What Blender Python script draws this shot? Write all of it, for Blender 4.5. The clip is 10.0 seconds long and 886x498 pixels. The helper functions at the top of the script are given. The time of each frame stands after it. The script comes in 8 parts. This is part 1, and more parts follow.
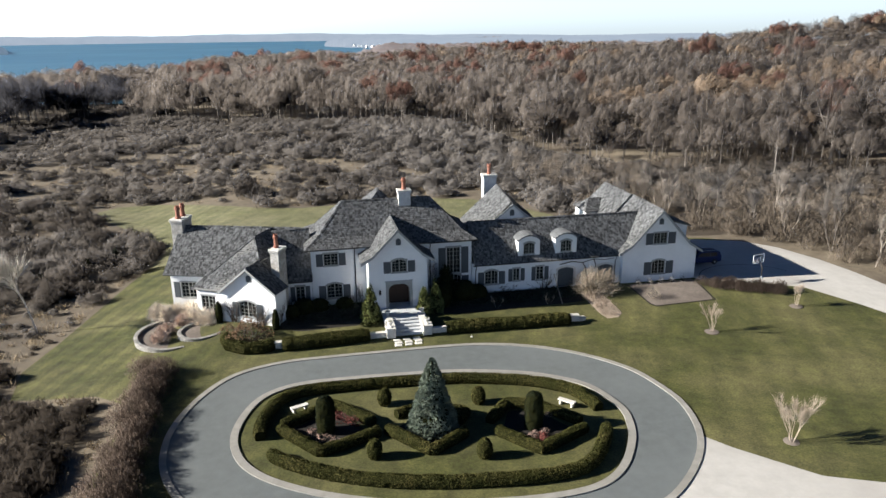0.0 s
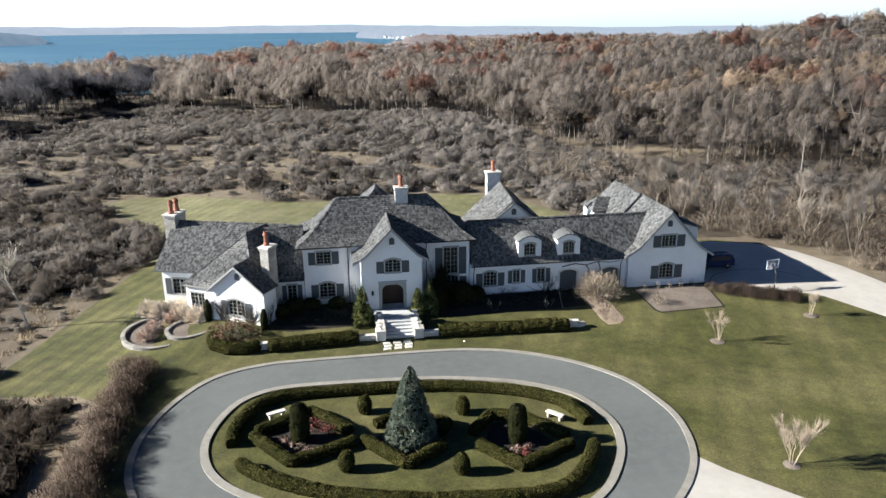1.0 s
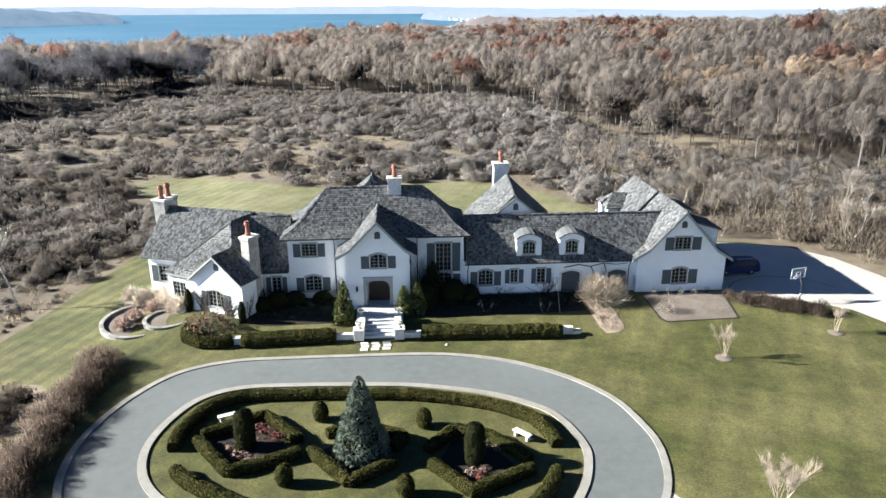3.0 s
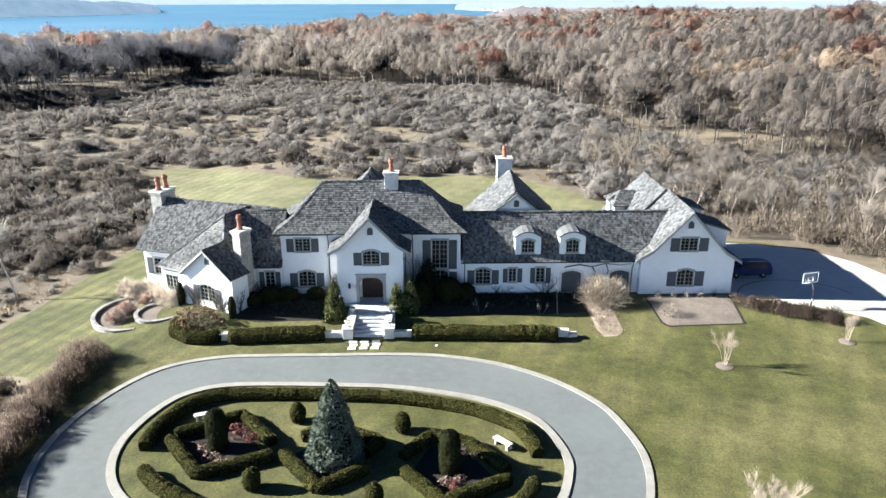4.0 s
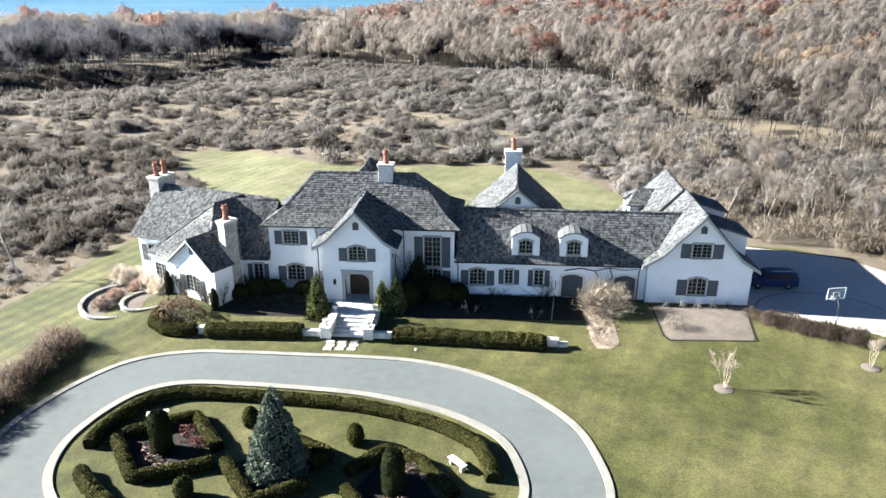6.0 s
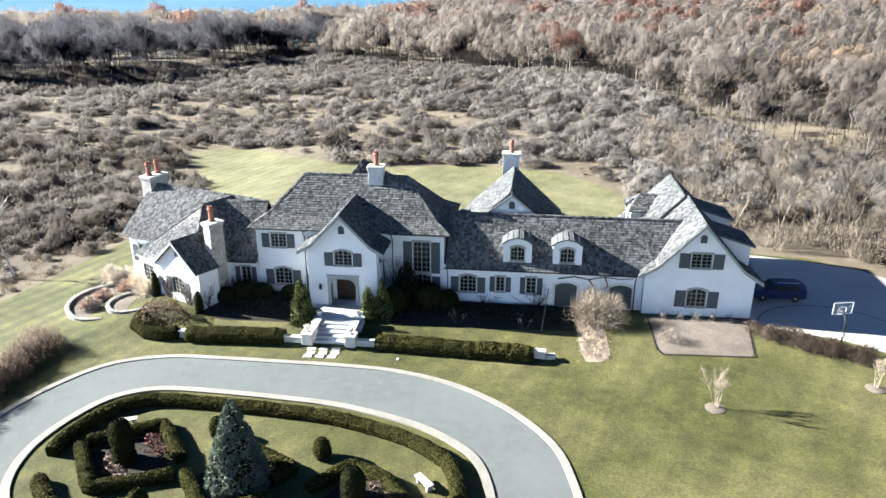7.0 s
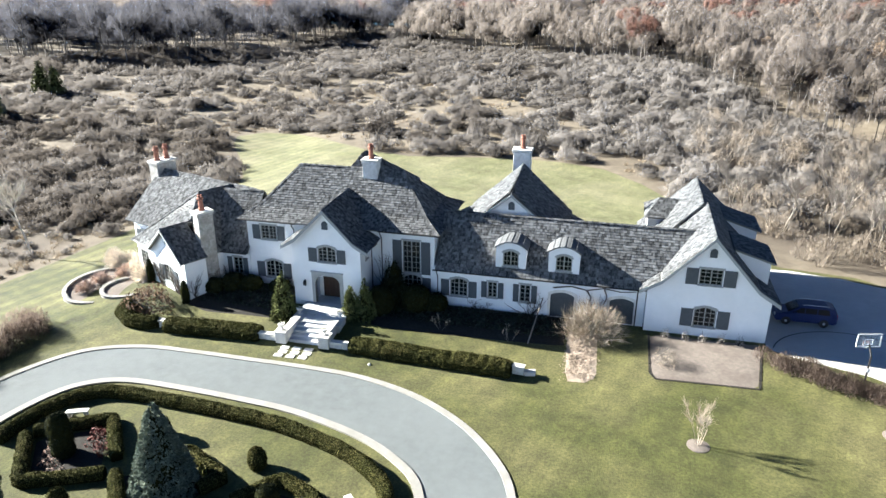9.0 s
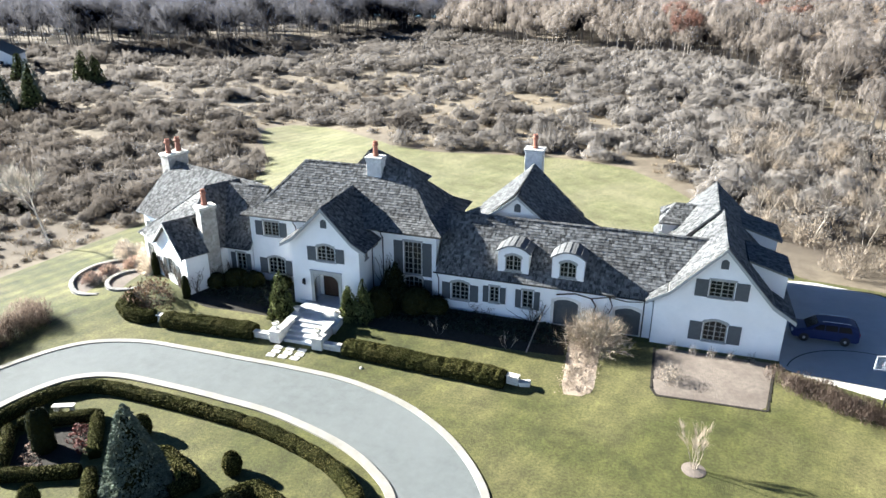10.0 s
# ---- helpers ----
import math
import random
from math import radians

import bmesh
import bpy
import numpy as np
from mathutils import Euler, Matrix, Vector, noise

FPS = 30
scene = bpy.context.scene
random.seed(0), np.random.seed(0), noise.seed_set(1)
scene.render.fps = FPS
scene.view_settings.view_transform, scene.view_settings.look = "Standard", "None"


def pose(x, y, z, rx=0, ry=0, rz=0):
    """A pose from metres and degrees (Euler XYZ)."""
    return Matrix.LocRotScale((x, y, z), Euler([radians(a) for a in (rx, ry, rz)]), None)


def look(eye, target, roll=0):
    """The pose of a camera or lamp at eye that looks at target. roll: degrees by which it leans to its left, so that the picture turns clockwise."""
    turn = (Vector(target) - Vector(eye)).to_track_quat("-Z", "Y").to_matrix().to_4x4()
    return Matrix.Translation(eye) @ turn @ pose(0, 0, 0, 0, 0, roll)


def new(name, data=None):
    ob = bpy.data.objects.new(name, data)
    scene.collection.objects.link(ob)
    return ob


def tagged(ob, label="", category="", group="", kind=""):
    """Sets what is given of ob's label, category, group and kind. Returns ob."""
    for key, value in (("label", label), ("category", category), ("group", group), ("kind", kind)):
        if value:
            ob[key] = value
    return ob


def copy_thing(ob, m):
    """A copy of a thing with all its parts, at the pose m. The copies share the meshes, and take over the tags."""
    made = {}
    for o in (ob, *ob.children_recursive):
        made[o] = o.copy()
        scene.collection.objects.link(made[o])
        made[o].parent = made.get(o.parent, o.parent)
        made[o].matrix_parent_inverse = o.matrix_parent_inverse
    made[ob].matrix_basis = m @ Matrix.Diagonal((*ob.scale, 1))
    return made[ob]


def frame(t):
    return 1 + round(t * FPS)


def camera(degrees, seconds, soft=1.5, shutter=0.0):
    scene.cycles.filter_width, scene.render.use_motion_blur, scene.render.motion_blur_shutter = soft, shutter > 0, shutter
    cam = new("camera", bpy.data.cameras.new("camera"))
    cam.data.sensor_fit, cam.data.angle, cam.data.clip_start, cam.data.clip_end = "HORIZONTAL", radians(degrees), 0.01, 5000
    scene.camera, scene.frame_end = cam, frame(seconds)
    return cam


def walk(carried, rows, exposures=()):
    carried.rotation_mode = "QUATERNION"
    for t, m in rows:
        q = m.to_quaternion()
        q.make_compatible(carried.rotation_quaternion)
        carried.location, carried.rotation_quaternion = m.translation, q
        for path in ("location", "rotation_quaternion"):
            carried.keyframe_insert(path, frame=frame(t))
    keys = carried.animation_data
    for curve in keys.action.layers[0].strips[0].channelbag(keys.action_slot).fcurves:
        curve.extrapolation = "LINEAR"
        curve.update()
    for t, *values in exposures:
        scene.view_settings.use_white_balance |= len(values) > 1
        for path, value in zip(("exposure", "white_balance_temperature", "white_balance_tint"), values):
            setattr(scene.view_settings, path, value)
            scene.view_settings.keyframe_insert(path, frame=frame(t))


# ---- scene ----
cam = camera(63.8, 10.0)
METRES, EYE, TILT, LEAN, TURN = 42.6, 29.7, 0.4, 0.4, -11.5
ROWS = [
    (0.0, 0.0, 0.0, 0.0, -0.07, -17.33, 0.22),
    (0.5, 0.0416, 0.0336, -0.0, 1.14, -17.63, 0.14),
    (1.0, 0.0823, 0.0671, -0.0004, 2.43, -17.94, 0.06),
    (1.5, 0.1225, 0.0998, -0.0011, 3.73, -18.25, -0.01),
    (2.0, 0.1625, 0.1309, -0.002, 5.02, -18.59, -0.07),
    (2.5, 0.2017, 0.1598, -0.0031, 6.33, -18.93, -0.14),
    (4.0, 0.3142, 0.2472, -0.0049, 10.24, -19.99, -0.27),
    (4.5, 0.351, 0.2768, -0.0051, 11.73, -20.35, -0.3),
    (5.0, 0.3866, 0.3073, -0.0051, 13.11, -20.72, -0.33),
    (5.5, 0.4207, 0.3389, -0.0046, 14.53, -21.1, -0.34),
    (7.0, 0.5237, 0.4461, -0.0045, 18.29, -21.53, -0.22),
    (7.5, 0.5609, 0.4838, -0.0049, 19.86, -21.72, -0.18),
    (8.0, 0.5995, 0.5225, -0.0053, 21.57, -22.04, -0.14),
    (8.5, 0.6373, 0.562, -0.0054, 23.53, -22.38, -0.14),
    (9.0, 0.6719, 0.6023, -0.0052, 25.49, -22.73, -0.15),
    (9.5, 0.7014, 0.6426, -0.0048, 27.4, -23.06, -0.17),
    (10.0, 0.7255, 0.6812, -0.0045, 29.28, -23.31, -0.22),
]
walk(cam, [(t, pose(0, 0, EYE, TILT, LEAN, TURN) @ pose(METRES * x, METRES * y, METRES * z, 90 + pitch, roll, yaw)) for t, x, y, z, yaw, pitch, roll in ROWS],
     [(0.0, 1.5, 6450, 9), (1.0, 1.72, 6420, 8.5), (2.5, 2.08, 6300, 7), (4.0, 2.45, 6200, 6), (5.5, 2.62, 6200, 6), (7.5, 2.68, 6200, 6), (10.0, 2.74, 6200, 6)])

# ---- sky, sun ----
SUN_EL, SUN_AZ = 23.5, 174.0          # degrees; azimuth of the sun, counter-clockwise from +x
SUN_DIR = Vector((math.cos(radians(SUN_AZ)) * math.cos(radians(SUN_EL)), math.sin(radians(SUN_AZ)) * math.cos(radians(SUN_EL)), math.sin(radians(SUN_EL))))
world = bpy.data.worlds.new("sky")
scene.world = world
world.use_nodes = True
wn, wl = world.node_tree.nodes, world.node_tree.links
wn.clear()
sky = wn.new("ShaderNodeTexSky")
sky.sky_type, sky.sun_disc = "NISHITA", False
sky.sun_elevation, sky.sun_rotation = radians(SUN_EL), radians(90 - SUN_AZ)
sky.air_density, sky.dust_density, sky.ozone_density = 1.0, 0.25, 1.6
bg = wn.new("ShaderNodeBackground")
bg.inputs[1].default_value = 0.0215
wo = wn.new("ShaderNodeOutputWorld")
tone = wn.new("ShaderNodeHueSaturation")          # clear, pale November air
tone.inputs["Saturation"].default_value = 0.88
cool = wn.new("ShaderNodeMix")
cool.data_type, cool.blend_type = "RGBA", "MULTIPLY"
cool.inputs[0].default_value, cool.inputs[7].default_value = 1.0, (0.47, 0.96, 1.75, 1)
wl.new(sky.outputs[0], tone.inputs["Color"]), wl.new(tone.outputs[0], cool.inputs[6])
where = wn.new("ShaderNodeTexCoord")              # the pale, thick air low over the horizon, all round
split = wn.new("ShaderNodeSeparateXYZ")
low = wn.new("ShaderNodeMapRange")
low.interpolation_type = "SMOOTHSTEP"
low.inputs[1].default_value, low.inputs[2].default_value, low.inputs[3].default_value, low.inputs[4].default_value = -0.02, 0.42, 3.1, 0.3
pale = wn.new("ShaderNodeVectorMath")
pale.operation = "SCALE"
wl.new(where.outputs["Generated"], split.inputs[0]), wl.new(split.outputs["Z"], low.inputs[0])
sunward = wn.new("ShaderNodeVectorMath")         # the air is brighter on the sun's side of the sky, dimmer opposite
sunward.operation = "DOT_PRODUCT"
sunward.inputs[1].default_value = SUN_DIR
lean = wn.new("ShaderNodeMapRange")
lean.inputs[1].default_value, lean.inputs[2].default_value, lean.inputs[3].default_value, lean.inputs[4].default_value = -1.0, 1.0, 0.35, 1.65
share = wn.new("ShaderNodeMath")
share.operation = "MULTIPLY"
wl.new(where.outputs["Generated"], sunward.inputs[0]), wl.new(sunward.outputs["Value"], lean.inputs[0])
wl.new(low.outputs[0], share.inputs[0]), wl.new(lean.outputs[0], share.inputs[1])
thick = wn.new("ShaderNodeMapRange")             # and it has next to no colour there
thick.inputs[1].default_value, thick.inputs[2].default_value, thick.inputs[3].default_value, thick.inputs[4].default_value = 0.02, 0.3, 0.33, 1.0
milk = wn.new("ShaderNodeHueSaturation")
wl.new(split.outputs["Z"], thick.inputs[0]), wl.new(thick.outputs[0], milk.inputs["Saturation"]), wl.new(cool.outputs[2], milk.inputs["Color"])
wl.new(milk.outputs[0], pale.inputs[0]), wl.new(share.outputs[0], pale.inputs["Scale"])
wl.new(pale.outputs[0], bg.inputs[0])
wl.new(bg.outputs[0], wo.inputs[0])
sun_data = bpy.data.lights.new("sun", "SUN")
sun_data.energy, sun_data.angle, sun_data.color = 5.0, radians(0.55), (1.0, 0.94, 0.865)
sun = new("sun", sun_data)
sun.matrix_world = look(SUN_DIR * 200, (0, 0, 0))

# ---- materials ----


def mat(name, c1, c2, scale=3.0, rough=0.85, bump=0.0, bump_scale=20.0, c3=None, scale2=0.3, amount2=0.5, metal=0.0, island=0.0, rand=0.0, spec=0.3, stretch=(1, 1, 1)):
    """Two colours by fine noise, a third by broad patches, brightness varied by island or by object, fine relief."""
    m = bpy.data.materials.new(name)
    m.use_nodes = True
    n, l = m.node_tree.nodes, m.node_tree.links
    b = n["Principled BSDF"]
    b.inputs["Roughness"].default_value, b.inputs["Metallic"].default_value = rough, metal
    b.inputs["Specular IOR Level"].default_value = spec
    geo = n.new("ShaderNodeNewGeometry")
    mp = n.new("ShaderNodeMapping")
    mp.inputs["Scale"].default_value = stretch
    l.new(geo.outputs["Position"], mp.inputs[0])
    t1 = n.new("ShaderNodeTexNoise")
    t1.inputs["Scale"].default_value, t1.inputs["Detail"].default_value, t1.inputs["Roughness"].default_value = scale, 6, 0.65
    l.new(mp.outputs[0], t1.inputs[0])
    r1 = n.new("ShaderNodeMapRange")
    r1.inputs[1].default_value, r1.inputs[2].default_value = 0.3, 0.7
    l.new(t1.outputs[0], r1.inputs[0])
    mix = n.new("ShaderNodeMix")
    mix.data_type = "RGBA"
    mix.inputs[6].default_value, mix.inputs[7].default_value = (*c1, 1), (*c2, 1)
    l.new(r1.outputs[0], mix.inputs[0])
    out = mix.outputs[2]
    if c3:
        t2 = n.new("ShaderNodeTexNoise")
        t2.inputs["Scale"].default_value, t2.inputs["Detail"].default_value = scale2, 4
        l.new(mp.outputs[0], t2.inputs[0])
        r2 = n.new("ShaderNodeMapRange")
        r2.inputs[1].default_value, r2.inputs[2].default_value, r2.inputs[4].default_value = 0.42, 0.68, amount2
        l.new(t2.outputs[0], r2.inputs[0])
        mix2 = n.new("ShaderNodeMix")
        mix2.data_type = "RGBA"
        mix2.inputs[7].default_value = (*c3, 1)
        l.new(r2.outputs[0], mix2.inputs[0]), l.new(out, mix2.inputs[6])
        out = mix2.outputs[2]
    for amount, src in ((island, geo.outputs["Random Per Island"] if island else None), (rand, None)):
        if not amount:
            continue
        if src is None:
            src = n.new("ShaderNodeObjectInfo").outputs["Random"]
        rr = n.new("ShaderNodeMapRange")
        rr.inputs[3].default_value, rr.inputs[4].default_value = 1 - amount, 1 + amount
        l.new(src, rr.inputs[0])
        hs = n.new("ShaderNodeHueSaturation")
        l.new(rr.outputs[0], hs.inputs["Value"]), l.new(out, hs.inputs["Color"])
        out = hs.outputs[0]
    l.new(out, b.inputs["Base Color"])
    if bump:
        t3 = n.new("ShaderNodeTexNoise")
        t3.inputs["Scale"].default_value, t3.inputs["Detail"].default_value = bump_scale, 4
        l.new(geo.outputs["Position"], t3.inputs[0])
        bp = n.new("ShaderNodeBump")
        bp.inputs["Strength"].default_value, bp.inputs["Distance"].default_value = bump, 0.06
        l.new(t3.outputs[0], bp.inputs["Height"]), l.new(bp.outputs[0], b.inputs["Normal"])
    return m


def plant_material(name, dark, mid, pale, rough=0.9, close=1.0, grain=0.3):
    """Twigs or leaves whose colour differs from plant to plant by the plant's own tone, shaded by the rounded mass that they make up."""
    m = bpy.data.materials.new(name)
    m.use_nodes = True
    n, l = m.node_tree.nodes, m.node_tree.links
    b = n["Principled BSDF"]
    b.inputs["Roughness"].default_value, b.inputs["Specular IOR Level"].default_value = rough, 0.0
    tone = n.new("ShaderNodeAttribute")
    tone.attribute_name = "tone"
    ramp = n.new("ShaderNodeValToRGB")
    ramp.color_ramp.elements[0].color, ramp.color_ramp.elements[1].color = (*dark, 1), (*pale, 1)
    ramp.color_ramp.elements.new(0.5).color = (*mid, 1)
    l.new(tone.outputs["Fac"], ramp.inputs[0])
    geo = n.new("ShaderNodeNewGeometry")
    src = ramp.outputs[0]
    for size, lo, hi in ((0.5, 1 - 0.6 * grain, 1 + 0.6 * grain), (4.0, 1 - grain, 1 + grain)):
        t = n.new("ShaderNodeTexNoise")
        t.inputs["Scale"].default_value, t.inputs["Detail"].default_value, t.inputs["Roughness"].default_value = size, 5, 0.7
        upright = n.new("ShaderNodeMapping")                  # the grain runs up with the twigs
        upright.inputs["Scale"].default_value = (1, 1, 0.3 if size > 1 else 1)
        l.new(geo.outputs["Position"], upright.inputs[0]), l.new(upright.outputs[0], t.inputs[0])
        rr = n.new("ShaderNodeMapRange")
        rr.inputs[1].default_value, rr.inputs[2].default_value, rr.inputs[3].default_value, rr.inputs[4].default_value = 0.3, 0.7, lo, hi
        l.new(t.outputs[0], rr.inputs[0])
        hs = n.new("ShaderNodeHueSaturation")
        l.new(rr.outputs[0], hs.inputs["Value"]), l.new(src, hs.inputs["Color"])
        src = hs.outputs[0]
    l.new(src, b.inputs["Base Color"])
    soft = n.new("ShaderNodeAttribute")
    soft.attribute_name = "soft"
    l.new(soft.outputs["Vector"], b.inputs["Normal"])
    glow, both, turned = n.new("ShaderNodeBsdfTranslucent"), n.new("ShaderNodeAddShader"), n.new("ShaderNodeVectorMath")
    turned.operation = "SCALE"                    # round twigs: what falls on the far side of a spray shows on this side too
    turned.inputs["Scale"].default_value = -1.0
    l.new(soft.outputs["Vector"], turned.inputs[0])
    l.new(src, glow.inputs["Color"]), l.new(turned.outputs[0], glow.inputs["Normal"])
    l.new(b.outputs[0], both.inputs[0]), l.new(glow.outputs[0], both.inputs[1])
    l.new(both.outputs[0], n["Material Output"].inputs["Surface"])
    if close < 1:                                 # sprays of twigs too fine to draw one by one
        clear, all_of_it = n.new("ShaderNodeBsdfTransparent"), n.new("ShaderNodeMixShader")
        all_of_it.inputs[0].default_value = close
        l.new(clear.outputs[0], all_of_it.inputs[1]), l.new(both.outputs[0], all_of_it.inputs[2])
        l.new(all_of_it.outputs[0], n["Material Output"].inputs["Surface"])
    return m


def lawn_material(name, c1, c2, c3, share, mow=1.0):
    """Turf with mowing bands, dry patches and fine blades."""
    m = mat(name, c1, c2, 0.55, 0.9, 0.7, 13.0, c3, 0.11, share)
    n, l = m.node_tree.nodes, m.node_tree.links
    b = n["Principled BSDF"]
    src = b.inputs["Base Color"].links[0].from_socket
    geo = n.new("ShaderNodeNewGeometry")
    side = n.new("ShaderNodeSeparateXYZ")             # the side lawn was mown last: its stripes are the clearest
    fresh = n.new("ShaderNodeMapRange")
    fresh.inputs[1].default_value, fresh.inputs[2].default_value, fresh.inputs[3].default_value, fresh.inputs[4].default_value = -4, -16, 0.45, 1.0
    l.new(geo.outputs["Position"], side.inputs[0]), l.new(side.outputs["X"], fresh.inputs[0])
    for angle, width, amount in ((28, 2.3, 0.19), (-62, 1.7, 0.07), (15, 0.8, 0.06)):
        mp = n.new("ShaderNodeMapping")
        mp.inputs["Rotation"].default_value = (0, 0, radians(angle))
        l.new(geo.outputs["Position"], mp.inputs[0])
        wv = n.new("ShaderNodeTexWave")
        wv.inputs["Scale"].default_value = 3.14159 / width / 10
        wv.inputs["Distortion"].default_value, wv.inputs["Detail"].default_value = 0.9, 3
        l.new(mp.outputs[0], wv.inputs[0])
        rr = n.new("ShaderNodeMapRange")
        rr.inputs[3].default_value, rr.inputs[4].default_value = 1 - amount * mow, 1 + amount * mow
        l.new(wv.outputs["Fac"], rr.inputs[0])
        hs = n.new("ShaderNodeHueSaturation")
        l.new(rr.outputs[0], hs.inputs["Value"]), l.new(src, hs.inputs["Color"])
        l.new(fresh.outputs[0], hs.inputs["Fac"])
        src = hs.outputs[0]
    for size, lo, hi in ((0.33, 0.80, 1.16), (1.5, 0.86, 1.14), (6.0, 0.70, 1.28)):
        t = n.new("ShaderNodeTexNoise")
        t.inputs["Scale"].default_value, t.inputs["Detail"].default_value = size, 5
        l.new(geo.outputs["Position"], t.inputs[0])
        rr = n.new("ShaderNodeMapRange")
        rr.inputs[1].default_value, rr.inputs[2].default_value, rr.inputs[3].default_value, rr.inputs[4].default_value = 0.3, 0.7, lo, hi
        l.new(t.outputs[0], rr.inputs[0])
        hs = n.new("ShaderNodeHueSaturation")
        l.new(rr.outputs[0], hs.inputs["Value"]), l.new(src, hs.inputs["Color"])
        src = hs.outputs[0]
    l.new(src, b.inputs["Base Color"])
    return m


def glass_material():
    m = bpy.data.materials.new("window_glass")
    m.use_nodes = True
    b = m.node_tree.nodes["Principled BSDF"]
    b.inputs["Base Color"].default_value = (0.006, 0.008, 0.009, 1)
    b.inputs["Roughness"].default_value, b.inputs["IOR"].default_value, b.inputs["Specular IOR Level"].default_value = 0.03, 1.45, 0.3
    return m


TURF = lawn_material("turf", (0.03582, 0.04104, 0.009747), (0.07248, 0.07426, 0.01961), (0.124, 0.1135, 0.04657), 0.75)
DRYTURF = lawn_material("dry_turf", (0.1075, 0.1101, 0.0482), (0.1462, 0.1445, 0.0688), (0.1849, 0.172, 0.0963), 0.7, 0.45)
FIELD = mat("dry_field", (0.1047, 0.08467, 0.05855), (0.2023, 0.1693, 0.12), 0.5, 0.95, 0.8, 3.0, (0.05418, 0.04234, 0.03318), 0.03, 0.85)
STUCCO = mat("white_painted_brick", (0.703, 0.7125, 0.7125), (0.7695, 0.7742, 0.7695), 2.0, 0.8, 0.35, 14.0, (0.627, 0.6175, 0.5795), 0.5, 0.35)
SHINGLE = mat("weathered_cedar_shingle", (0.05426, 0.05712, 0.05742), (0.1516, 0.155, 0.1583), 3.5, 0.9, 0.3, 30.0, (0.03591, 0.03509, 0.03654), 0.35, 0.35, island=0.6, spec=0.12)
DECK = mat("roof_edge_timber", (0.13, 0.13, 0.125), (0.2, 0.2, 0.19), 4, 0.8, 0.2)
TRIM = mat("grey_painted_trim", (0.25, 0.26, 0.26), (0.31, 0.32, 0.31), 3, 0.6, 0.1)
SHUTTER = mat("slate_grey_shutter_paint", (0.05525, 0.065, 0.0715), (0.07475, 0.0845, 0.091), 5, 0.6, 0.15)
FRAME = mat("grey_green_window_paint", (0.2359, 0.2396, 0.2217), (0.286, 0.2896, 0.2682), 5, 0.6)
GLASS = glass_material()
LIMESTONE = mat("pale_limestone", (0.50, 0.48, 0.44), (0.66, 0.64, 0.59), 3, 0.85, 0.4, 12, (0.42, 0.40, 0.36), 0.8, 0.5, island=0.12)
RUBBLE = mat("mottled_limestone_rubble", (0.20, 0.193, 0.18), (0.50, 0.485, 0.455), 3.2, 0.9, 0.9, 7, (0.27, 0.25, 0.21), 1.1, 0.6)
PALE_RUBBLE = mat("pale_painted_rubble", (0.42, 0.415, 0.40), (0.66, 0.65, 0.63), 3.2, 0.9, 0.9, 7, (0.36, 0.345, 0.32), 1.1, 0.5)
BEDSTONE = mat("weathered_pale_fieldstone", (0.2025, 0.195, 0.18), (0.3225, 0.3112, 0.285), 3, 0.9, 0.5, 12, (0.165, 0.1575, 0.1425), 0.8, 0.5, rand=0.2)
GUTTER = mat("dark_bronze_metal", (0.03, 0.03, 0.03), (0.05, 0.048, 0.045), 4, 0.45, metal=0.6)
CLAY = mat("terracotta_clay", (0.224, 0.088, 0.056), (0.304, 0.132, 0.088), 6, 0.75, 0.2, 20)
LEAD = mat("grey_lead_sheet", (0.085, 0.09, 0.093), (0.14, 0.146, 0.15), 2, 0.75, 0.1)
ASPHALT = mat("grey_asphalt", (0.09683, 0.1075, 0.1074), (0.1247, 0.1376, 0.1374), 1.2, 0.9, 0.4, 40, (0.1354, 0.1479, 0.1477), 0.12, 0.7)
CONCRETE = mat("pale_concrete", (0.378, 0.3645, 0.3375), (0.459, 0.4455, 0.414), 0.8, 0.9, 0.3, 25, (0.324, 0.306, 0.279), 0.1, 0.6)
KERB = mat("kerb_concrete", (0.2175, 0.21, 0.1875), (0.2925, 0.2828, 0.255), 1.5, 0.85, 0.3, 20, (0.1875, 0.18, 0.1575), 0.4, 0.6)
BOXWOOD = mat("clipped_boxwood", (0.0264, 0.0288, 0.0084), (0.072, 0.0708, 0.0216), 2.5, 0.8, c3=(0.108, 0.0912, 0.0324), scale2=0.5, amount2=0.5, island=0.35, spec=0.06)
# near-black body of hedges, topiary and conifers: paints the shade between leaves
HEDGECORE = mat("foliage_core_painted_shade", (0.01, 0.011, 0.004), (0.022, 0.022, 0.008), 4, 0.9, spec=0.0)
YEW = mat("dark_yew", (0.007, 0.010, 0.005), (0.019, 0.024, 0.011), 3, 0.8, island=0.35, spec=0.06)
SPRUCE = mat("blue_spruce_needles", (0.07, 0.09, 0.07), (0.155, 0.18, 0.138), 2.5, 0.8, island=0.4, spec=0.06)
EVERGREEN = mat("green_arborvitae", (0.055, 0.066, 0.02), (0.135, 0.145, 0.055), 3, 0.8, island=0.4, spec=0.06)
# crown twigs made darker and bluer: the left woods' shade, put into the colour
SHADETWIG = plant_material("shade_tinted_twigs", (0.03483, 0.03566, 0.04197), (0.0483, 0.04841, 0.05468), (0.06573, 0.06489, 0.07023), close=0.2, grain=0.12)
TWIG = plant_material("bare_grey_twigs", (0.049, 0.043, 0.0378), (0.0882, 0.081, 0.07455), (0.1323, 0.122, 0.1124), close=0.34, grain=0.18)
BARK = mat("grey_bark", (0.10, 0.089, 0.078), (0.17, 0.152, 0.135), 2, 0.9, 0.3, 10, island=0.2)
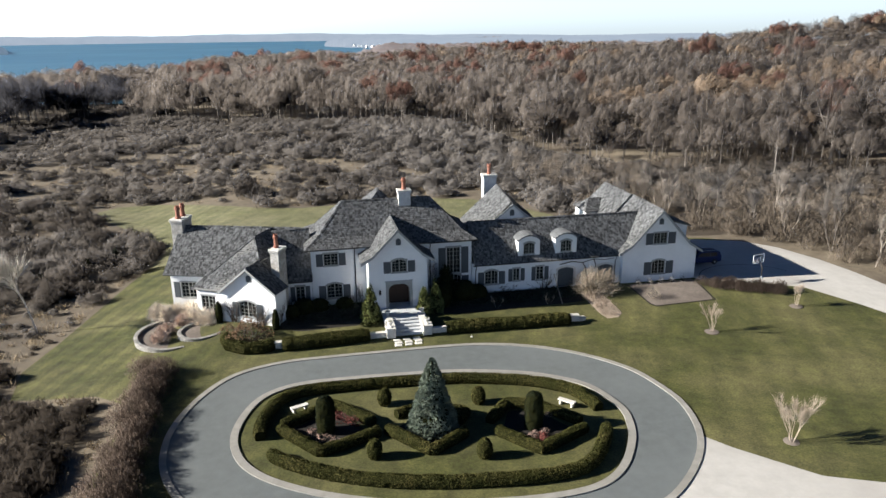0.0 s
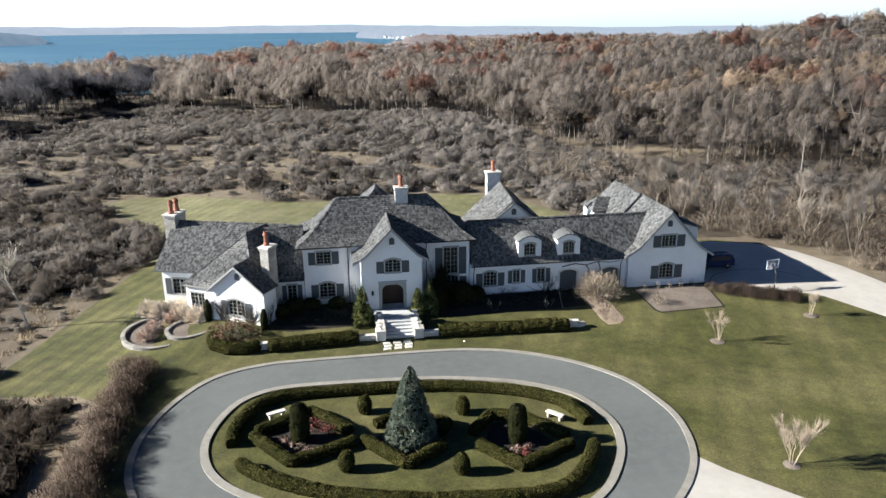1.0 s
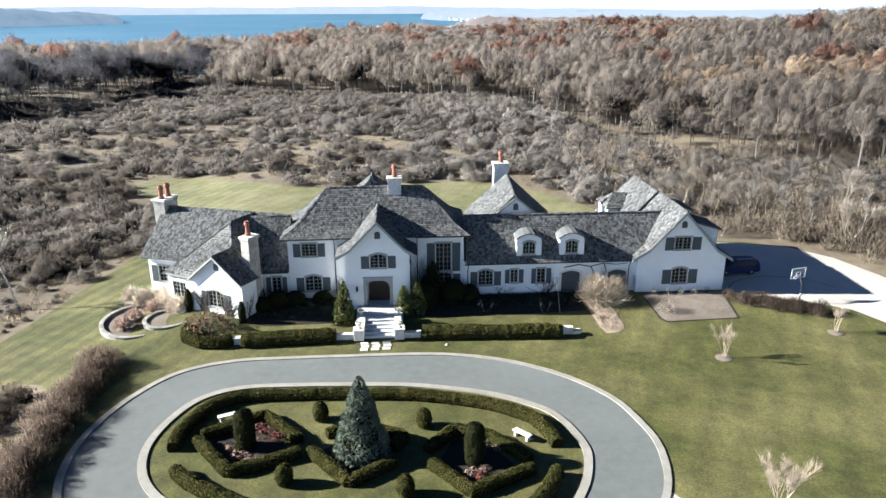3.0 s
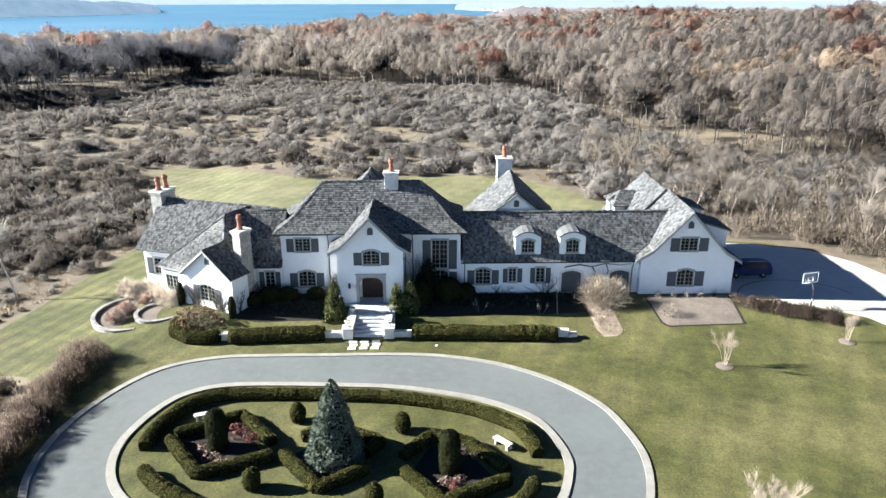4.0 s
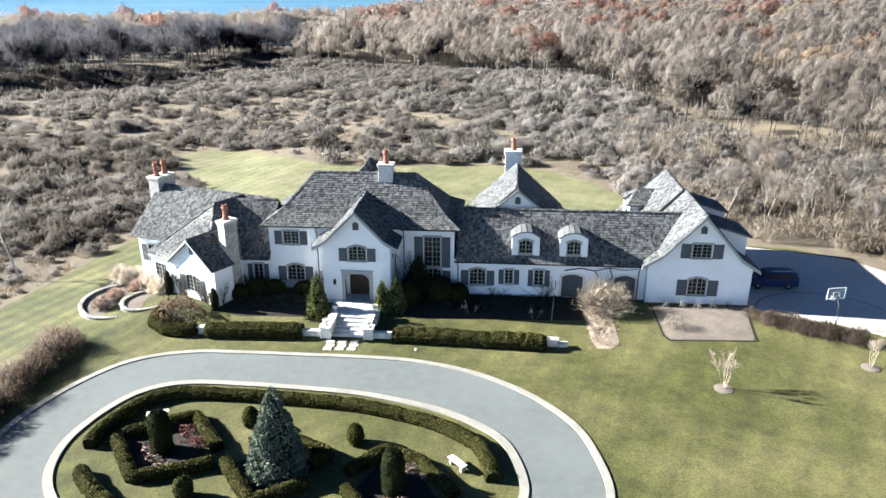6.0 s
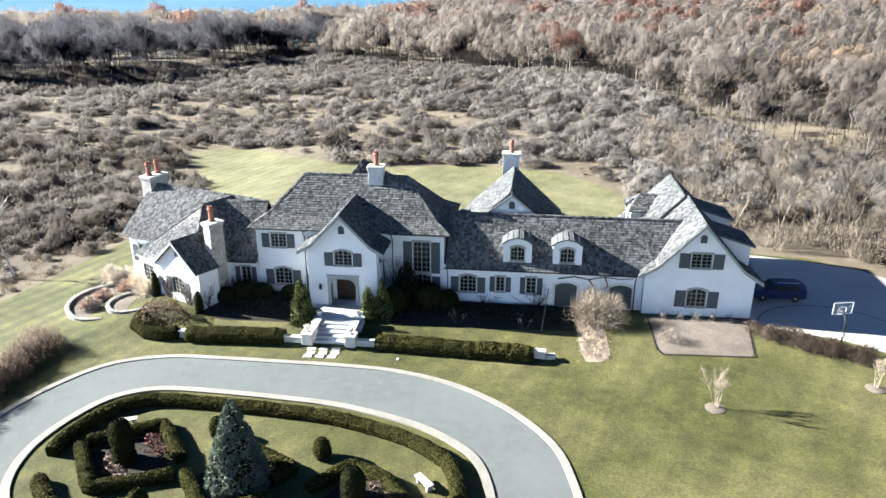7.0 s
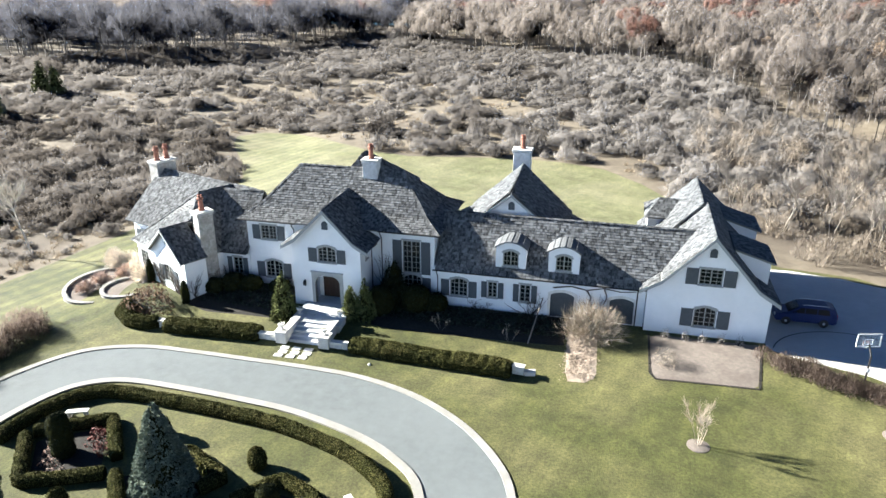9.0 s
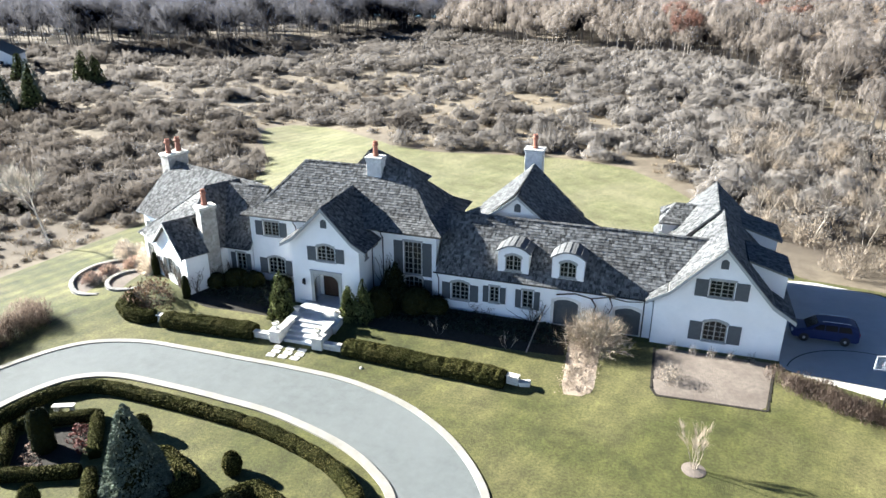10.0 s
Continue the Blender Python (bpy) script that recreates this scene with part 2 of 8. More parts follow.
DARKSHRUB = plant_material("dark_close_shrub", (0.025, 0.022, 0.02), (0.035, 0.031, 0.028), (0.05, 0.044, 0.039), close=0.45)
FINETWIG = plant_material("fine_dark_brown_twigs", (0.0306, 0.02583, 0.0216), (0.05738, 0.04871, 0.04032), (0.09563, 0.0797, 0.06552), close=0.4)
NEARTWIG = plant_material("fine_tan_grey_twigs", (0.09614, 0.08098, 0.0653), (0.1417, 0.1189, 0.0948), (0.1872, 0.156, 0.1233), close=0.5, grain=0.18)
WOODTWIG = plant_material("tan_grey_crowns", (0.09602, 0.08288, 0.07253), (0.1228, 0.1072, 0.09429), (0.1498, 0.1317, 0.1161), close=0.23, grain=0.1)
RUSSET = plant_material("russet_oak_leaves", (0.07, 0.038, 0.03), (0.1, 0.058, 0.046), (0.135, 0.083, 0.067), close=0.45, grain=0.2)
TAN = plant_material("tan_beech_leaves", (0.14, 0.105, 0.075), (0.185, 0.141, 0.102), (0.225, 0.178, 0.134), close=0.35, grain=0.12)
WATER = mat("lake_water", (0.028, 0.1, 0.165), (0.04, 0.118, 0.18), 0.01, 0.5, 0.0, c3=(0.075, 0.165, 0.22), scale2=0.003, amount2=0.7, spec=0.15)
# dark mulch, deepened further to carry the shade on the front beds
SOIL = mat("dark_mulch_painted_shade", (0.0108, 0.009504, 0.007128), (0.0252, 0.02178, 0.01703), 4, 0.95, 0.6, 12)
PALE_MULCH = mat("faded_pink_grey_mulch", (0.1262, 0.107, 0.09), (0.1913, 0.1609, 0.1368), 3, 0.95, 0.8, 9, (0.0918, 0.0738, 0.0612), 0.5, 0.6)


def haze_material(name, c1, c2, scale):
    """Far wooded land with its haze painted on as an emitted colour; no air is modelled."""
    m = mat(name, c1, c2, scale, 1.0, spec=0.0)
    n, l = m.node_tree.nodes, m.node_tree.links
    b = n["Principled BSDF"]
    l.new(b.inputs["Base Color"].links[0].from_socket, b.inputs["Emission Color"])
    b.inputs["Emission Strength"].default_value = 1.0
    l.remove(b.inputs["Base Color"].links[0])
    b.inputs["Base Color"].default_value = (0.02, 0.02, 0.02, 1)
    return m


HAZE_HILL = haze_material("distant_shore_haze_glow", (0.125, 0.152, 0.19), (0.15, 0.175, 0.21), 0.012)
HAZE_HEADLAND = haze_material("headland_haze_glow", (0.05, 0.075, 0.108), (0.072, 0.098, 0.13), 0.02)

# ---- mesh helpers ----


def link(name, bm, material, parent=None, label="", smooth=False):
    me = bpy.data.meshes.new(name)
    bm.normal_update()
    bm.to_mesh(me)
    bm.free()
    if material:
        me.materials.append(material)
    if smooth:
        me.polygons.foreach_set("use_smooth", [True] * len(me.polygons))
    ob = new(name, me)
    ob.parent = parent
    if label:
        ob["label"] = label
    return ob


def part(name, bm, material, parent, label="", m=None):
    ob = link(name, bm, material, parent, label)
    if m is not None:
        ob.matrix_local = m
    return ob


def raw(name, verts, faces, material, parent=None, label="", smooth=False):
    me = bpy.data.meshes.new(name)
    me.from_pydata(verts, [], faces)
    if material:
        me.materials.append(material)
    if smooth:
        me.polygons.foreach_set("use_smooth", [True] * len(me.polygons))
    ob = new(name, me)
    ob.parent = parent
    if label:
        ob["label"] = label
    return ob


def thing(name, label, category, m=None, group="", kind=""):
    ob = new(name)
    ob.empty_display_size = 0.3
    if m is not None:
        ob.matrix_world = m
    return tagged(ob, label, category, group, kind)


def box(bm, x0, y0, z0, x1, y1, z1, bevel=0.0, m=None):
    r = bmesh.ops.create_cube(bm, size=1.0, matrix=Matrix.Translation(((x0 + x1) / 2, (y0 + y1) / 2, (z0 + z1) / 2)) @ Matrix.Diagonal((x1 - x0, y1 - y0, z1 - z0, 1)))
    vs = r["verts"]
    if bevel:
        es = list({e for v in vs for e in v.link_edges})
        vs = list({v for f in bmesh.ops.bevel(bm, geom=es, offset=bevel, segments=1, affect="EDGES")["faces"] for v in f.verts} | set(v for v in vs if v.is_valid))
    if m is not None:
        bmesh.ops.transform(bm, matrix=m, verts=[v for v in vs if v.is_valid])
    return vs


def poly_prism(bm, pts, y0, y1):
    """The outline pts (x, z) drawn out from y0 to y1."""
    a = [bm.verts.new((x, y0, z)) for x, z in pts]
    b = [bm.verts.new((x, y1, z)) for x, z in pts]
    bm.faces.new(a), bm.faces.new(b[::-1])
    for i in range(len(pts)):
        j = (i + 1) % len(pts)
        bm.faces.new((a[j], a[i], b[i], b[j]))


def lathe(bm, profile, n=12, cx=0.0, cy=0.0, z0=0.0):
    rings = []
    for r, z in profile:
        rings.append([bm.verts.new((cx + r * math.cos(2 * math.pi * i / n), cy + r * math.sin(2 * math.pi * i / n), z0 + z)) for i in range(n)])
    for a, b in zip(rings, rings[1:]):
        for i in range(n):
            bm.faces.new((a[i], a[(i + 1) % n], b[(i + 1) % n], b[i]))
    bm.faces.new(rings[-1])
    bm.faces.new(rings[0][::-1])


def tube(bm, pts, r0, r1, n=5):
    """A tapering limb through the points."""
    pts = [Vector(p) for p in pts]
    rings = []
    for i, p in enumerate(pts):
        d = (pts[min(i + 1, len(pts) - 1)] - pts[max(i - 1, 0)]).normalized()
        a = d.orthogonal().normalized()
        b = d.cross(a)
        r = r0 + (r1 - r0) * i / (len(pts) - 1)
        rings.append([bm.verts.new(p + r * (math.cos(2 * math.pi * k / n) * a + math.sin(2 * math.pi * k / n) * b)) for k in range(n)])
    for a, b in zip(rings, rings[1:]):
        for k in range(n):
            bm.faces.new((a[k], a[(k + 1) % n], b[(k + 1) % n], b[k]))
    bm.faces.new(rings[-1])


# ---- the lie of the land ----


def S(v, a, b):
    t = np.clip((np.asarray(v, float) - a) / (b - a), 0, 1)
    return t * t * (3 - 2 * t)


def shore(x):
    return np.interp(x, [-4000, -600, -226, -124, -23, 133, 317, 700], [560, 600, 610, 740, 1200, 1500, 2500, 5200])


def ground_z(x, y):
    x, y = np.asarray(x, float), np.asarray(y, float)
    pad = 0.7 * S(y, 65 - 9 * S(x, 28, 40), 73) * S(x, -16, -4) * (1 - S(y, 86, 104))
    z = pad - 1.7 * S(-x, 9, 30) * S(y, 40, 62) - 0.8 * S(y, 90, 126)
    z = z - 2.0 * S(y, 130, 230) - 5.0 * S(y, 230, 330) - 3.0 * S(y, 330, 460)
    z = z - 3.0 * S(x, 48, 76) * S(y, 100, 185) * (1 - S(x, 105, 160))
    z = z + 36.0 * np.maximum(np.exp(-(((x - 430) / 210) ** 2 + ((y - 390) / 200) ** 2)) - 0.01, 0) + 14.0 * np.maximum(np.exp(-(((x - 330) / 260) ** 2 + ((y - 900) / 300) ** 2)) - 0.01, 0)
    rough = S(np.hypot(x - 10, (y - 60) * 0.9), 62, 110)
    z = z + rough * (0.5 * np.sin(x * 0.071 + 1.3 * np.sin(y * 0.043)) + 0.4 * np.sin(y * 0.093 + 0.7) + 0.25 * np.sin(x * 0.21 + y * 0.17))
    wet = S(y - shore(x), -60, 60)
    return z * (1 - wet) + (-15.0) * wet


def gz(x, y):
    return float(ground_z(x, y))


def axis(lo, hi, step, far, grow=1.22):
    mid = list(np.arange(lo, hi + step / 2, step))
    a, s = [lo], step
    while a[-1] > -far:
        s *= grow
        a.append(a[-1] - s)
    b, s = [hi], step
    while b[-1] < far:
        s *= grow
        b.append(b[-1] + s)
    return np.array(a[:0:-1] + mid + b[1:])


GX, GY = axis(-46.0, 78.0, 1.0, 4600), axis(22.0, 153.0, 1.0, 4600)


def sheet(name, xs, ys, zf, material, keep=None):
    X, Y = np.meshgrid(xs, ys)
    Z = zf(X, Y)
    nx = len(xs)
    idx = np.arange(X.size).reshape(X.shape)
    quads = np.stack([idx[:-1, :-1], idx[:-1, 1:], idx[1:, 1:], idx[1:, :-1]], -1).reshape(-1, 4)
    co = np.stack([X, Y, Z], -1).reshape(-1, 3)
    if keep is not None:
        k = keep(X, Y).reshape(-1)
        quads = quads[k[quads].any(1)]
        used = np.unique(quads)
        remap = np.full(len(co), -1)
        remap[used] = np.arange(len(used))
        co, quads = co[used], remap[quads]
    return raw(name, co.tolist(), quads.tolist(), material, smooth=True)


tagged(sheet("ground", GX, GY, ground_z, FIELD), "rough ground of dry tan grass and brush", "ground", kind="structure")


def poly_distance(poly):
    """Signed distance to a closed outline, positive inside."""
    P = np.array(poly, float)
    Q = np.roll(P, -1, 0)

    def d(X, Y):
        best, inside = np.full(X.shape, 1e9), np.zeros(X.shape, bool)
        for (ax, ay), (bx, by) in zip(P, Q):
            ux, uy = bx - ax, by - ay
            t = np.clip(((X - ax) * ux + (Y - ay) * uy) / (ux * ux + uy * uy), 0, 1)
            best = np.minimum(best, np.hypot(X - ax - t * ux, Y - ay - t * uy))
            cross = ((ay > Y) != (by > Y)) & (X < (bx - ax) * (Y - ay) / (by - ay + 1e-12) + ax)
            inside ^= cross
        return np.where(inside, best, -best)
    return d


LAWN = [(-16, 46), (-15.5, 58), (-19, 61.5), (-27, 64), (-28, 70), (-26.5, 76), (-24, 88), (-21.5, 100), (-20.5, 108), (-22.5, 115), (-29, 126), (-36, 136), (-38.5, 142), (-35.5, 147.5), (-28, 147), (-21.4, 142.5), (-15, 136.5), (-8, 131.5), (0, 129.5),
        (9, 131), (18, 132.3), (25, 131.5), (31.5, 129), (37, 122.5), (41.5, 114), (44.5, 104), (46.5, 97), (50, 91.6), (57, 90.4), (62, 85.8), (64.9, 78), (66.5, 66), (70.5, 52), (76.5, 40), (78, 0), (76, -70), (-70, -70), (-62, 0), (-40, 18), (-16, 24)]
lawn_d = poly_distance(LAWN)
GXF, GYF = GX[(GX > -80) & (GX < 84)], GY[(GY > -80) & (GY < 154)]
for turf, name, keep in ((TURF, "mown autumn lawn with mowing stripes and dry patches", lambda X, Y: (lawn_d(X, Y) > -4) & (Y < 99.5)), (DRYTURF, "pale dry lawn behind the house", lambda X, Y: (lawn_d(X, Y) > -4) & (Y >= 98.5))):
    tagged(sheet("lawn", GXF, GYF, lambda X, Y: ground_z(X, Y) + np.clip(lawn_d(X, Y) * 0.03, -0.2, 0.04), turf, keep), name, "lawn", kind="structure")
lake = raw("water", [(-4800, 500, -12), (4800, 500, -12), (4800, 4800, -12), (-4800, 4800, -12)], [(0, 1, 2, 3)], WATER)
tagged(lake, "wide blue lake beyond the woods", "lake", kind="structure")

# ---- the loop drive ----
OUTER = [(29.7, 47.6), (29.3, 51.4), (28.2, 54.7), (25.7, 57.9), (22.8, 60.2), (19.6, 61.8), (15.6, 62.85), (11.0, 63.15), (6.4, 63.15), (1.6, 63.15), (-3.0, 62.9), (-7.1, 61.2), (-9.7, 57.6), (-11.2, 53.0),
         (-11.3, 48.6), (-10.2, 44.8), (-7.9, 41.2), (-4.0, 38.0), (2.0, 35.9), (9.0, 35.2), (16.0, 35.0), (21.4, 35.9), (25.6, 39.0), (28.5, 43.0)]
INNER = [(24.45, 48.4), (23.4, 52.1), (21.4, 54.2), (18.2, 56.0), (13.0, 57.5), (8.3, 58.0), (3.6, 58.25), (-0.5, 58.25), (-2.9, 57.6), (-4.7, 56.1), (-5.9, 53.4), (-6.4, 50.4), (-5.9, 47.6), (-4.6, 45.3), (-2.4, 43.3),
         (0.8, 41.4), (5.2, 39.7), (10.4, 38.7), (14.8, 38.3), (18.4, 38.7), (20.9, 40.3), (23.0, 43.2), (24.1, 45.8)]


def rounded(pts, count=8):
    """A closed smooth line through plan points."""
    P = np.array(pts, float)
    a, b, c, d = np.roll(P, 1, 0), P, np.roll(P, -1, 0), np.roll(P, -2, 0)
    t = (np.arange(count) / count)[None, :, None]
    a, b, c, d = a[:, None], b[:, None], c[:, None], d[:, None]
    Q = 0.5 * (2 * b + (c - a) * t + (2 * a - 5 * b + 4 * c - d) * t ** 2 + (3 * b - a - 3 * c + d) * t ** 3)
    return Q.reshape(-1, 2)


def inset(Q, by):
    """A closed counter-clockwise line moved inwards."""
    T = np.roll(Q, -1, 0) - np.roll(Q, 1, 0)
    T = T / np.linalg.norm(T, axis=1, keepdims=True)
    return Q + np.stack([-T[:, 1], T[:, 0]], 1) * by


def band(outer, inner, z, thick=0.0, crown=0.0):
    """A flat or crowned strip between two closed lines of equal count, with upright sides."""
    bm = bmesh.new()
    n = len(outer)
    rows = [[bm.verts.new((x, y, z)) for x, y in outer], [bm.verts.new((x, y, z)) for x, y in inner]]
    if crown:
        mid = (np.array(outer) + np.array(inner)) / 2
        rows.insert(1, [bm.verts.new((x, y, z + crown)) for x, y in mid])
    if thick:
        rows = [[bm.verts.new((v.co.x, v.co.y, z - thick)) for v in rows[0]], *rows, [bm.verts.new((v.co.x, v.co.y, z - thick)) for v in rows[-1]]]
    for a, b in zip(rows, rows[1:]):
        for k in range(n):
            j = (k + 1) % n
            bm.faces.new((a[k], a[j], b[j], b[k]))
    return bm


LINE_OUT, LINE_IN = rounded(OUTER), rounded(INNER)
way = []                                          # the outer edge met straight out from the island's
for p in inset(LINE_IN, -0.27):
    d = (p - np.array((9.1, 48.9))) / np.linalg.norm(p - np.array((9.1, 48.9)))
    ang = np.arctan2(LINE_OUT[:, 1] - 48.9, LINE_OUT[:, 0] - 9.1)
    o = np.argsort(ang)
    rad = np.hypot(LINE_OUT[:, 0] - 9.1, LINE_OUT[:, 1] - 48.9)
    way.append(np.array((9.1, 48.9)) + d * (np.interp(math.atan2(d[1], d[0]), ang[o], rad[o], period=2 * math.pi) - 0.15))
tagged(link("road", band(way, inset(LINE_IN, -0.2), 0.065), ASPHALT), "grey asphalt loop drive round a planted island", "driveway", kind="structure")
tagged(link("kerb", band(inset(LINE_OUT, -0.26), inset(LINE_OUT, 0.24), 0.13, 0.4), KERB), "pale concrete kerb edging the loop drive", "kerb", kind="structure")
tagged(link("kerb", band(inset(LINE_IN, -0.29), inset(LINE_IN, 0.29), 0.15, 0.4), KERB), "broad pale kerb round the planted island", "kerb", kind="structure")


def slab(name, pts, material, label, category, lift=0.07, slope=0.06):
    """A paved outline laid on the land."""
    bm = bmesh.new()
    d = poly_distance(pts)
    P = np.array(pts)
    xs, ys = np.arange(P[:, 0].min() - 0.6, P[:, 0].max() + 0.61, 0.6), np.arange(P[:, 1].min() - 0.6, P[:, 1].max() + 0.61, 0.6)
    bm.free()
    return tagged(sheet(name, xs, ys, lambda X, Y: ground_z(X, Y) + np.clip(d(X, Y) * slope, -0.25, lift - 0.04) + 0.04, material, lambda X, Y: d(X, Y) > -2.0), label, category, kind="structure")


slab("pavement", [(46.2, 90.6), (46.2, 73.5), (48, 72.6), (53, 71), (57, 68.5), (60, 63), (66, 48), (72, 36), (76, 40), (70, 52), (66.5, 66), (65.2, 77), (63.4, 83), (60.4, 86.8), (55.7, 89.4), (51, 90.4)], CONCRETE, "pale concrete garage court and drive", "driveway", 0.08)
slab("pavement", [(27.6, 44.5), (30.0, 41.0), (34, 36.5), (42, 33.0), (58, 27), (70, 12), (78, -8), (72, -11), (63, 8), (50, 20), (36, 25), (22, 28), (20, 33), (24, 37.5)], CONCRETE, "pale concrete approach drive", "driveway", 0.055, 0.02)

# ---- the house: walls ----
house = thing("house", "large white-painted brick country house with grey shingle roofs", "house")
GROUND = 0.3                                   # walls start a little below the soil
BACK = 0.32                                    # wall thickness


def wall(name, length, top, holes, m, label=""):
    """A wall along local x, its face at y = 0 looking to -y. top: outline [(x, z), ...] from left to right; holes: (x0, z0, x1, z1)."""
    xs = sorted({0.0, length, *(x for x, _ in top), *(h[0] for h in holes), *(h[2] for h in holes)})
    tx, tz = [p[0] for p in top], [p[1] for p in top]
    bm = bmesh.new()

    def quad(*c):
        bm.faces.new([bm.verts.new(v) for v in c])

    for a, b in zip(xs, xs[1:]):
        ta, tb = float(np.interp(a, tx, tz)), float(np.interp(b, tx, tz))
        cuts = sorted((h[1], h[3]) for h in holes if h[0] < b - 1e-6 and h[2] > a + 1e-6)
        z = GROUND
        spans = []
        for c0, c1 in cuts:
            spans.append((z, z, c0, c0))
            z = c1
        spans.append((z, z, tb, ta))
        for z0, z1, z2, z3 in spans:
            quad((a, 0, z0), (b, 0, z1), (b, 0, z2), (a, 0, z3))
            quad((b, BACK, z1), (a, BACK, z0), (a, BACK, z3), (b, BACK, z2))
        quad((a, 0, ta), (b, 0, tb), (b, BACK, tb), (a, BACK, ta))
    for x0, z0, x1, z1 in holes:
        quad((x0, 0, z0), (x0, BACK, z0), (x1, BACK, z0), (x1, 0, z0))
        quad((x0, 0, z1), (x1, 0, z1), (x1, BACK, z1), (x0, BACK, z1))
        quad((x0, 0, z0), (x0, 0, z1), (x0, BACK, z1), (x0, BACK, z0))
        quad((x1, 0, z0), (x1, BACK, z0), (x1, BACK, z1), (x1, 0, z1))
    for x, s in ((0.0, 1), (length, -1)):
        t = float(np.interp(x, tx, tz))
        c = [(x, 0, GROUND), (x, 0, t), (x, BACK, t), (x, BACK, GROUND)]
        quad(*(c if s > 0 else c[::-1]))
    bmesh.ops.remove_doubles(bm, verts=bm.verts, dist=0.001)
    if name in ("wall_west", "wall_east", "wall_side"):
        m = m @ pose(0.01, 0.006, 0) @ Matrix.Diagonal(((length - 0.02) / length, 1, 1, 1))
    return part(name, bm, STUCCO, house, label, m)


def arch_pts(w, h, rise, n=8):
    """An opening's outline from bottom left, with a segmental head."""
    pts = [(-w / 2, 0), (w / 2, 0)]
    if rise <= 0:
        return pts + [(w / 2, h), (-w / 2, h)]
    for i in range(n + 1):
        t = i / n
        pts.append((w / 2 - w * t, h - rise + rise * (1 - (2 * t - 1) ** 2)))
    return pts


def frame_strip(bm, pts, width, y0, y1):
    """A border of the given width inside a closed outline."""
    n = len(pts)
    cx, cz = sum(p[0] for p in pts) / n, (min(p[1] for p in pts) + max(p[1] for p in pts)) / 2
    W, H = max(p[0] for p in pts) - min(p[0] for p in pts), max(p[1] for p in pts) - min(p[1] for p in pts)
    inner = [(cx + (x - cx) * (1 - 2 * width / W), cz + (z - cz) * (1 - 2 * width / H)) for x, z in pts]
    o0, i0 = [bm.verts.new((x, y0, z)) for x, z in pts], [bm.verts.new((x, y0, z)) for x, z in inner]
    o1, i1 = [bm.verts.new((x, y1, z)) for x, z in pts], [bm.verts.new((x, y1, z)) for x, z in inner]
    for k in range(n):
        j = (k + 1) % n
        bm.faces.new((o0[k], o0[j], i0[j], i0[k]))
        bm.faces.new((o1[j], o1[k], o0[k], o0[j])) if False else bm.faces.new((o0[j], o0[k], o1[k], o1[j]))
        bm.faces.new((i0[k], i0[j], i1[j], i1[k]))


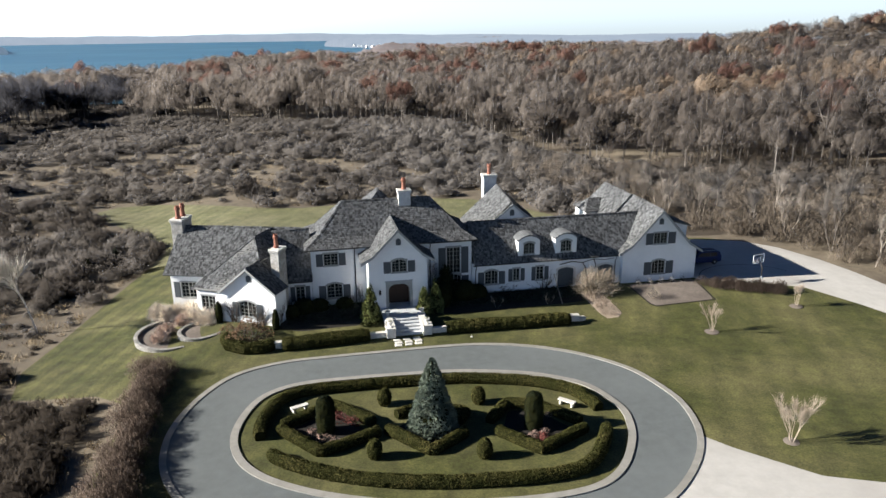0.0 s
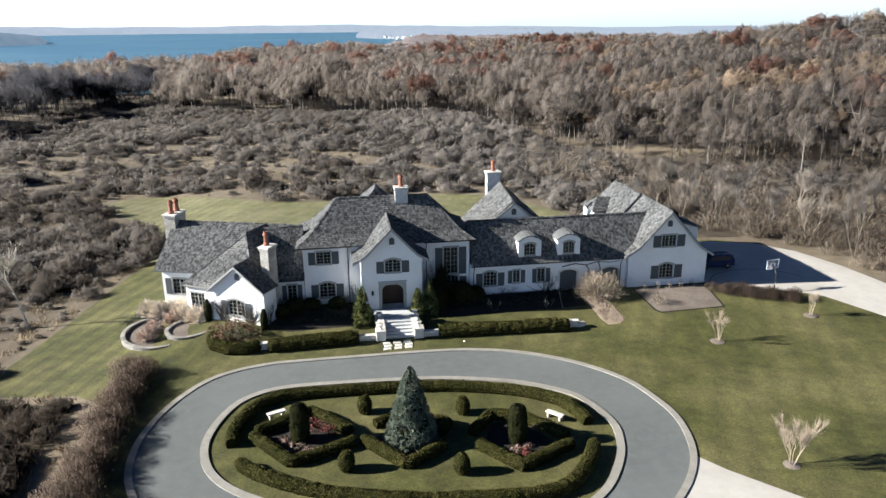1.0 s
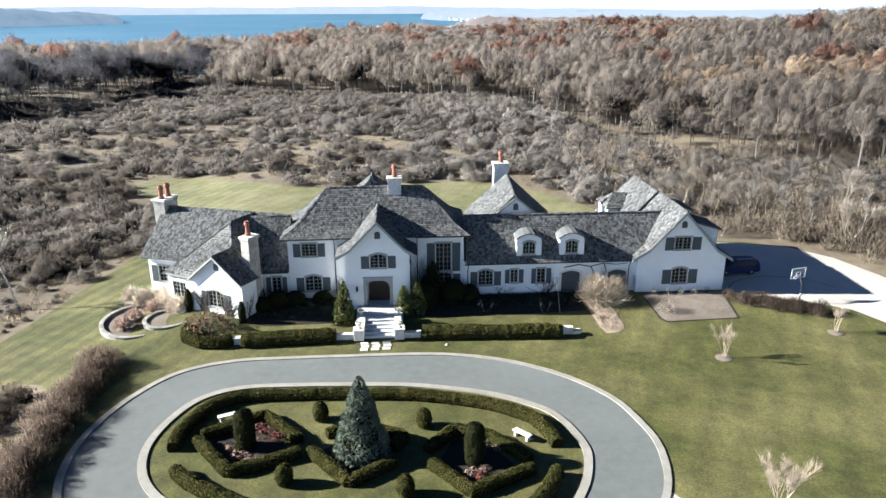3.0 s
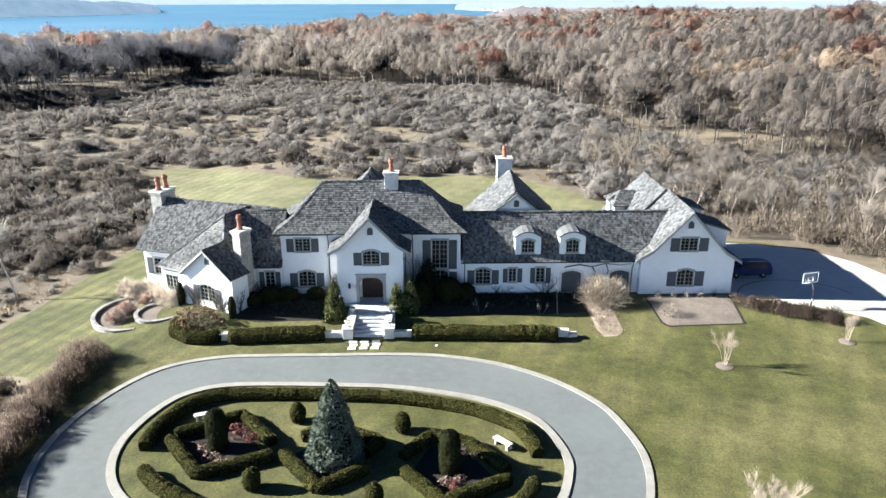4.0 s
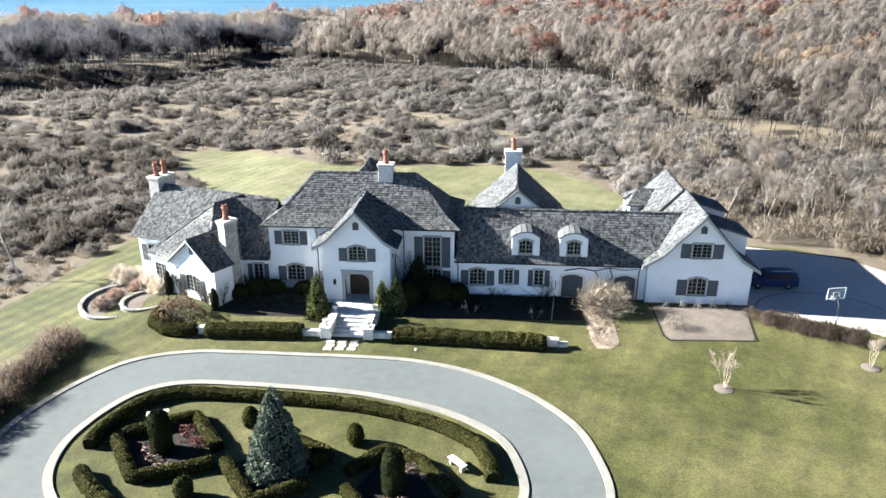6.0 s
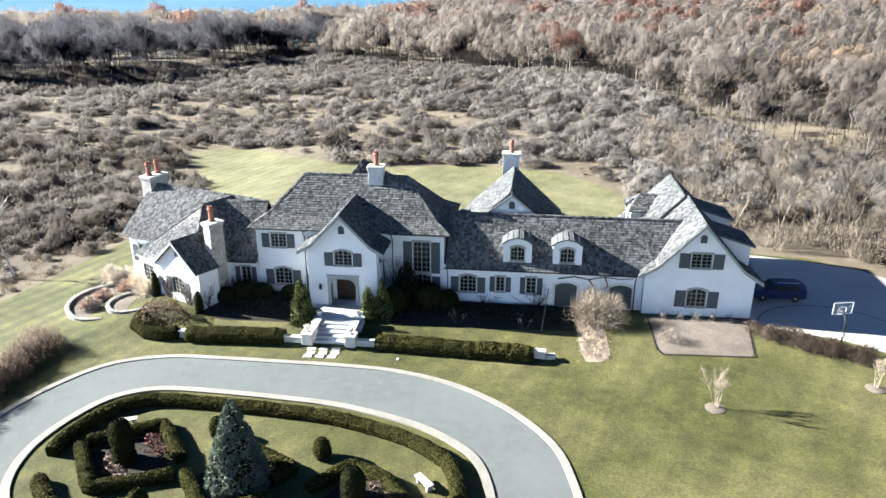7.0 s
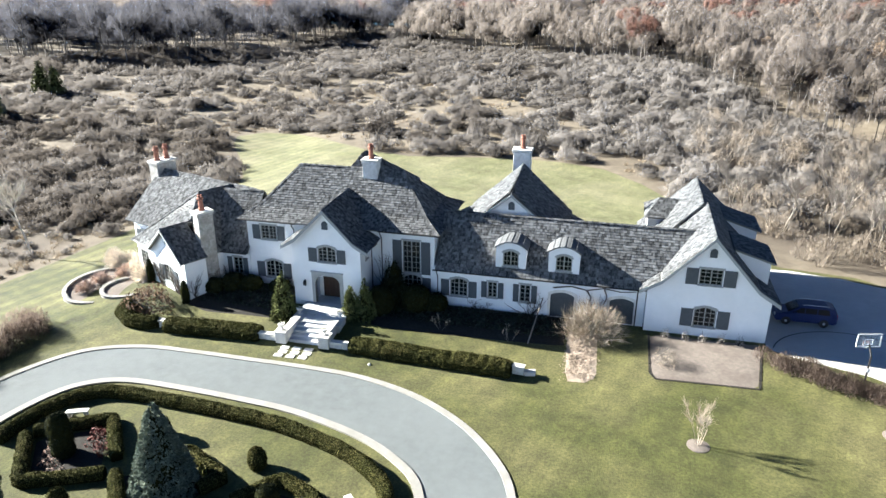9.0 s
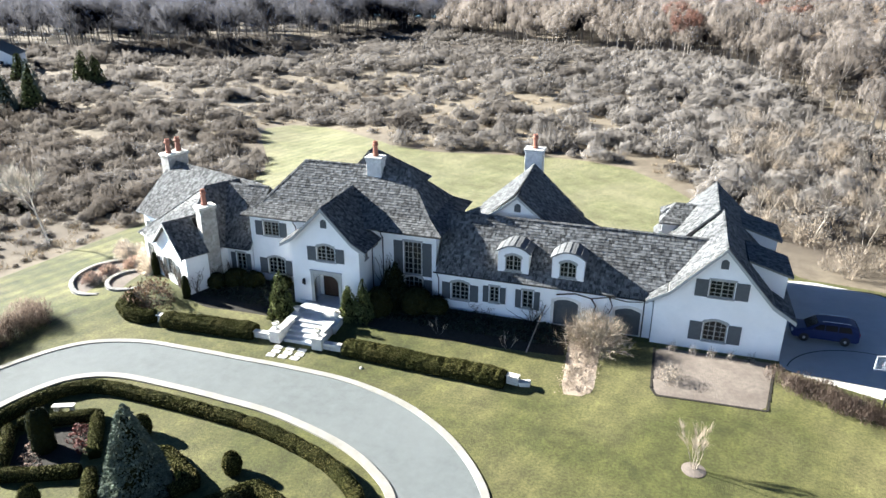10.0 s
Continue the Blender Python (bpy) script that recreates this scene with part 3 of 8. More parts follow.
def window(m, w, h, rise=0.0, cols=4, rows=4, shutter=0.0, shutter_h=None, head=True, parent=None, mullion=True, face=0.0):
    """A casement with bars, sill, head and shutters; local origin at the middle of its sill, in the wall's face. face: how far the casing stands proud."""
    parent = parent or house
    pts = arch_pts(w, h, rise)
    bm = bmesh.new()
    frame_strip(bm, pts, 0.09, 0.05, 0.17)
    if rise > 0:                                # spandrels over the arched head
        n = len(pts)
        for x0, x1, ids in ((w / 2, 1, range(2, 2 + (n - 2) // 2)), (-w / 2, -1, range(n - 1, n - 1 - (n - 2) // 2, -1))):
            ids = list(ids)
            corner = (x0, h)
            for a, b in zip(ids, ids[1:]):
                tri = [(corner[0], 0.03, corner[1] + 0.01), (pts[a][0], 0.03, pts[a][1]), (pts[b][0], 0.03, pts[b][1])]
                bm.faces.new([bm.verts.new(v) for v in tri])
    win = part("window", bm, FRAME, parent, "", m)
    bm = bmesh.new()
    for i in range(1, cols):
        x = -w / 2 + w * i / cols
        top = h - (rise * (2 * abs(i / cols - 0.5)) ** 2 if rise else 0) - 0.05
        t = 0.045 if (mullion and i * 2 == cols) else 0.018
        box(bm, x - t, 0.075, 0.06, x + t, 0.13, top)
    for j in range(1, rows):
        z = (h - rise * 0.4) * j / rows
        box(bm, -w / 2 + 0.06, 0.08, z - 0.016, w / 2 - 0.06, 0.125, z + 0.016)
    part("muntin", bm, FRAME, win)
    bm = bmesh.new()
    bm.faces.new([bm.verts.new((x, 0.12, z)) for x, z in pts])
    pane = part("pane", bm, GLASS, win)
    pane.visible_shadow = False
    bm = bmesh.new()
    box(bm, -w / 2 - 0.08, -0.09, -0.10, w / 2 + 0.08, 0.1, 0.0)
    part("sill", bm, TRIM, win)
    if head:
        bm = bmesh.new()
        out = [(x * (1 + 0.2 / w), z) for x, z in arch_pts(w, h, rise)[2:]] if rise else [(w / 2 + 0.1, h), (-w / 2 - 0.1, h)]
        n = len(out)
        a = [bm.verts.new((x, -0.03, z)) for x, z in out] + [bm.verts.new((x, -0.03, z + 0.16)) for x, z in out[::-1]]
        bm.faces.new(a)
        b = [bm.verts.new((v.co.x, 0.05, v.co.z)) for v in a]
        for k in range(len(a)):
            bm.faces.new((a[(k + 1) % len(a)], a[k], b[k], b[(k + 1) % len(a)]))
        part("head", bm, TRIM, win)
    if shutter:
        sh = shutter_h or (h - rise * 0.75)
        for side in (-1, 1):
            bm = bmesh.new()
            x = side * (w / 2 + 0.06 + shutter / 2)
            rings = [[bm.verts.new((x + dx * shutter / 2, y, z)) for dx, y in ((-1, -0.065), (1, -0.065), (1, -0.02), (-1, -0.02))] for z in (-0.02, sh * 0.45, sh)]
            fronts = []
            for lo, hi in zip(rings, rings[1:]):
                for k in range(4):
                    f = bm.faces.new((lo[k], lo[(k + 1) % 4], hi[(k + 1) % 4], hi[k]))
                    if k == 0:
                        fronts.append(f)
            bm.faces.new(rings[0][::-1]), bm.faces.new(rings[-1])
            bmesh.ops.inset_individual(bm, faces=fronts, thickness=0.08, depth=-0.022)
            part("shutter", bm, SHUTTER, win)
    return win


# ---- the house: roofs ----
EXPOSURE = 0.26


def shingle_slope(V, F, poly, rng, proud=0.05):
    """Courses of shingles over a flat convex outline whose first edge is its lower one; added to V, F."""
    P = [Vector(p) for p in poly]
    e = (P[1] - P[0]).normalized()
    n = Vector((0, 0, 0))
    for i in range(1, len(P) - 1):
        n += (P[i] - P[0]).cross(P[i + 1] - P[0])
    n.normalize()
    if n.z < 0:
        n = -n
    e = Vector((0, 0, 1)).cross(n)
    e = e.normalized() if e.length > 1e-4 else Vector((1, 0, 0))
    d = n.cross(e)
    Q = [((p - P[0]).dot(e), (p - P[0]).dot(d)) for p in P]
    lo, hi = min(q[1] for q in Q), max(q[1] for q in Q)

    def span(v):
        xs = []
        for (ax, ay), (bx, by) in zip(Q, Q[1:] + Q[:1]):
            if (ay <= v) != (by <= v):
                xs.append(ax + (bx - ax) * (v - ay) / (by - ay))
        return (min(xs), max(xs)) if len(xs) >= 2 else None

    count = max(1, round((hi - lo) / EXPOSURE))
    step = (hi - lo) / count
    for j in range(count):
        v0, v1 = lo + j * step, lo + (j + 1) * step
        s0, s1 = span(v0 + 1e-4), span(v1 - 1e-4)
        if not s0 or not s1:
            continue
        x, end = min(s0[0], s1[0]), max(s0[1], s1[1])
        while x < end:
            w = rng.uniform(0.13, 0.29)
            xa, xb = x + 0.008, min(x + w - 0.008, end)
            x += w
            lx0, lx1 = min(max(xa, s0[0]), s0[1]), min(max(xb, s0[0]), s0[1])
            ux0, ux1 = min(max(xa, s1[0]), s1[1]), min(max(xb, s1[0]), s1[1])
            if lx1 - lx0 + ux1 - ux0 < 0.03:
                continue
            lift = proud + rng.uniform(-0.012, 0.02)
            drop = rng.uniform(-0.03, 0.02)
            o = P[0]
            a = o + e * lx0 + d * (v0 + drop) + n * lift
            b = o + e * lx1 + d * (v0 + drop) + n * (lift + rng.uniform(-0.008, 0.008))
            c = o + e * ux1 + d * (v1 + 0.05) + n * (lift * 0.25)
            g = o + e * ux0 + d * (v1 + 0.05) + n * (lift * 0.25)
            al, bl = a - n * lift, b - n * lift
            k = len(V)
            V += [a, b, c, g, al, bl]
            F += [(k, k + 1, k + 2, k + 3), (k + 4, k + 5, k + 1, k)]


def cap_line(V, F, p, q, rng, width=0.17):
    """Ridge or hip pieces along a line, each lapping the next."""
    p, q = Vector(p), Vector(q)
    L = (q - p).length
    if L < 0.2:
        return
    d = (q - p) / L
    s = d.cross(Vector((0, 0, 1))).normalized()
    u = s.cross(d)
    n = max(1, round(L / 0.3))
    for i in range(n):
        a, b = p + d * (L * i / n), p + d * (L * (i + 1) / n + 0.03)
        h = 0.09 + rng.uniform(-0.01, 0.015)
        k = len(V)
        V += [a - s * width + u * (h - 0.09), a + u * h, a + s * width + u * (h - 0.09), b - s * width + u * (h - 0.12), b + u * (h - 0.03), b + s * width + u * (h - 0.12)]
        F += [(k, k + 1, k + 4, k + 3), (k + 1, k + 2, k + 5, k + 4), (k, k + 2, k + 1)]


def roof(name, slopes, caps, label="", seed=1, m=None, deck=0.14, bare=()):
    """A roof part from flat outlines: a deck with thickness, and the shingles on it."""
    rng = random.Random(seed)
    m = m or Matrix.Identity(4)
    bm = bmesh.new()
    V, F = [], []
    for poly in slopes:
        pts = [m @ Vector(p) for p in poly]
        n = (pts[1] - pts[0]).cross(pts[2] - pts[0]).normalized()
        if n.z < 0:
            n = -n
        a = [bm.verts.new(p) for p in pts]
        b = [bm.verts.new(p - n * deck) for p in pts]
        bm.faces.new(a), bm.faces.new(b[::-1])
        for i in range(len(pts)):
            j = (i + 1) % len(pts)
            bm.faces.new((a[j], a[i], b[i], b[j]))
        shingle_slope(V, F, pts, rng)
    for p, q in caps:
        cap_line(V, F, m @ Vector(p), m @ Vector(q), rng)
    bmesh.ops.recalc_face_normals(bm, faces=bm.faces)
    ob = part(name, bm, DECK, house, label)
    sh = raw("shingles", [tuple(v) for v in V], F, SHINGLE, ob)
    sh["kind"] = "stuff"
    return ob


FLARE = ((0.0, 0.0), (0.68, 0.79), (1.0, 1.0))     # run and drop, ridge to eave: swept eaves


def gable_slopes(x0, x1, xr, z0, z1, zr, y0, y1, zrb=None, left=True, right=True):
    """Both sides of a roof with its ridge along y at xr, eaves at x0 and x1."""
    zrb = zr if zrb is None else zrb
    out = []
    for xe, ze, use in ((x0, z0, left), (x1, z1, right)):
        if not use:
            continue
        for (ra, da), (rb, db) in zip(FLARE, FLARE[1:]):
            pa = (xr + (xe - xr) * ra)
            pb = (xr + (xe - xr) * rb)
            a0, a1 = zr - (zr - ze) * da, zrb - (zrb - ze) * da
            b0, b1 = zr - (zr - ze) * db, zrb - (zrb - ze) * db
            out.append([(pb, y0, b0), (pb, y1, b1), (pa, y1, a1), (pa, y0, a0)])
    return out


def hip_slopes(x0, x1, y0, y1, xl, xr, yr, ze, zr):
    """A hipped roof, its ridge along x from xl to xr at yr, with swept eaves."""
    def ringed(r, d):
        return [(xl + (x0 - xl) * r, yr + (y0 - yr) * r), (xr + (x1 - xr) * r, yr + (y0 - yr) * r), (xr + (x1 - xr) * r, yr + (y1 - yr) * r), (xl + (x0 - xl) * r, yr + (y1 - yr) * r)], zr - (zr - ze) * d
    out, caps = [], []
    for (ra, da), (rb, db) in zip(FLARE, FLARE[1:]):
        A, za = ringed(ra, da)
        B, zb = ringed(rb, db)
        for i in range(4):
            j = (i + 1) % 4
            quad = [(*B[i], zb), (*B[j], zb), (*A[j], za), (*A[i], za)]
            if (Vector(quad[2]) - Vector(quad[3])).length < 1e-6:
                quad = quad[:3]
            out.append(quad)
            caps.append(((*B[i], zb), (*A[i], za)))
    caps.append(((xl, yr, zr), (xr, yr, zr)))
    return out, caps


def barge(pts, y, m=None, depth=0.3, width=0.12):
    """Boards along a gable's edge; pts (x, z) from eave over apex to eave."""
    bm = bmesh.new()
    for (xa, za), (xb, zb) in zip(pts, pts[1:]):
        poly_prism(bm, [(xa, za - depth), (xb, zb - depth), (xb, zb), (xa, za)], y, y + width)
    bmesh.ops.recalc_face_normals(bm, faces=bm.faces)
    return part("bargeboard", bm, TRIM, house, "", m)


def gable_line(x0, x1, xr, z0, z1, zr, cut=0.0):
    L = [(xr + (x0 - xr) * r, zr - (zr - z0) * d - cut) for r, d in FLARE][::-1]
    R = [(xr + (x1 - xr) * r, zr - (zr - z1) * d - cut) for r, d in FLARE][1:]
    return L + R


def gutter(p, q, drop_at=()):
    """A gutter along an eave, and downpipes from it to the soil: (share of the way, offset y)."""
    bm = bmesh.new()
    p, q = Vector(p), Vector(q)
    tube(bm, [p, q], 0.075, 0.075, 6)
    g = part("gutter", bm, GUTTER, house)
    for share, back in drop_at:
        a = p.lerp(q, share)
        bm = bmesh.new()
        b = a + Vector(back)
        tube(bm, [a, a + Vector((0, 0, -0.25)), b + Vector((0, 0, -0.7)), Vector((b.x, b.y, 0.4))], 0.05, 0.05, 6)
        part("downpipe", bm, GUTTER, house)


def chimney(x0, y0, x1, y1, z0, z1, pots, m=None, material=None, tall=1.35, wide=1.15):
    bm = bmesh.new()
    box(bm, x0, y0, z0, x1, y1, z1 - 0.25, 0.02)
    box(bm, x0 - 0.08, y0 - 0.08, z1 - 0.45, x1 + 0.08, y1 + 0.08, z1 - 0.3, 0.02)
    ch = part("chimney", bm, material or LIMESTONE, house, "tall pale stone chimney", m)
    bm = bmesh.new()
    box(bm, x0 - 0.13, y0 - 0.13, z1 - 0.25, x1 + 0.13, y1 + 0.13, z1 - 0.06, 0.03)
    part("cap", bm, LIMESTONE, ch)
    for px, py in pots:
        bm = bmesh.new()
        lathe(bm, [(r * wide, h * tall) for r, h in ((0.26, 0), (0.26, 0.12), (0.2, 0.18), (0.17, 0.66), (0.25, 0.72), (0.25, 0.82), (0.19, 0.87), (0.19, 1.0), (0.13, 1.0), (0.13, 0.9))], 12, px, py, z1 - 0.06)
        part("chimney_pot", bm, CLAY, ch, "terracotta chimney pot")
    return ch


# main block
FRONT = 75.3
MX0, MX1 = 0.45, 18.45
sl, caps = hip_slopes(-0.2, 19.05, 74.85, 84.6, 4.3, 14.4, 79.7, 7.3, 11.5)
roof("roof", sl, caps, "steep hipped roof of weathered grey shingles", 11)
wins_main = [(2.6, 5.3, 1.6, 1.4, 0.0, 0.75), (2.85, 1.5, 1.75, 1.75, 0.3, 0.8), (16.35, 3.35, 1.65, 3.1, 0.0, 0.85), (16.4, 1.35, 1.7, 1.9, 0.3, 0.8)]
wall("wall_south", MX1 - MX0, [(0, 7.25), (MX1 - MX0, 7.25)], [(x - w / 2 - MX0, z, x + w / 2 - MX0, z + h) for x, z, w, h, r, s in wins_main], pose(MX0, FRONT, 0), "white-painted brick front wall")
for x, z, w, h, r, s in wins_main:
    window(pose(x, FRONT, z), w, h, r, 4, 6 if h > 2.5 else 4, s)
wall("wall_west", 8.9, [(0, 7.25), (8.9, 7.25)], [], pose(MX0, 84.2, 0, 0, 0, -90))
wall("wall_east", 8.9, [(0, 7.25), (8.9, 7.25)], [], pose(MX1, FRONT, 0, 0, 0, 90))
wall("wall_north", MX1 - MX0, [(0, 7.25), (MX1 - MX0, 7.25)], [], pose(MX1, 84.2, 0, 0, 0, 180))
gutter((-0.15, 74.8, 7.25), (5.6, 74.8, 7.25), ((0.93, (0, 0.4, 0)),))
gutter((13.4, 74.8, 7.25), (19.0, 74.8, 7.25), ((0.04, (0, 0.4, 0)),))
chimney(10.75, 78.9, 12.15, 79.9, 10.2, 12.6, [(11.45, 79.4)], material=PALE_RUBBLE)
# rear hip behind the main ridge
roof("roof", [[(5.2, 82.6, 7.3), (5.2, 91.4, 7.3), (8.95, 85.0, 11.7), (8.95, 83.5, 11.7)], [(12.7, 91.4, 7.3), (12.7, 82.6, 7.3), (8.95, 83.5, 11.7), (8.95, 85.0, 11.7)], [(5.2, 91.4, 7.3), (12.7, 91.4, 7.3), (8.95, 85.0, 11.7)], [(12.7, 82.6, 7.3), (5.2, 82.6, 7.3), (8.95, 83.5, 11.7)]], [((8.95, 83.5, 11.7), (8.95, 85.0, 11.7))], "", 12)
wall("wall_north", 6.2, [(0, 7.2), (6.2, 7.2)], [], pose(12.1, 90.8, 0, 0, 0, 180))
for x, a in ((5.9, -90), (12.1, 90)):
    wall("wall_side", 6.4, [(0, 7.2), (6.4, 7.2)], [], pose(x, 90.7 if a < 0 else 84.3, 0, 0, 0, a))

# entrance gable
EX0, EX1, EXR, EY = 6.4, 12.75, 9.62, 72.05
roof("roof", gable_slopes(5.55, 13.5, EXR, 6.4, 6.4, 9.93, EY - 0.33, 78.4), [((EXR, EY - 0.33, 9.93), (EXR, 78.4, 9.93))], "swept gable roof over the entrance", 13)
barge(gable_line(5.55, 13.5, EXR, 6.4, 6.4, 9.93, 0.02), EY - 0.4)
top = [(x - EX0, z) for x, z in gable_line(5.55, 13.5, EXR, 6.4, 6.4, 9.93, 0.2) if EX0 < x < EX1]
line = gable_line(5.55, 13.5, EXR, 6.4, 6.4, 9.93, 0.2)
ends = [float(np.interp(v, [p[0] for p in line], [p[1] for p in line])) for v in (EX0, EX1)]
DOOR = (8.45, 1.1, 10.75, 3.75)
wall("wall_south", EX1 - EX0, [(0, ends[0]), *top, (EX1 - EX0, ends[1])], [(DOOR[0] - EX0, 1.0, DOOR[2] - EX0, DOOR[3]), (8.85 - EX0, 5.05, 10.55 - EX0, 6.55)], pose(EX0, EY, 0), "white entrance gable wall")
window(pose(9.7, EY, 5.05), 1.7, 1.5, 0.3, 4, 4, 0.8)
wall("wall_west", FRONT - EY, [(0, 6.6), (FRONT - EY, 6.6)], [], pose(EX0, FRONT, 0, 0, 0, -90))
wall("wall_east", FRONT - EY, [(0, 6.6), (FRONT - EY, 6.6)], [(1.2, 5.1, 1.9, 6.1)], pose(EX1, EY, 0, 0, 0, 90))
window(pose(EX1, EY + 1.55, 5.1, 0, 0, 90), 0.7, 1.0, 0, 2, 3)
gutter((13.4, EY - 0.2, 6.4), (13.4, 75.0, 6.4), ((0.85, (-0.5, 0, 0)),))

# wing
WX0, WX1, WY = 18.45, 36.6, 74.95
roof("roof", [[(18.7, 74.5, 4.25), (40.4, 74.5, 4.25), (40.4, 78.35, 8.48), (18.7, 78.35, 8.48)], [(40.4, 82.2, 4.25), (18.7, 82.2, 4.25), (18.7, 78.35, 8.48), (40.4, 78.35, 8.48)]], [((18.7, 78.35, 8.48), (40.4, 78.35, 8.48))], "long shingle roof of the wing", 14)
wins_wing = [(20.75, 1.75, 1.6, 1.75, 0.28, 0.75, 4), (23.75, 1.95, 0.85, 1.5, 0, 0.5, 2), (26.6, 1.85, 0.95, 1.65, 0, 0.5, 2)]
doors_wing = [(29.8, 2.0, 2.4), (34.75, 2.0, 2.4)]
holes = [(x - w / 2 - WX0, z, x + w / 2 - WX0, z + h) for x, z, w, h, *_ in wins_wing] + [(x - w / 2 - WX0, 0.75, x + w / 2 - WX0, 0.75 + h) for x, w, h in doors_wing]
wall("wall_south", WX1 - WX0, [(0, 4.4), (WX1 - WX0, 4.4)], holes, pose(WX0, WY, 0), "white wing wall with vine stems")
for x, z, w, h, r, s, c in wins_wing:
    window(pose(x, WY, z), w, h, r, c, 4, s)
wall("wall_north", WX1 - WX0, [(0, 4.4), (WX1 - WX0, 4.4)], [], pose(WX1, 81.7, 0, 0, 0, 180))
gutter((18.5, 74.45, 4.25), (36.2, 74.45, 4.25), ((0.02, (0, 0.4, 0)), (0.985, (0, 0.4, 0))))


def plank_door(x, z, w, h, y, rise=0.3):
    bm = bmesh.new()
    box(bm, x - w / 2, y + 0.17, z, x + w / 2, y + 0.21, z + h)
    d = part("door", bm, SHUTTER, house, "slate-grey arched plank door")
    for k in range(6):
        a, b = x - w / 2 + w * k / 6, x - w / 2 + w * (k + 1) / 6
        cut = rise * (2 * abs((k + 0.5) / 6 - 0.5)) ** 2
        bm = bmesh.new()
        box(bm, a + 0.008, y + 0.135, z, b - 0.008, y + 0.17, z + h - cut)
        part("plank", bm, SHUTTER, d)
    for zz in (0.35, h - 0.75):
        bm = bmesh.new()
        box(bm, x - w / 2 + 0.02, y + 0.115, z + zz, x + w / 2 - 0.02, y + 0.135, z + zz + 0.14)
        part("ledge", bm, SHUTTER, d)
    bm = bmesh.new()
    pts = arch_pts(w + 0.44, h + 0.22, rise)
    inner = arch_pts(w, h, rise)
    a = [bm.verts.new((x + p[0], y - 0.04, z + p[1])) for p in pts[1:] + pts[:1]]
    b = [bm.verts.new((x + p[0], y - 0.04, z + p[1])) for p in inner[1:] + inner[:1]]
    c = [bm.verts.new((x + p[0], y + 0.2, z + p[1])) for p in inner[1:] + inner[:1]]
    e = [bm.verts.new((x + p[0], y + 0.02, z + p[1])) for p in pts[1:] + pts[:1]]
    for i in range(len(a) - 1):
        bm.faces.new((a[i], a[i + 1], b[i + 1], b[i]))
        bm.faces.new((b[i], b[i + 1], c[i + 1], c[i]))
        bm.faces.new((a[i + 1], a[i], e[i], e[i + 1]))
    part("door_surround", bm, LIMESTONE, d)
    bm = bmesh.new()
    lathe(bm, [(0.03, 0), (0.05, 0.03), (0.03, 0.06)], 6, x + 0.12, y + 0.1, z + 1.05)
    part("handle", bm, GUTTER, d)


for x, w, h in doors_wing:
    plank_door(x, 0.75, w, h, WY)


def dormer(x, w, y0, z0, h, roof_top, label):
    """An arched wall dormer with a lead roof."""
    bm = bmesh.new()
    pts = [(p[0] + x, p[1] + z0) for p in arch_pts(w, h, 0.55, 10)]
    hole = [(x - 0.68, z0 + 0.3), (x + 0.68, z0 + 0.3), (x + 0.68, z0 + 1.75), (x - 0.68, z0 + 1.75)]
    frame = [bm.verts.new((a, y0, b)) for a, b in pts]
    inn = [bm.verts.new((a, y0, b)) for a, b in hole]
    tops = frame[2:]
    bm.faces.new((frame[0], frame[1], inn[1], inn[0]))
    half = len(tops) // 2
    bm.faces.new([frame[1], *tops[:1], inn[2], inn[1]])
    bm.faces.new([*tops[:half + 1], inn[2]][::1])
    bm.faces.new([tops[half], inn[3], inn[2]])
    bm.faces.new([*tops[half:], inn[3]])
    bm.faces.new([tops[-1], frame[0], inn[0], inn[3]])
    for k in range(4):                          # reveal
        a, b = inn[k], inn[(k + 1) % 4]
        c, e = bm.verts.new(b.co + Vector((0, 0.25, 0))), bm.verts.new(a.co + Vector((0, 0.25, 0)))
        bm.faces.new((a, b, c, e))
    for side in (0, 1):
        xs = x - w / 2 if side == 0 else x + w / 2
        q = [bm.verts.new(v) for v in ((xs, y0, z0), (xs, y0, z0 + h - 0.55), (xs, y0 + 2.4, z0 + h - 0.55), (xs, y0 + 2.4, z0))]
        bm.faces.new(q if side == 0 else q[::-1])
    d = part("dormer", bm, STUCCO, house, label)
    bm = bmesh.new()
    arc = arch_pts(w + 0.3, h + 0.16, 0.6, 12)[2:]
    a = [bm.verts.new((x + p, y0 - 0.15, z0 + q)) for p, q in arc]
    b = [bm.verts.new((x + p, y0 + roof_top, z0 + q)) for p, q in arc]
    a2 = [bm.verts.new((x + p, y0 - 0.15, z0 + q - 0.12)) for p, q in arc]
    b2 = [bm.verts.new((x + p, y0 + roof_top, z0 + q - 0.12)) for p, q in arc]
    for i in range(len(arc) - 1):
        bm.faces.new((a[i], a[i + 1], b[i + 1], b[i]))
        bm.faces.new((a2[i + 1], a2[i], b2[i], b2[i + 1]))
        bm.faces.new((a[i + 1], a[i], a2[i], a2[i + 1]))
    bm.faces.new((a[0], b[0], b2[0], a2[0]))
    bm.faces.new((b[-1], a[-1], a2[-1], b2[-1]))
    part("dormer_roof", bm, LEAD, d, "curved grey metal dormer roof")
    bm = bmesh.new()                             # standing seams
    for i in range(2, len(arc) - 2, 2):
        p, q = arc[i]
        box(bm, x + p - 0.02, y0 - 0.14, z0 + q - 0.02, x + p + 0.02, y0 + roof_top, z0 + q + 0.04)
    part("seams", bm, LEAD, d)
    return d


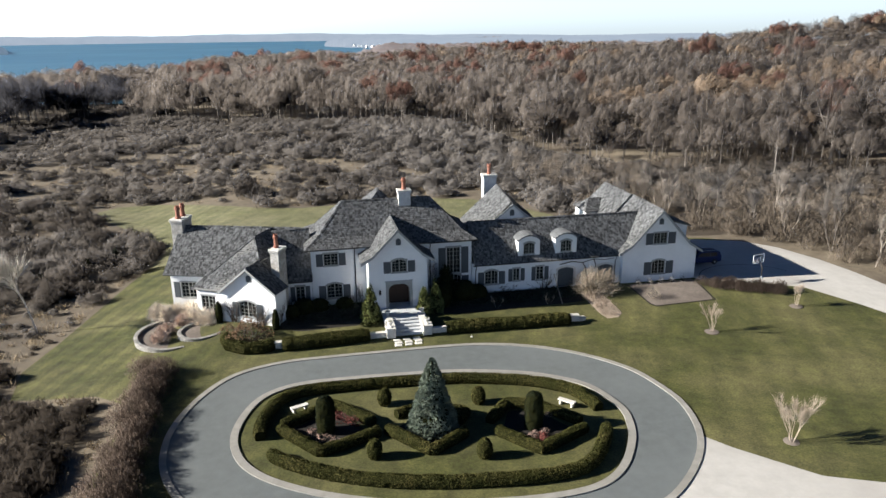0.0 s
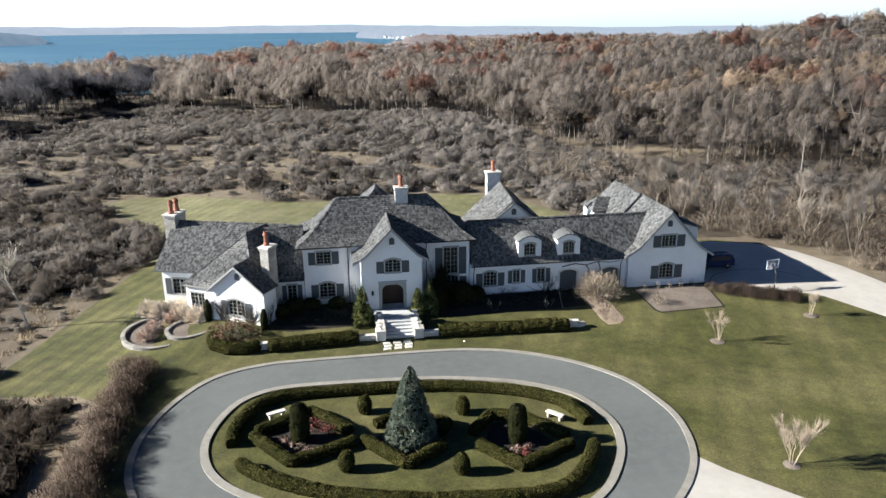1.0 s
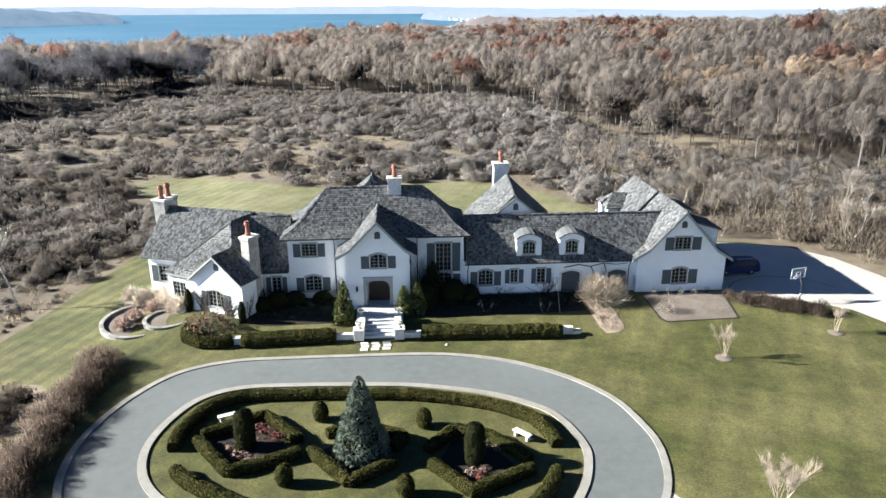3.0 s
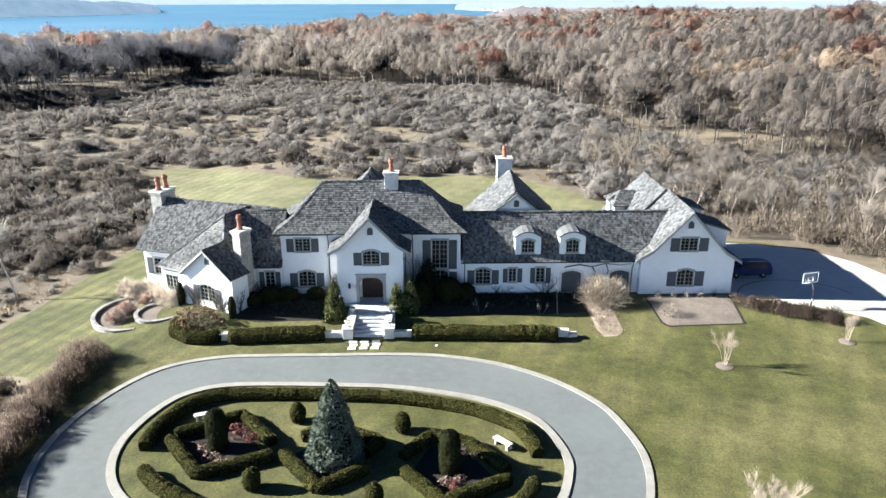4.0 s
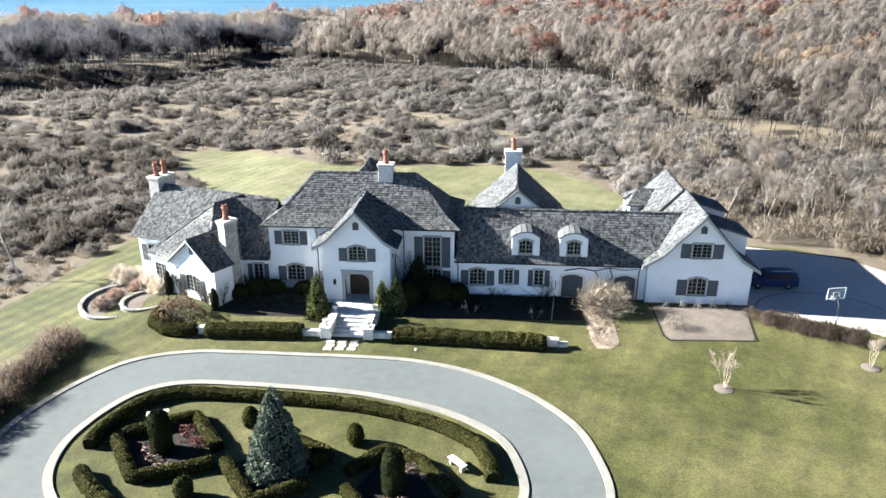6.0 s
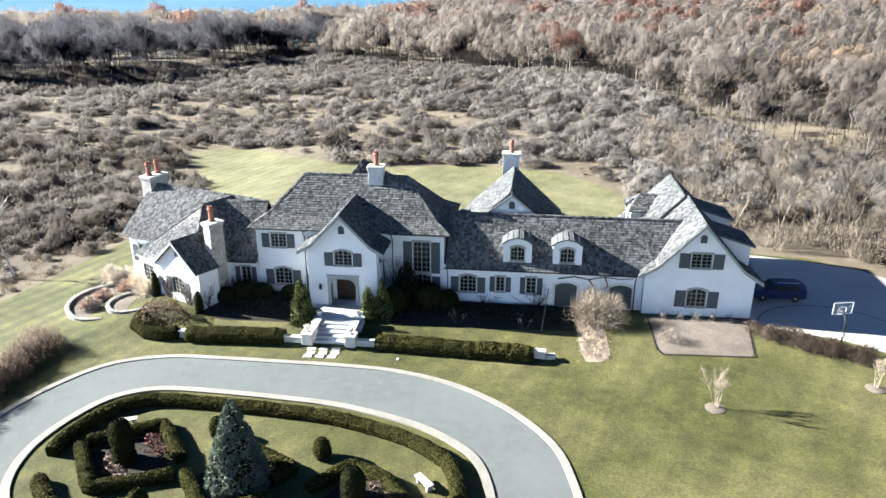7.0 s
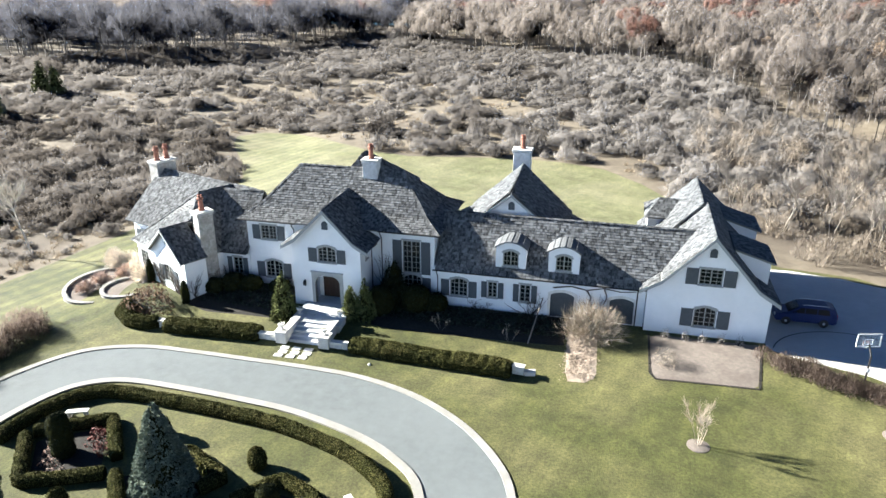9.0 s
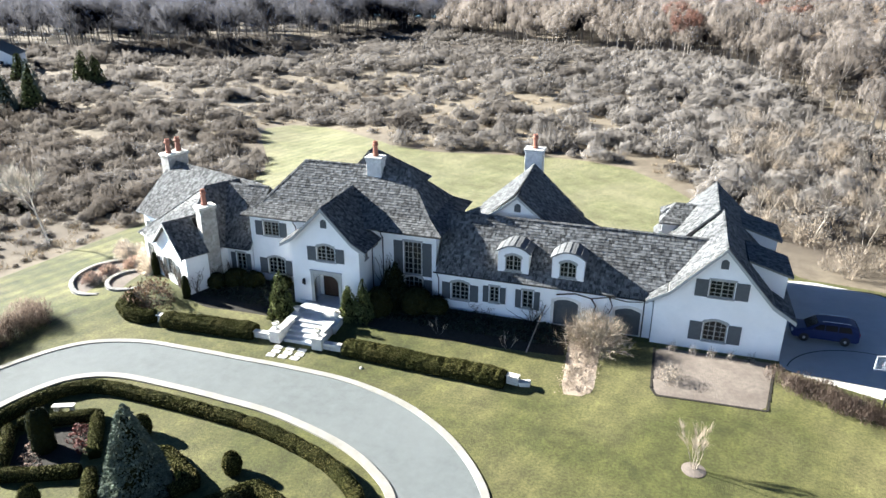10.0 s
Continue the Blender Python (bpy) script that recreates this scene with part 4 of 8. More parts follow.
for x in (25.25, 29.75):
    dormer(x, 2.6, 75.05, 4.75, 2.45, 2.6, "white arched dormer with a curved metal roof")
    window(pose(x, 75.05, 5.05), 1.36, 1.45, 0.3, 4, 3, head=True)

# rear gable with chimney behind the wing
roof("roof", gable_slopes(17.6, 31.6, 24.5, 5.2, 5.0, 10.15, 79.2, 86.8, 10.95), [((24.5, 79.2, 10.15), (24.5, 86.6, 10.95))], "tall gable roof behind the wing", 15)
barge([(21.6, 7.85), (24.5, 10.13), (27.4, 7.8)], 79.1, None, 0.25, 0.1)
wall("wall_south", 12.4, gable_line(-0.8, 13.2, 6.1, 5.1, 4.9, 10.15, 0.3), [], pose(18.4, 79.55, 0))
for x, a in ((18.4, -90), (30.8, 90)):
    wall("wall_side", 6.6, [(0, 5.2), (6.6, 5.2)], [], pose(x, 86.2 if a < 0 else 79.6, 0, 0, 0, a))
wall("wall_north", 12.4, gable_line(-0.8, 13.2, 6.3, 4.9, 5.1, 10.9, 0.3), [], pose(30.8, 86.3, 0, 0, 0, 180))
chimney(23.25, 88.2, 24.95, 89.4, 0.3, 12.0, [(24.1, 88.8)], material=PALE_RUBBLE)

# garage block
GX0, GX1, GXR, GYF0 = 36.65, 46.15, 41.3, 74.4
roof("roof", gable_slopes(36.0, 46.75, GXR, 4.55, 4.35, 9.55, GYF0 - 0.4, 82.3, 9.7), [((GXR, GYF0 - 0.4, 9.55), (GXR, 82.3, 9.7))], "garage gable roof of grey shingles", 16)
line = gable_line(36.0, 46.75, GXR, 4.55, 4.35, 9.55, 0.02)
barge(line, GYF0 - 0.45)
line = gable_line(36.0, 46.75, GXR, 4.55, 4.35, 9.55, 0.2)
ends = [float(np.interp(v, [p[0] for p in line], [p[1] for p in line])) for v in (GX0, GX1)]
gwins = [(41.36, 5.35, 1.8, 1.4, 0.0, 0.95), (41.32, 1.6, 1.75, 1.8, 0.3, 0.95)]
wall("wall_south", GX1 - GX0, [(0, ends[0]), *[(x - GX0, z) for x, z in line if GX0 < x < GX1], (GX1 - GX0, ends[1])], [(x - w / 2 - GX0, z, x + w / 2 - GX0, z + h) for x, z, w, h, r, s in gwins], pose(GX0, GYF0, 0), "white garage gable wall")
for x, z, w, h, r, s in gwins:
    window(pose(x, GYF0, z), w, h, r, 4, 4, s)
wall("wall_west", 15.6, [(0, 4.6), (15.6, 4.6)], [], pose(GX0, GYF0 + 15.6, 0, 0, 0, -90))
wall("wall_east", 15.6, [(0, 4.6), (15.6, 4.6)], [], pose(GX1, GYF0, 0, 0, 0, 90))
roof("roof", [[(35.9, 90.8, 4.4), (35.9, 81.9, 4.4), (40.95, 81.9, 9.75), (40.95, 89.9, 9.75)], [(46.6, 81.9, 4.4), (46.6, 90.8, 4.4), (40.95, 89.9, 9.75), (40.95, 81.9, 9.75)], [(46.6, 90.8, 4.4), (35.9, 90.8, 4.4), (40.95, 89.9, 9.75)]], [((40.95, 81.9, 9.75), (40.95, 89.9, 9.75)), ((40.95, 89.9, 9.75), (35.9, 90.8, 4.4)), ((40.95, 89.9, 9.75), (46.6, 90.8, 4.4))], "hipped shingle roof over the garages", 17)
wall("wall_north", 9.6, [(0, 4.5), (9.6, 4.5)], [], pose(GX1, GYF0 + 15.6, 0, 0, 0, 180))
# a cross gable on the courtyard side, and shed dormers over the garage doors
roof("roof", [[(36.3, 85.4, 6.9), (40.6, 85.4, 6.9), (40.6, 87.6, 8.2), (37.6, 87.6, 8.2)], [(40.6, 89.8, 6.9), (36.3, 89.8, 6.9), (37.6, 87.6, 8.2), (40.6, 87.6, 8.2)], [(36.3, 89.8, 6.9), (36.3, 85.4, 6.9), (37.6, 87.6, 8.2)]], [((37.6, 87.6, 8.2), (40.6, 87.6, 8.2))], "", 22)
wall("wall_west", 3.8, [(0, 6.9), (3.8, 6.9)], [], pose(36.6, 89.5, 0, 0, 0, -90))
wall("wall_side", 3.0, [(0, 6.9), (3.0, 6.9)], [], pose(36.6, 85.7, 0))
for k, (ya, yb) in enumerate(((76.6, 81.0), (84.2, 88.4))):
    roof("roof", [[(46.45, yb, 6.75), (46.45, ya, 6.75), (43.2, ya, 7.75), (43.2, yb, 7.75)]], [], "", 23 + k)
    wall("wall_east", yb - ya - 0.5, [(0, 6.75), (yb - ya - 0.5, 6.75)], [(0.9, 4.9, 2.1, 6.3)], pose(46.1, ya + 0.25, 0, 0, 0, 90))
    window(pose(46.1, ya + 1.75, 4.9, 0, 0, 90), 1.2, 1.4, 0, 4, 3)
    for yy, rz in ((ya + 0.25, 0), (yb - 0.25, 180)):
        wall("wall_side", 2.9, [(0, 7.55), (2.9, 6.7)] if rz == 0 else [(0, 6.7), (2.9, 7.55)], [], pose(43.15, yy, 0) if rz == 0 else pose(46.05, yy, 0, 0, 0, 180))


def vent(x, y, z, m=None, w=0.55, h=0.75):
    """A small arched louvre in a gable."""
    bm = bmesh.new()
    pts = arch_pts(w, h, 0.18)
    poly_prism(bm, [(x + a, z + b) for a, b in pts], y - 0.06, y - 0.005)
    for k in range(4):
        box(bm, x - w / 2 + 0.07, y - 0.085, z + 0.1 + k * 0.13, x + w / 2 - 0.07, y - 0.06, z + 0.17 + k * 0.13)
    bmesh.ops.recalc_face_normals(bm, faces=bm.faces)
    part("louvre_vent", bm, SHUTTER, house, "", m)


vent(9.66, EY, 8.1)
vent(24.5, 79.55, 8.6)
vent(41.3, GYF0, 7.75)

# left wing, turned to the drive
LW = pose(-6.03, 71.98, 0, 0, 0, -30)           # local x along its front, local y to the back
LB = pose(-1.56, 79.71, 0, 0, 0, -18)            # its ridge, local x along it
roof("roof", [[(-13.25, -5.0, 4.4), (-3.0, -5.0, 4.4), (0.6, -1.2, 7.706), (1.2, 0, 8.75), (-13.0, 0, 8.75)], [(1.2, 5.0, 4.4), (-13.25, 5.0, 4.4), (-13.0, 0, 8.75), (1.2, 0, 8.75)]], [((-13.0, 0, 8.75), (1.2, 0, 8.75))], "steep shingle roof of the turned wing", 18, LB)
RF = (-2.0, 4.75, 8.72)
V0 = (-0.434, 2.87, 6.85)                         # where the small gable meets the hip
roof("roof", [[(-6.95, -0.4, 3.95), (-3.4, -0.4, 3.95), V0, RF], [(2.0, 9.0, 3.9), (2.0, 2.2, 3.9), V0, RF, (RF[0], 9.0, 8.72)], [(-6.95, 8.4, 3.95), (-6.95, -0.4, 3.95), RF, (RF[0], 8.4, 8.72)]], [((-6.95, -0.4, 3.95), RF), (RF, (RF[0], 8.2, 8.72)), (V0, RF)], "hipped shingle roof of the turned wing", 19, LW)
roof("roof", [[(-3.7, -0.45, 3.9), (-3.7, 4.0, 3.9), (0, 4.0, 6.85), (0, -0.45, 6.85)], [(3.35, 2.15, 4.35), (3.35, -0.45, 4.35), (0, -0.45, 6.85), (0, 2.15, 6.85)]], [((0, -0.45, 6.85), (0, 2.8, 6.85))], "small front gable roof", 20, LW)
barge([(-3.7, 3.88), (0, 6.83), (3.35, 4.33)], -0.5, LW, 0.26, 0.1)
wall("wall_southwest", 9.6, [(0, 3.95), (2.8, 3.95), (3.2, 4.1), (6.6, 6.55), (9.6, 4.3), (9.6, 4.3)], [(0.5, 1.45, 2.3, 3.2), (5.2, 1.3, 7.2, 3.1)], LW @ pose(-6.6, 0, 0), "sunlit white wall of the turned wing")
window(LW @ pose(-5.2, 0, 1.45), 1.8, 1.75, 0, 4, 4, 0)
window(LW @ pose(-0.4, 0, 1.3), 2.0, 1.8, 0.3, 4, 4, 0.75)
vent(0, 0, 5.25, LW)
wall("wall_east", 2.05, [(0, 4.4), (2.05, 4.4)], [], LW @ pose(3.0, 0, 0, 0, 0, 90))
wall("wall_north", 3.3, [(0, 4.4), (3.0, 6.6), (3.3, 6.6)], [], LW @ pose(3.0, 2.1, 0, 0, 0, 180))
wall("wall_east", 7.0, [(0, 3.6), (7.0, 3.6)], [], LW @ pose(1.6, 2.1, 0, 0, 0, 90))
wall("wall_west", 4.0, [(0, 4.0), (4.0, 4.0)], [], LW @ pose(-6.6, 4.0, 0, 0, 0, -90))
wall("wall_southwest", 8.6, [(0, 4.5), (8.6, 4.5)], [(1.1, 1.7, 2.9, 3.5)], LB @ pose(-12.6, -4.55, 0))
window(LB @ pose(-10.6, -4.55, 1.7), 1.8, 1.8, 0, 4, 4, 0.7)
wall("wall_west", 9.1, [(0, 4.5), (4.55, 8.4), (9.1, 4.5)], [], LB @ pose(-12.6, 4.55, 0, 0, 0, -90))
wall("wall_north", 13.6, [(0, 4.5), (13.6, 4.5)], [], LB @ pose(1.0, 4.55, 0, 0, 0, 180))
chimney(-13.75, -0.9, -12.4, 1.5, -1.6, 9.7, [(-13.08, -0.3), (-13.08, 0.9)], LB, RUBBLE, 1.5, 1.3)
chimney(1.4, 2.18, 2.4, 3.65, 0.3, 8.33, [(1.75, 2.95)], LW, RUBBLE, 1.45)
# link between the turned wing and the main block
roof("roof", [[(-4.5, 74.7, 3.9), (0.5, 74.7, 3.9), (0.5, 79.1, 8.7), (-4.5, 79.1, 8.7)], [(0.5, 83.5, 3.9), (-4.5, 83.5, 3.9), (-4.5, 79.1, 8.7), (0.5, 79.1, 8.7)]], [((-2.0, 79.1, 8.7), (0.5, 79.1, 8.7))], "", 21)
wall("wall_south", 4.4, [(0, 3.95), (4.4, 3.95)], [(2.6, 1.5, 3.6, 3.2)], pose(-4.0, 75.25, 0))
window(pose(-0.9, 75.25, 1.5), 1.0, 1.7, 0, 2, 4, 0.5)
gutter((-4.2, 74.65, 3.85), (0.4, 74.65, 3.85), ((0.15, (0, 0.4, 0)),))

# porch recess and front door
bm = bmesh.new()
for q in ([(8.2, 72.4, 1.0), (8.2, 73.5, 1.0), (8.2, 73.5, 4.0), (8.2, 72.4, 4.0)], [(11.0, 73.5, 1.0), (11.0, 72.4, 1.0), (11.0, 72.4, 4.0), (11.0, 73.5, 4.0)], [(8.2, 73.5, 1.0), (11.0, 73.5, 1.0), (11.0, 73.5, 4.0), (8.2, 73.5, 4.0)], [(8.2, 72.4, 4.0), (8.2, 73.5, 4.0), (11.0, 73.5, 4.0), (11.0, 72.4, 4.0)]):
    bm.faces.new([bm.verts.new(v) for v in q])
part("porch_recess", bm, STUCCO, house)
OAK = mat("dark_stained_oak", (0.022, 0.011, 0.007), (0.04, 0.02, 0.012), 6, 0.5, 0.2, stretch=(1, 1, 0.1))
bm = bmesh.new()
box(bm, 8.62, 73.44, 1.1, 10.85, 73.48, 3.7)
fd = part("front_door", bm, OAK, house, "dark-stained oak plank front door")
for k in range(8):
    bm = bmesh.new()
    box(bm, 8.62 + k * 0.28, 73.4, 1.1, 8.62 + (k + 1) * 0.28 - 0.012, 73.44, 3.7)
    part("plank", bm, OAK, fd)
bm = bmesh.new()
lathe(bm, [(0.03, 0), (0.05, 0.05), (0.03, 0.1)], 8, 9.9, 73.34, 2.1)
part("handle", bm, GUTTER, fd)
bm = bmesh.new()                                 # stone surround with curved corner braces
x0, x1, z1 = DOOR[0], DOOR[2], DOOR[3]
box(bm, x0 - 0.3, EY - 0.08, 0.9, x0, EY + 0.36, z1)
box(bm, x1, EY - 0.08, 0.9, x1 + 0.3, EY + 0.36, z1)
box(bm, x0 - 0.3, EY - 0.08, z1, x1 + 0.3, EY + 0.36, z1 + 0.3)
box(bm, x0 - 0.36, EY - 0.14, z1 + 0.3, x1 + 0.36, EY + 0.1, z1 + 0.38)
for s, xc in ((1, x0), (-1, x1)):
    arc = [(xc, z1), (xc, z1 - 0.85)] + [(xc + s * 0.8 * (1 - math.cos(a)), z1 - 0.85 + 0.82 * math.sin(a)) for a in np.linspace(0.1, 1.45, 7)] + [(xc + s * 0.8, z1)]
    poly_prism(bm, arc, EY + 0.0, EY + 0.3)
bmesh.ops.recalc_face_normals(bm, faces=bm.faces)
part("door_surround", bm, TRIM, house, "grey stone door surround with curved braces")
bm = bmesh.new()
box(bm, 7.38, EY - 0.3, 2.75, 7.62, EY - 0.08, 3.1, 0.02)
box(bm, 7.45, EY - 0.1, 2.6, 7.55, EY, 3.2)
lathe(bm, [(0.14, 0), (0.02, 0.16)], 8, 7.5, EY - 0.19, 3.1)
part("wall_lantern", bm, GUTTER, house)

# ---- plants: how they are made ----


def shaded(T):
    """Triangles (n, 3, 3) with an outward direction at each corner: (n, 3, 6)."""
    T = np.asarray(T, float)
    if T.shape[-1] == 6:
        return T
    T = T.reshape(-1, 3, 3)
    N = unit(np.cross(T[:, 1] - T[:, 0], T[:, 2] - T[:, 0]))
    N = unit(N * np.where(N[:, 2:3] < 0, -1.0, 1.0) + np.array([0, 0, 0.3]))
    return np.concatenate([T, np.repeat(N[:, None], 3, 1)], -1)


def tri_mesh(name, groups, parent=None, label=""):
    """One mesh from groups of (triangle corners (n, 3, 3), material)."""
    tones = [g[2] if len(g) > 2 else None for g in groups if len(g[0])]
    groups = [(shaded(g[0]), g[1]) for g in groups if len(g[0])]
    both = np.concatenate([v.reshape(-1, 6) for v, _ in groups])
    co, soft = both[:, :3], both[:, 3:]
    n = len(co) // 3
    me = bpy.data.meshes.new(name)
    me.vertices.add(len(co))
    me.vertices.foreach_set("co", co.astype(np.float32).ravel())
    me.loops.add(len(co))
    me.loops.foreach_set("vertex_index", np.arange(len(co), dtype=np.int32))
    me.polygons.add(n)
    me.polygons.foreach_set("loop_start", np.arange(0, len(co), 3, dtype=np.int32))
    index, k = [], 0
    for v, m in groups:
        me.materials.append(m)
        index += [k] * len(v)
        k += 1
    me.polygons.foreach_set("material_index", np.array(index, dtype=np.int32))
    me.update(calc_edges=True)
    tone = me.attributes.new("tone", "FLOAT", "FACE")
    tone.data.foreach_set("value", np.concatenate([np.full(len(v), 0.5) if t is None else t for (v, _), t in zip(groups, tones)]).astype(np.float32))
    outward = me.attributes.new("soft", "FLOAT_VECTOR", "POINT")
    outward.data.foreach_set("vector", soft.astype(np.float32).ravel())
    ob = new(name, me)
    ob.parent = parent
    if label:
        ob["label"] = label
    return ob


def unit(v):
    return v / np.maximum(np.linalg.norm(v, axis=-1, keepdims=True), 1e-9)


def blades(P, D, length, width, rng):
    """Thin tapering triangles from P along D."""
    n = len(P)
    D = unit(D)
    side = unit(np.cross(D, rng.normal(size=(n, 3)))) * (np.broadcast_to(width, n) / 2)[:, None]
    return np.stack([P - side, P + side, P + D * np.broadcast_to(length, n)[:, None]], 1)


def leaves(P, N, size, rng, flat=0.5):
    """Small four-cornered leaves or tufts at P, lying roughly across N."""
    n = len(P)
    A = unit(np.cross(N + rng.normal(size=(n, 3)) * flat, rng.normal(size=(n, 3))))
    B = unit(np.cross(N + rng.normal(size=(n, 3)) * flat, A))
    s = np.broadcast_to(size, n)[:, None] * rng.uniform(0.6, 1.3, (n, 1)) / 2
    c = [P - A * s, P - B * s * 0.8, P + A * s, P + B * s * 0.8]
    return np.concatenate([np.stack([c[0], c[1], c[2]], 1), np.stack([c[0], c[2], c[3]], 1)])


def limb(a, b, r0, r1, n=3, bend=None):
    """A three-sided tapering limb as triangles."""
    a, b = np.array(a, float), np.array(b, float)
    d = unit(b - a)
    u = unit(np.cross(d, [0.3, 0.5, 0.81]))
    v = np.cross(d, u)
    out = []
    for k in range(n):
        t0, t1 = 2 * math.pi * k / n, 2 * math.pi * (k + 1) / n
        p0, p1 = math.cos(t0) * u + math.sin(t0) * v, math.cos(t1) * u + math.sin(t1) * v
        q = [a + p0 * r0, a + p1 * r0, b + p1 * r1, b + p0 * r1]
        out += [[q[0], q[1], q[2]], [q[0], q[2], q[3]]]
    return out


def bush_shape(rng, r=1.6, h=1.8, stems=46, width=0.045, forks=4, dense=True, fuzz=0.0):
    """A leafless thicket: stems from a small foot out to a rough dome, forked at the ends."""
    az, el = rng.uniform(0, 2 * math.pi, stems), np.arcsin(rng.uniform(0.12, 1.0, stems))
    lump = 1 + 0.22 * np.sin(3 * az + rng.uniform(0, 6)) + rng.uniform(-0.2, 0.15, stems)
    tip = np.stack([np.cos(az) * np.cos(el) * r * lump, np.sin(az) * np.cos(el) * r * lump, np.sin(el) * h * lump + 0.1], 1)
    root = tip * np.array([0.3, 0.3, 0.0]) + rng.normal(size=(stems, 3)) * np.array([0.1, 0.1, 0])
    T = [blades(root, tip - root, np.linalg.norm(tip - root, axis=1), width * 1.3, rng)]
    for _ in range(forks):
        s = rng.uniform(0.45, 0.95, (stems, 1))
        p = root + (tip - root) * s
        d = unit(tip - root) + rng.normal(size=(stems, 3)) * 0.55 + np.array([0, 0, 0.25])
        T.append(blades(p, d, rng.uniform(0.25, 0.55, stems) * r, width, rng))
    m = int(stems * fuzz)                       # fine twigs all over the dome
    az, el = rng.uniform(0, 2 * math.pi, m), np.arcsin(rng.uniform(0.0, 1.0, m))
    k = rng.uniform(0.3, 1.0, m) ** 0.5 * (1 + 0.2 * np.sin(3 * az + 1.0))
    P = np.stack([np.cos(az) * np.cos(el) * r * k, np.sin(az) * np.cos(el) * r * k, np.sin(el) * h * k], 1)
    T.append(blades(P - np.array([0, 0, 0.1]), unit(P + 1e-3) + rng.normal(size=(m, 3)) * 0.6 + np.array([0, 0, 0.35]), rng.uniform(0.16, 0.36, m) * r, width * 1.25, rng))
    core = []                                   # the dense middle of the thicket
    ring_a = [(0.5 * r * math.cos(t) * rng.uniform(0.8, 1.15), 0.5 * r * math.sin(t) * rng.uniform(0.8, 1.15), 0.05) for t in np.linspace(0, 6.283, 7)[:-1]]
    ring_b = [(0.34 * r * math.cos(t) * rng.uniform(0.8, 1.2), 0.34 * r * math.sin(t) * rng.uniform(0.8, 1.2), 0.36 * h * rng.uniform(0.8, 1.15)) for t in np.linspace(0.4, 6.683, 7)[:-1]]
    for k in range(6 if dense else 0):
        j = (k + 1) % 6
        core += [[ring_a[k], ring_a[j], ring_b[k]], [ring_a[j], ring_b[j], ring_b[k]], [ring_b[k], ring_b[j], (0, 0, 0.48 * h)]]
    if core:
        T.append(np.array(core, float))
    return np.concatenate(T)


def spray(rng, C, Rr, count, width, length, low=-0.35):
    """Fine twigs over a cluster of rounded masses: they lie along each mass and reach up and out past it."""
    C, Rr = np.array(C, float), np.array(Rr, float)
    i = rng.choice(len(C), count, p=Rr[:, 0] ** 2 / np.sum(Rr[:, 0] ** 2))
    az, sz = rng.uniform(0, 2 * math.pi, count), rng.uniform(low, 1.0, count)
    d = np.stack([np.cos(az) * np.sqrt(1 - sz ** 2), np.sin(az) * np.sqrt(1 - sz ** 2), sz], 1)
    P = C[i] + Rr[i] * d * (rng.uniform(0.0, 1.0, (count, 1)) ** 0.4 * 0.6 + 0.45)
    out = unit(d / Rr[i])
    soft = unit(out * 0.4 + np.array([0, 0, 1.0]) + rng.normal(size=(count, 3)) * 0.05)
    N = unit(out + rng.normal(size=(count, 3)) * 0.35)
    U = unit(out * 0.35 + np.array([0, 0, 0.9]) + rng.normal(size=(count, 3)) * 0.4)
    A = unit(np.cross(U, N)) * (width * rng.uniform(0.5, 1.4, (count, 1)) / 2)
    L = U * (length * rng.uniform(0.5, 1.3, (count, 1)))
    return np.concatenate([np.stack([P - A - L * 0.45, P + A - L * 0.45, P + L * 0.55], 1), np.repeat(soft[:, None], 3, 1)], -1)


def haze(rng, C, Rr, low=-0.1, sides=6, fine=True):
    """The fine inner twigs of each rounded mass, as an uneven open dome."""
    T = []
    rings = [(low, 0.78), (0.25 + 0.3 * low, 0.8), (0.72, 0.8)] if fine else [(low, 0.8), (0.5, 0.84)]
    for c, q in zip(np.array(C, float), np.array(Rr, float)):
        V = []
        for sz, k in rings:
            a = 6.2832 * (np.arange(sides) + rng.uniform(-0.25, 0.25, sides)) / sides
            k = k * rng.uniform(0.82, 1.12, sides)
            V.append(np.stack([np.cos(a) * math.sqrt(1 - sz * sz) * k, np.sin(a) * math.sqrt(1 - sz * sz) * k, sz * k], 1))
        V = np.concatenate(V + [np.array([[0, 0, 0.82]])])
        W = np.concatenate([c + V * q, unit(unit(V / q) * 0.4 + np.array([0, 0, 1.0]))], 1)
        last = len(V) - 1 - sides
        F = [(len(V) - 1, last + j, last + (j + 1) % sides) for j in range(sides)]
        for r in range(0, last, sides):
            for j in range(sides):
                n = (j + 1) % sides
                F += [(r + j, r + n, r + sides + n), (r + j, r + sides + n, r + sides + j)]
        T.append(W[np.array(F)])
    return np.concatenate(T)


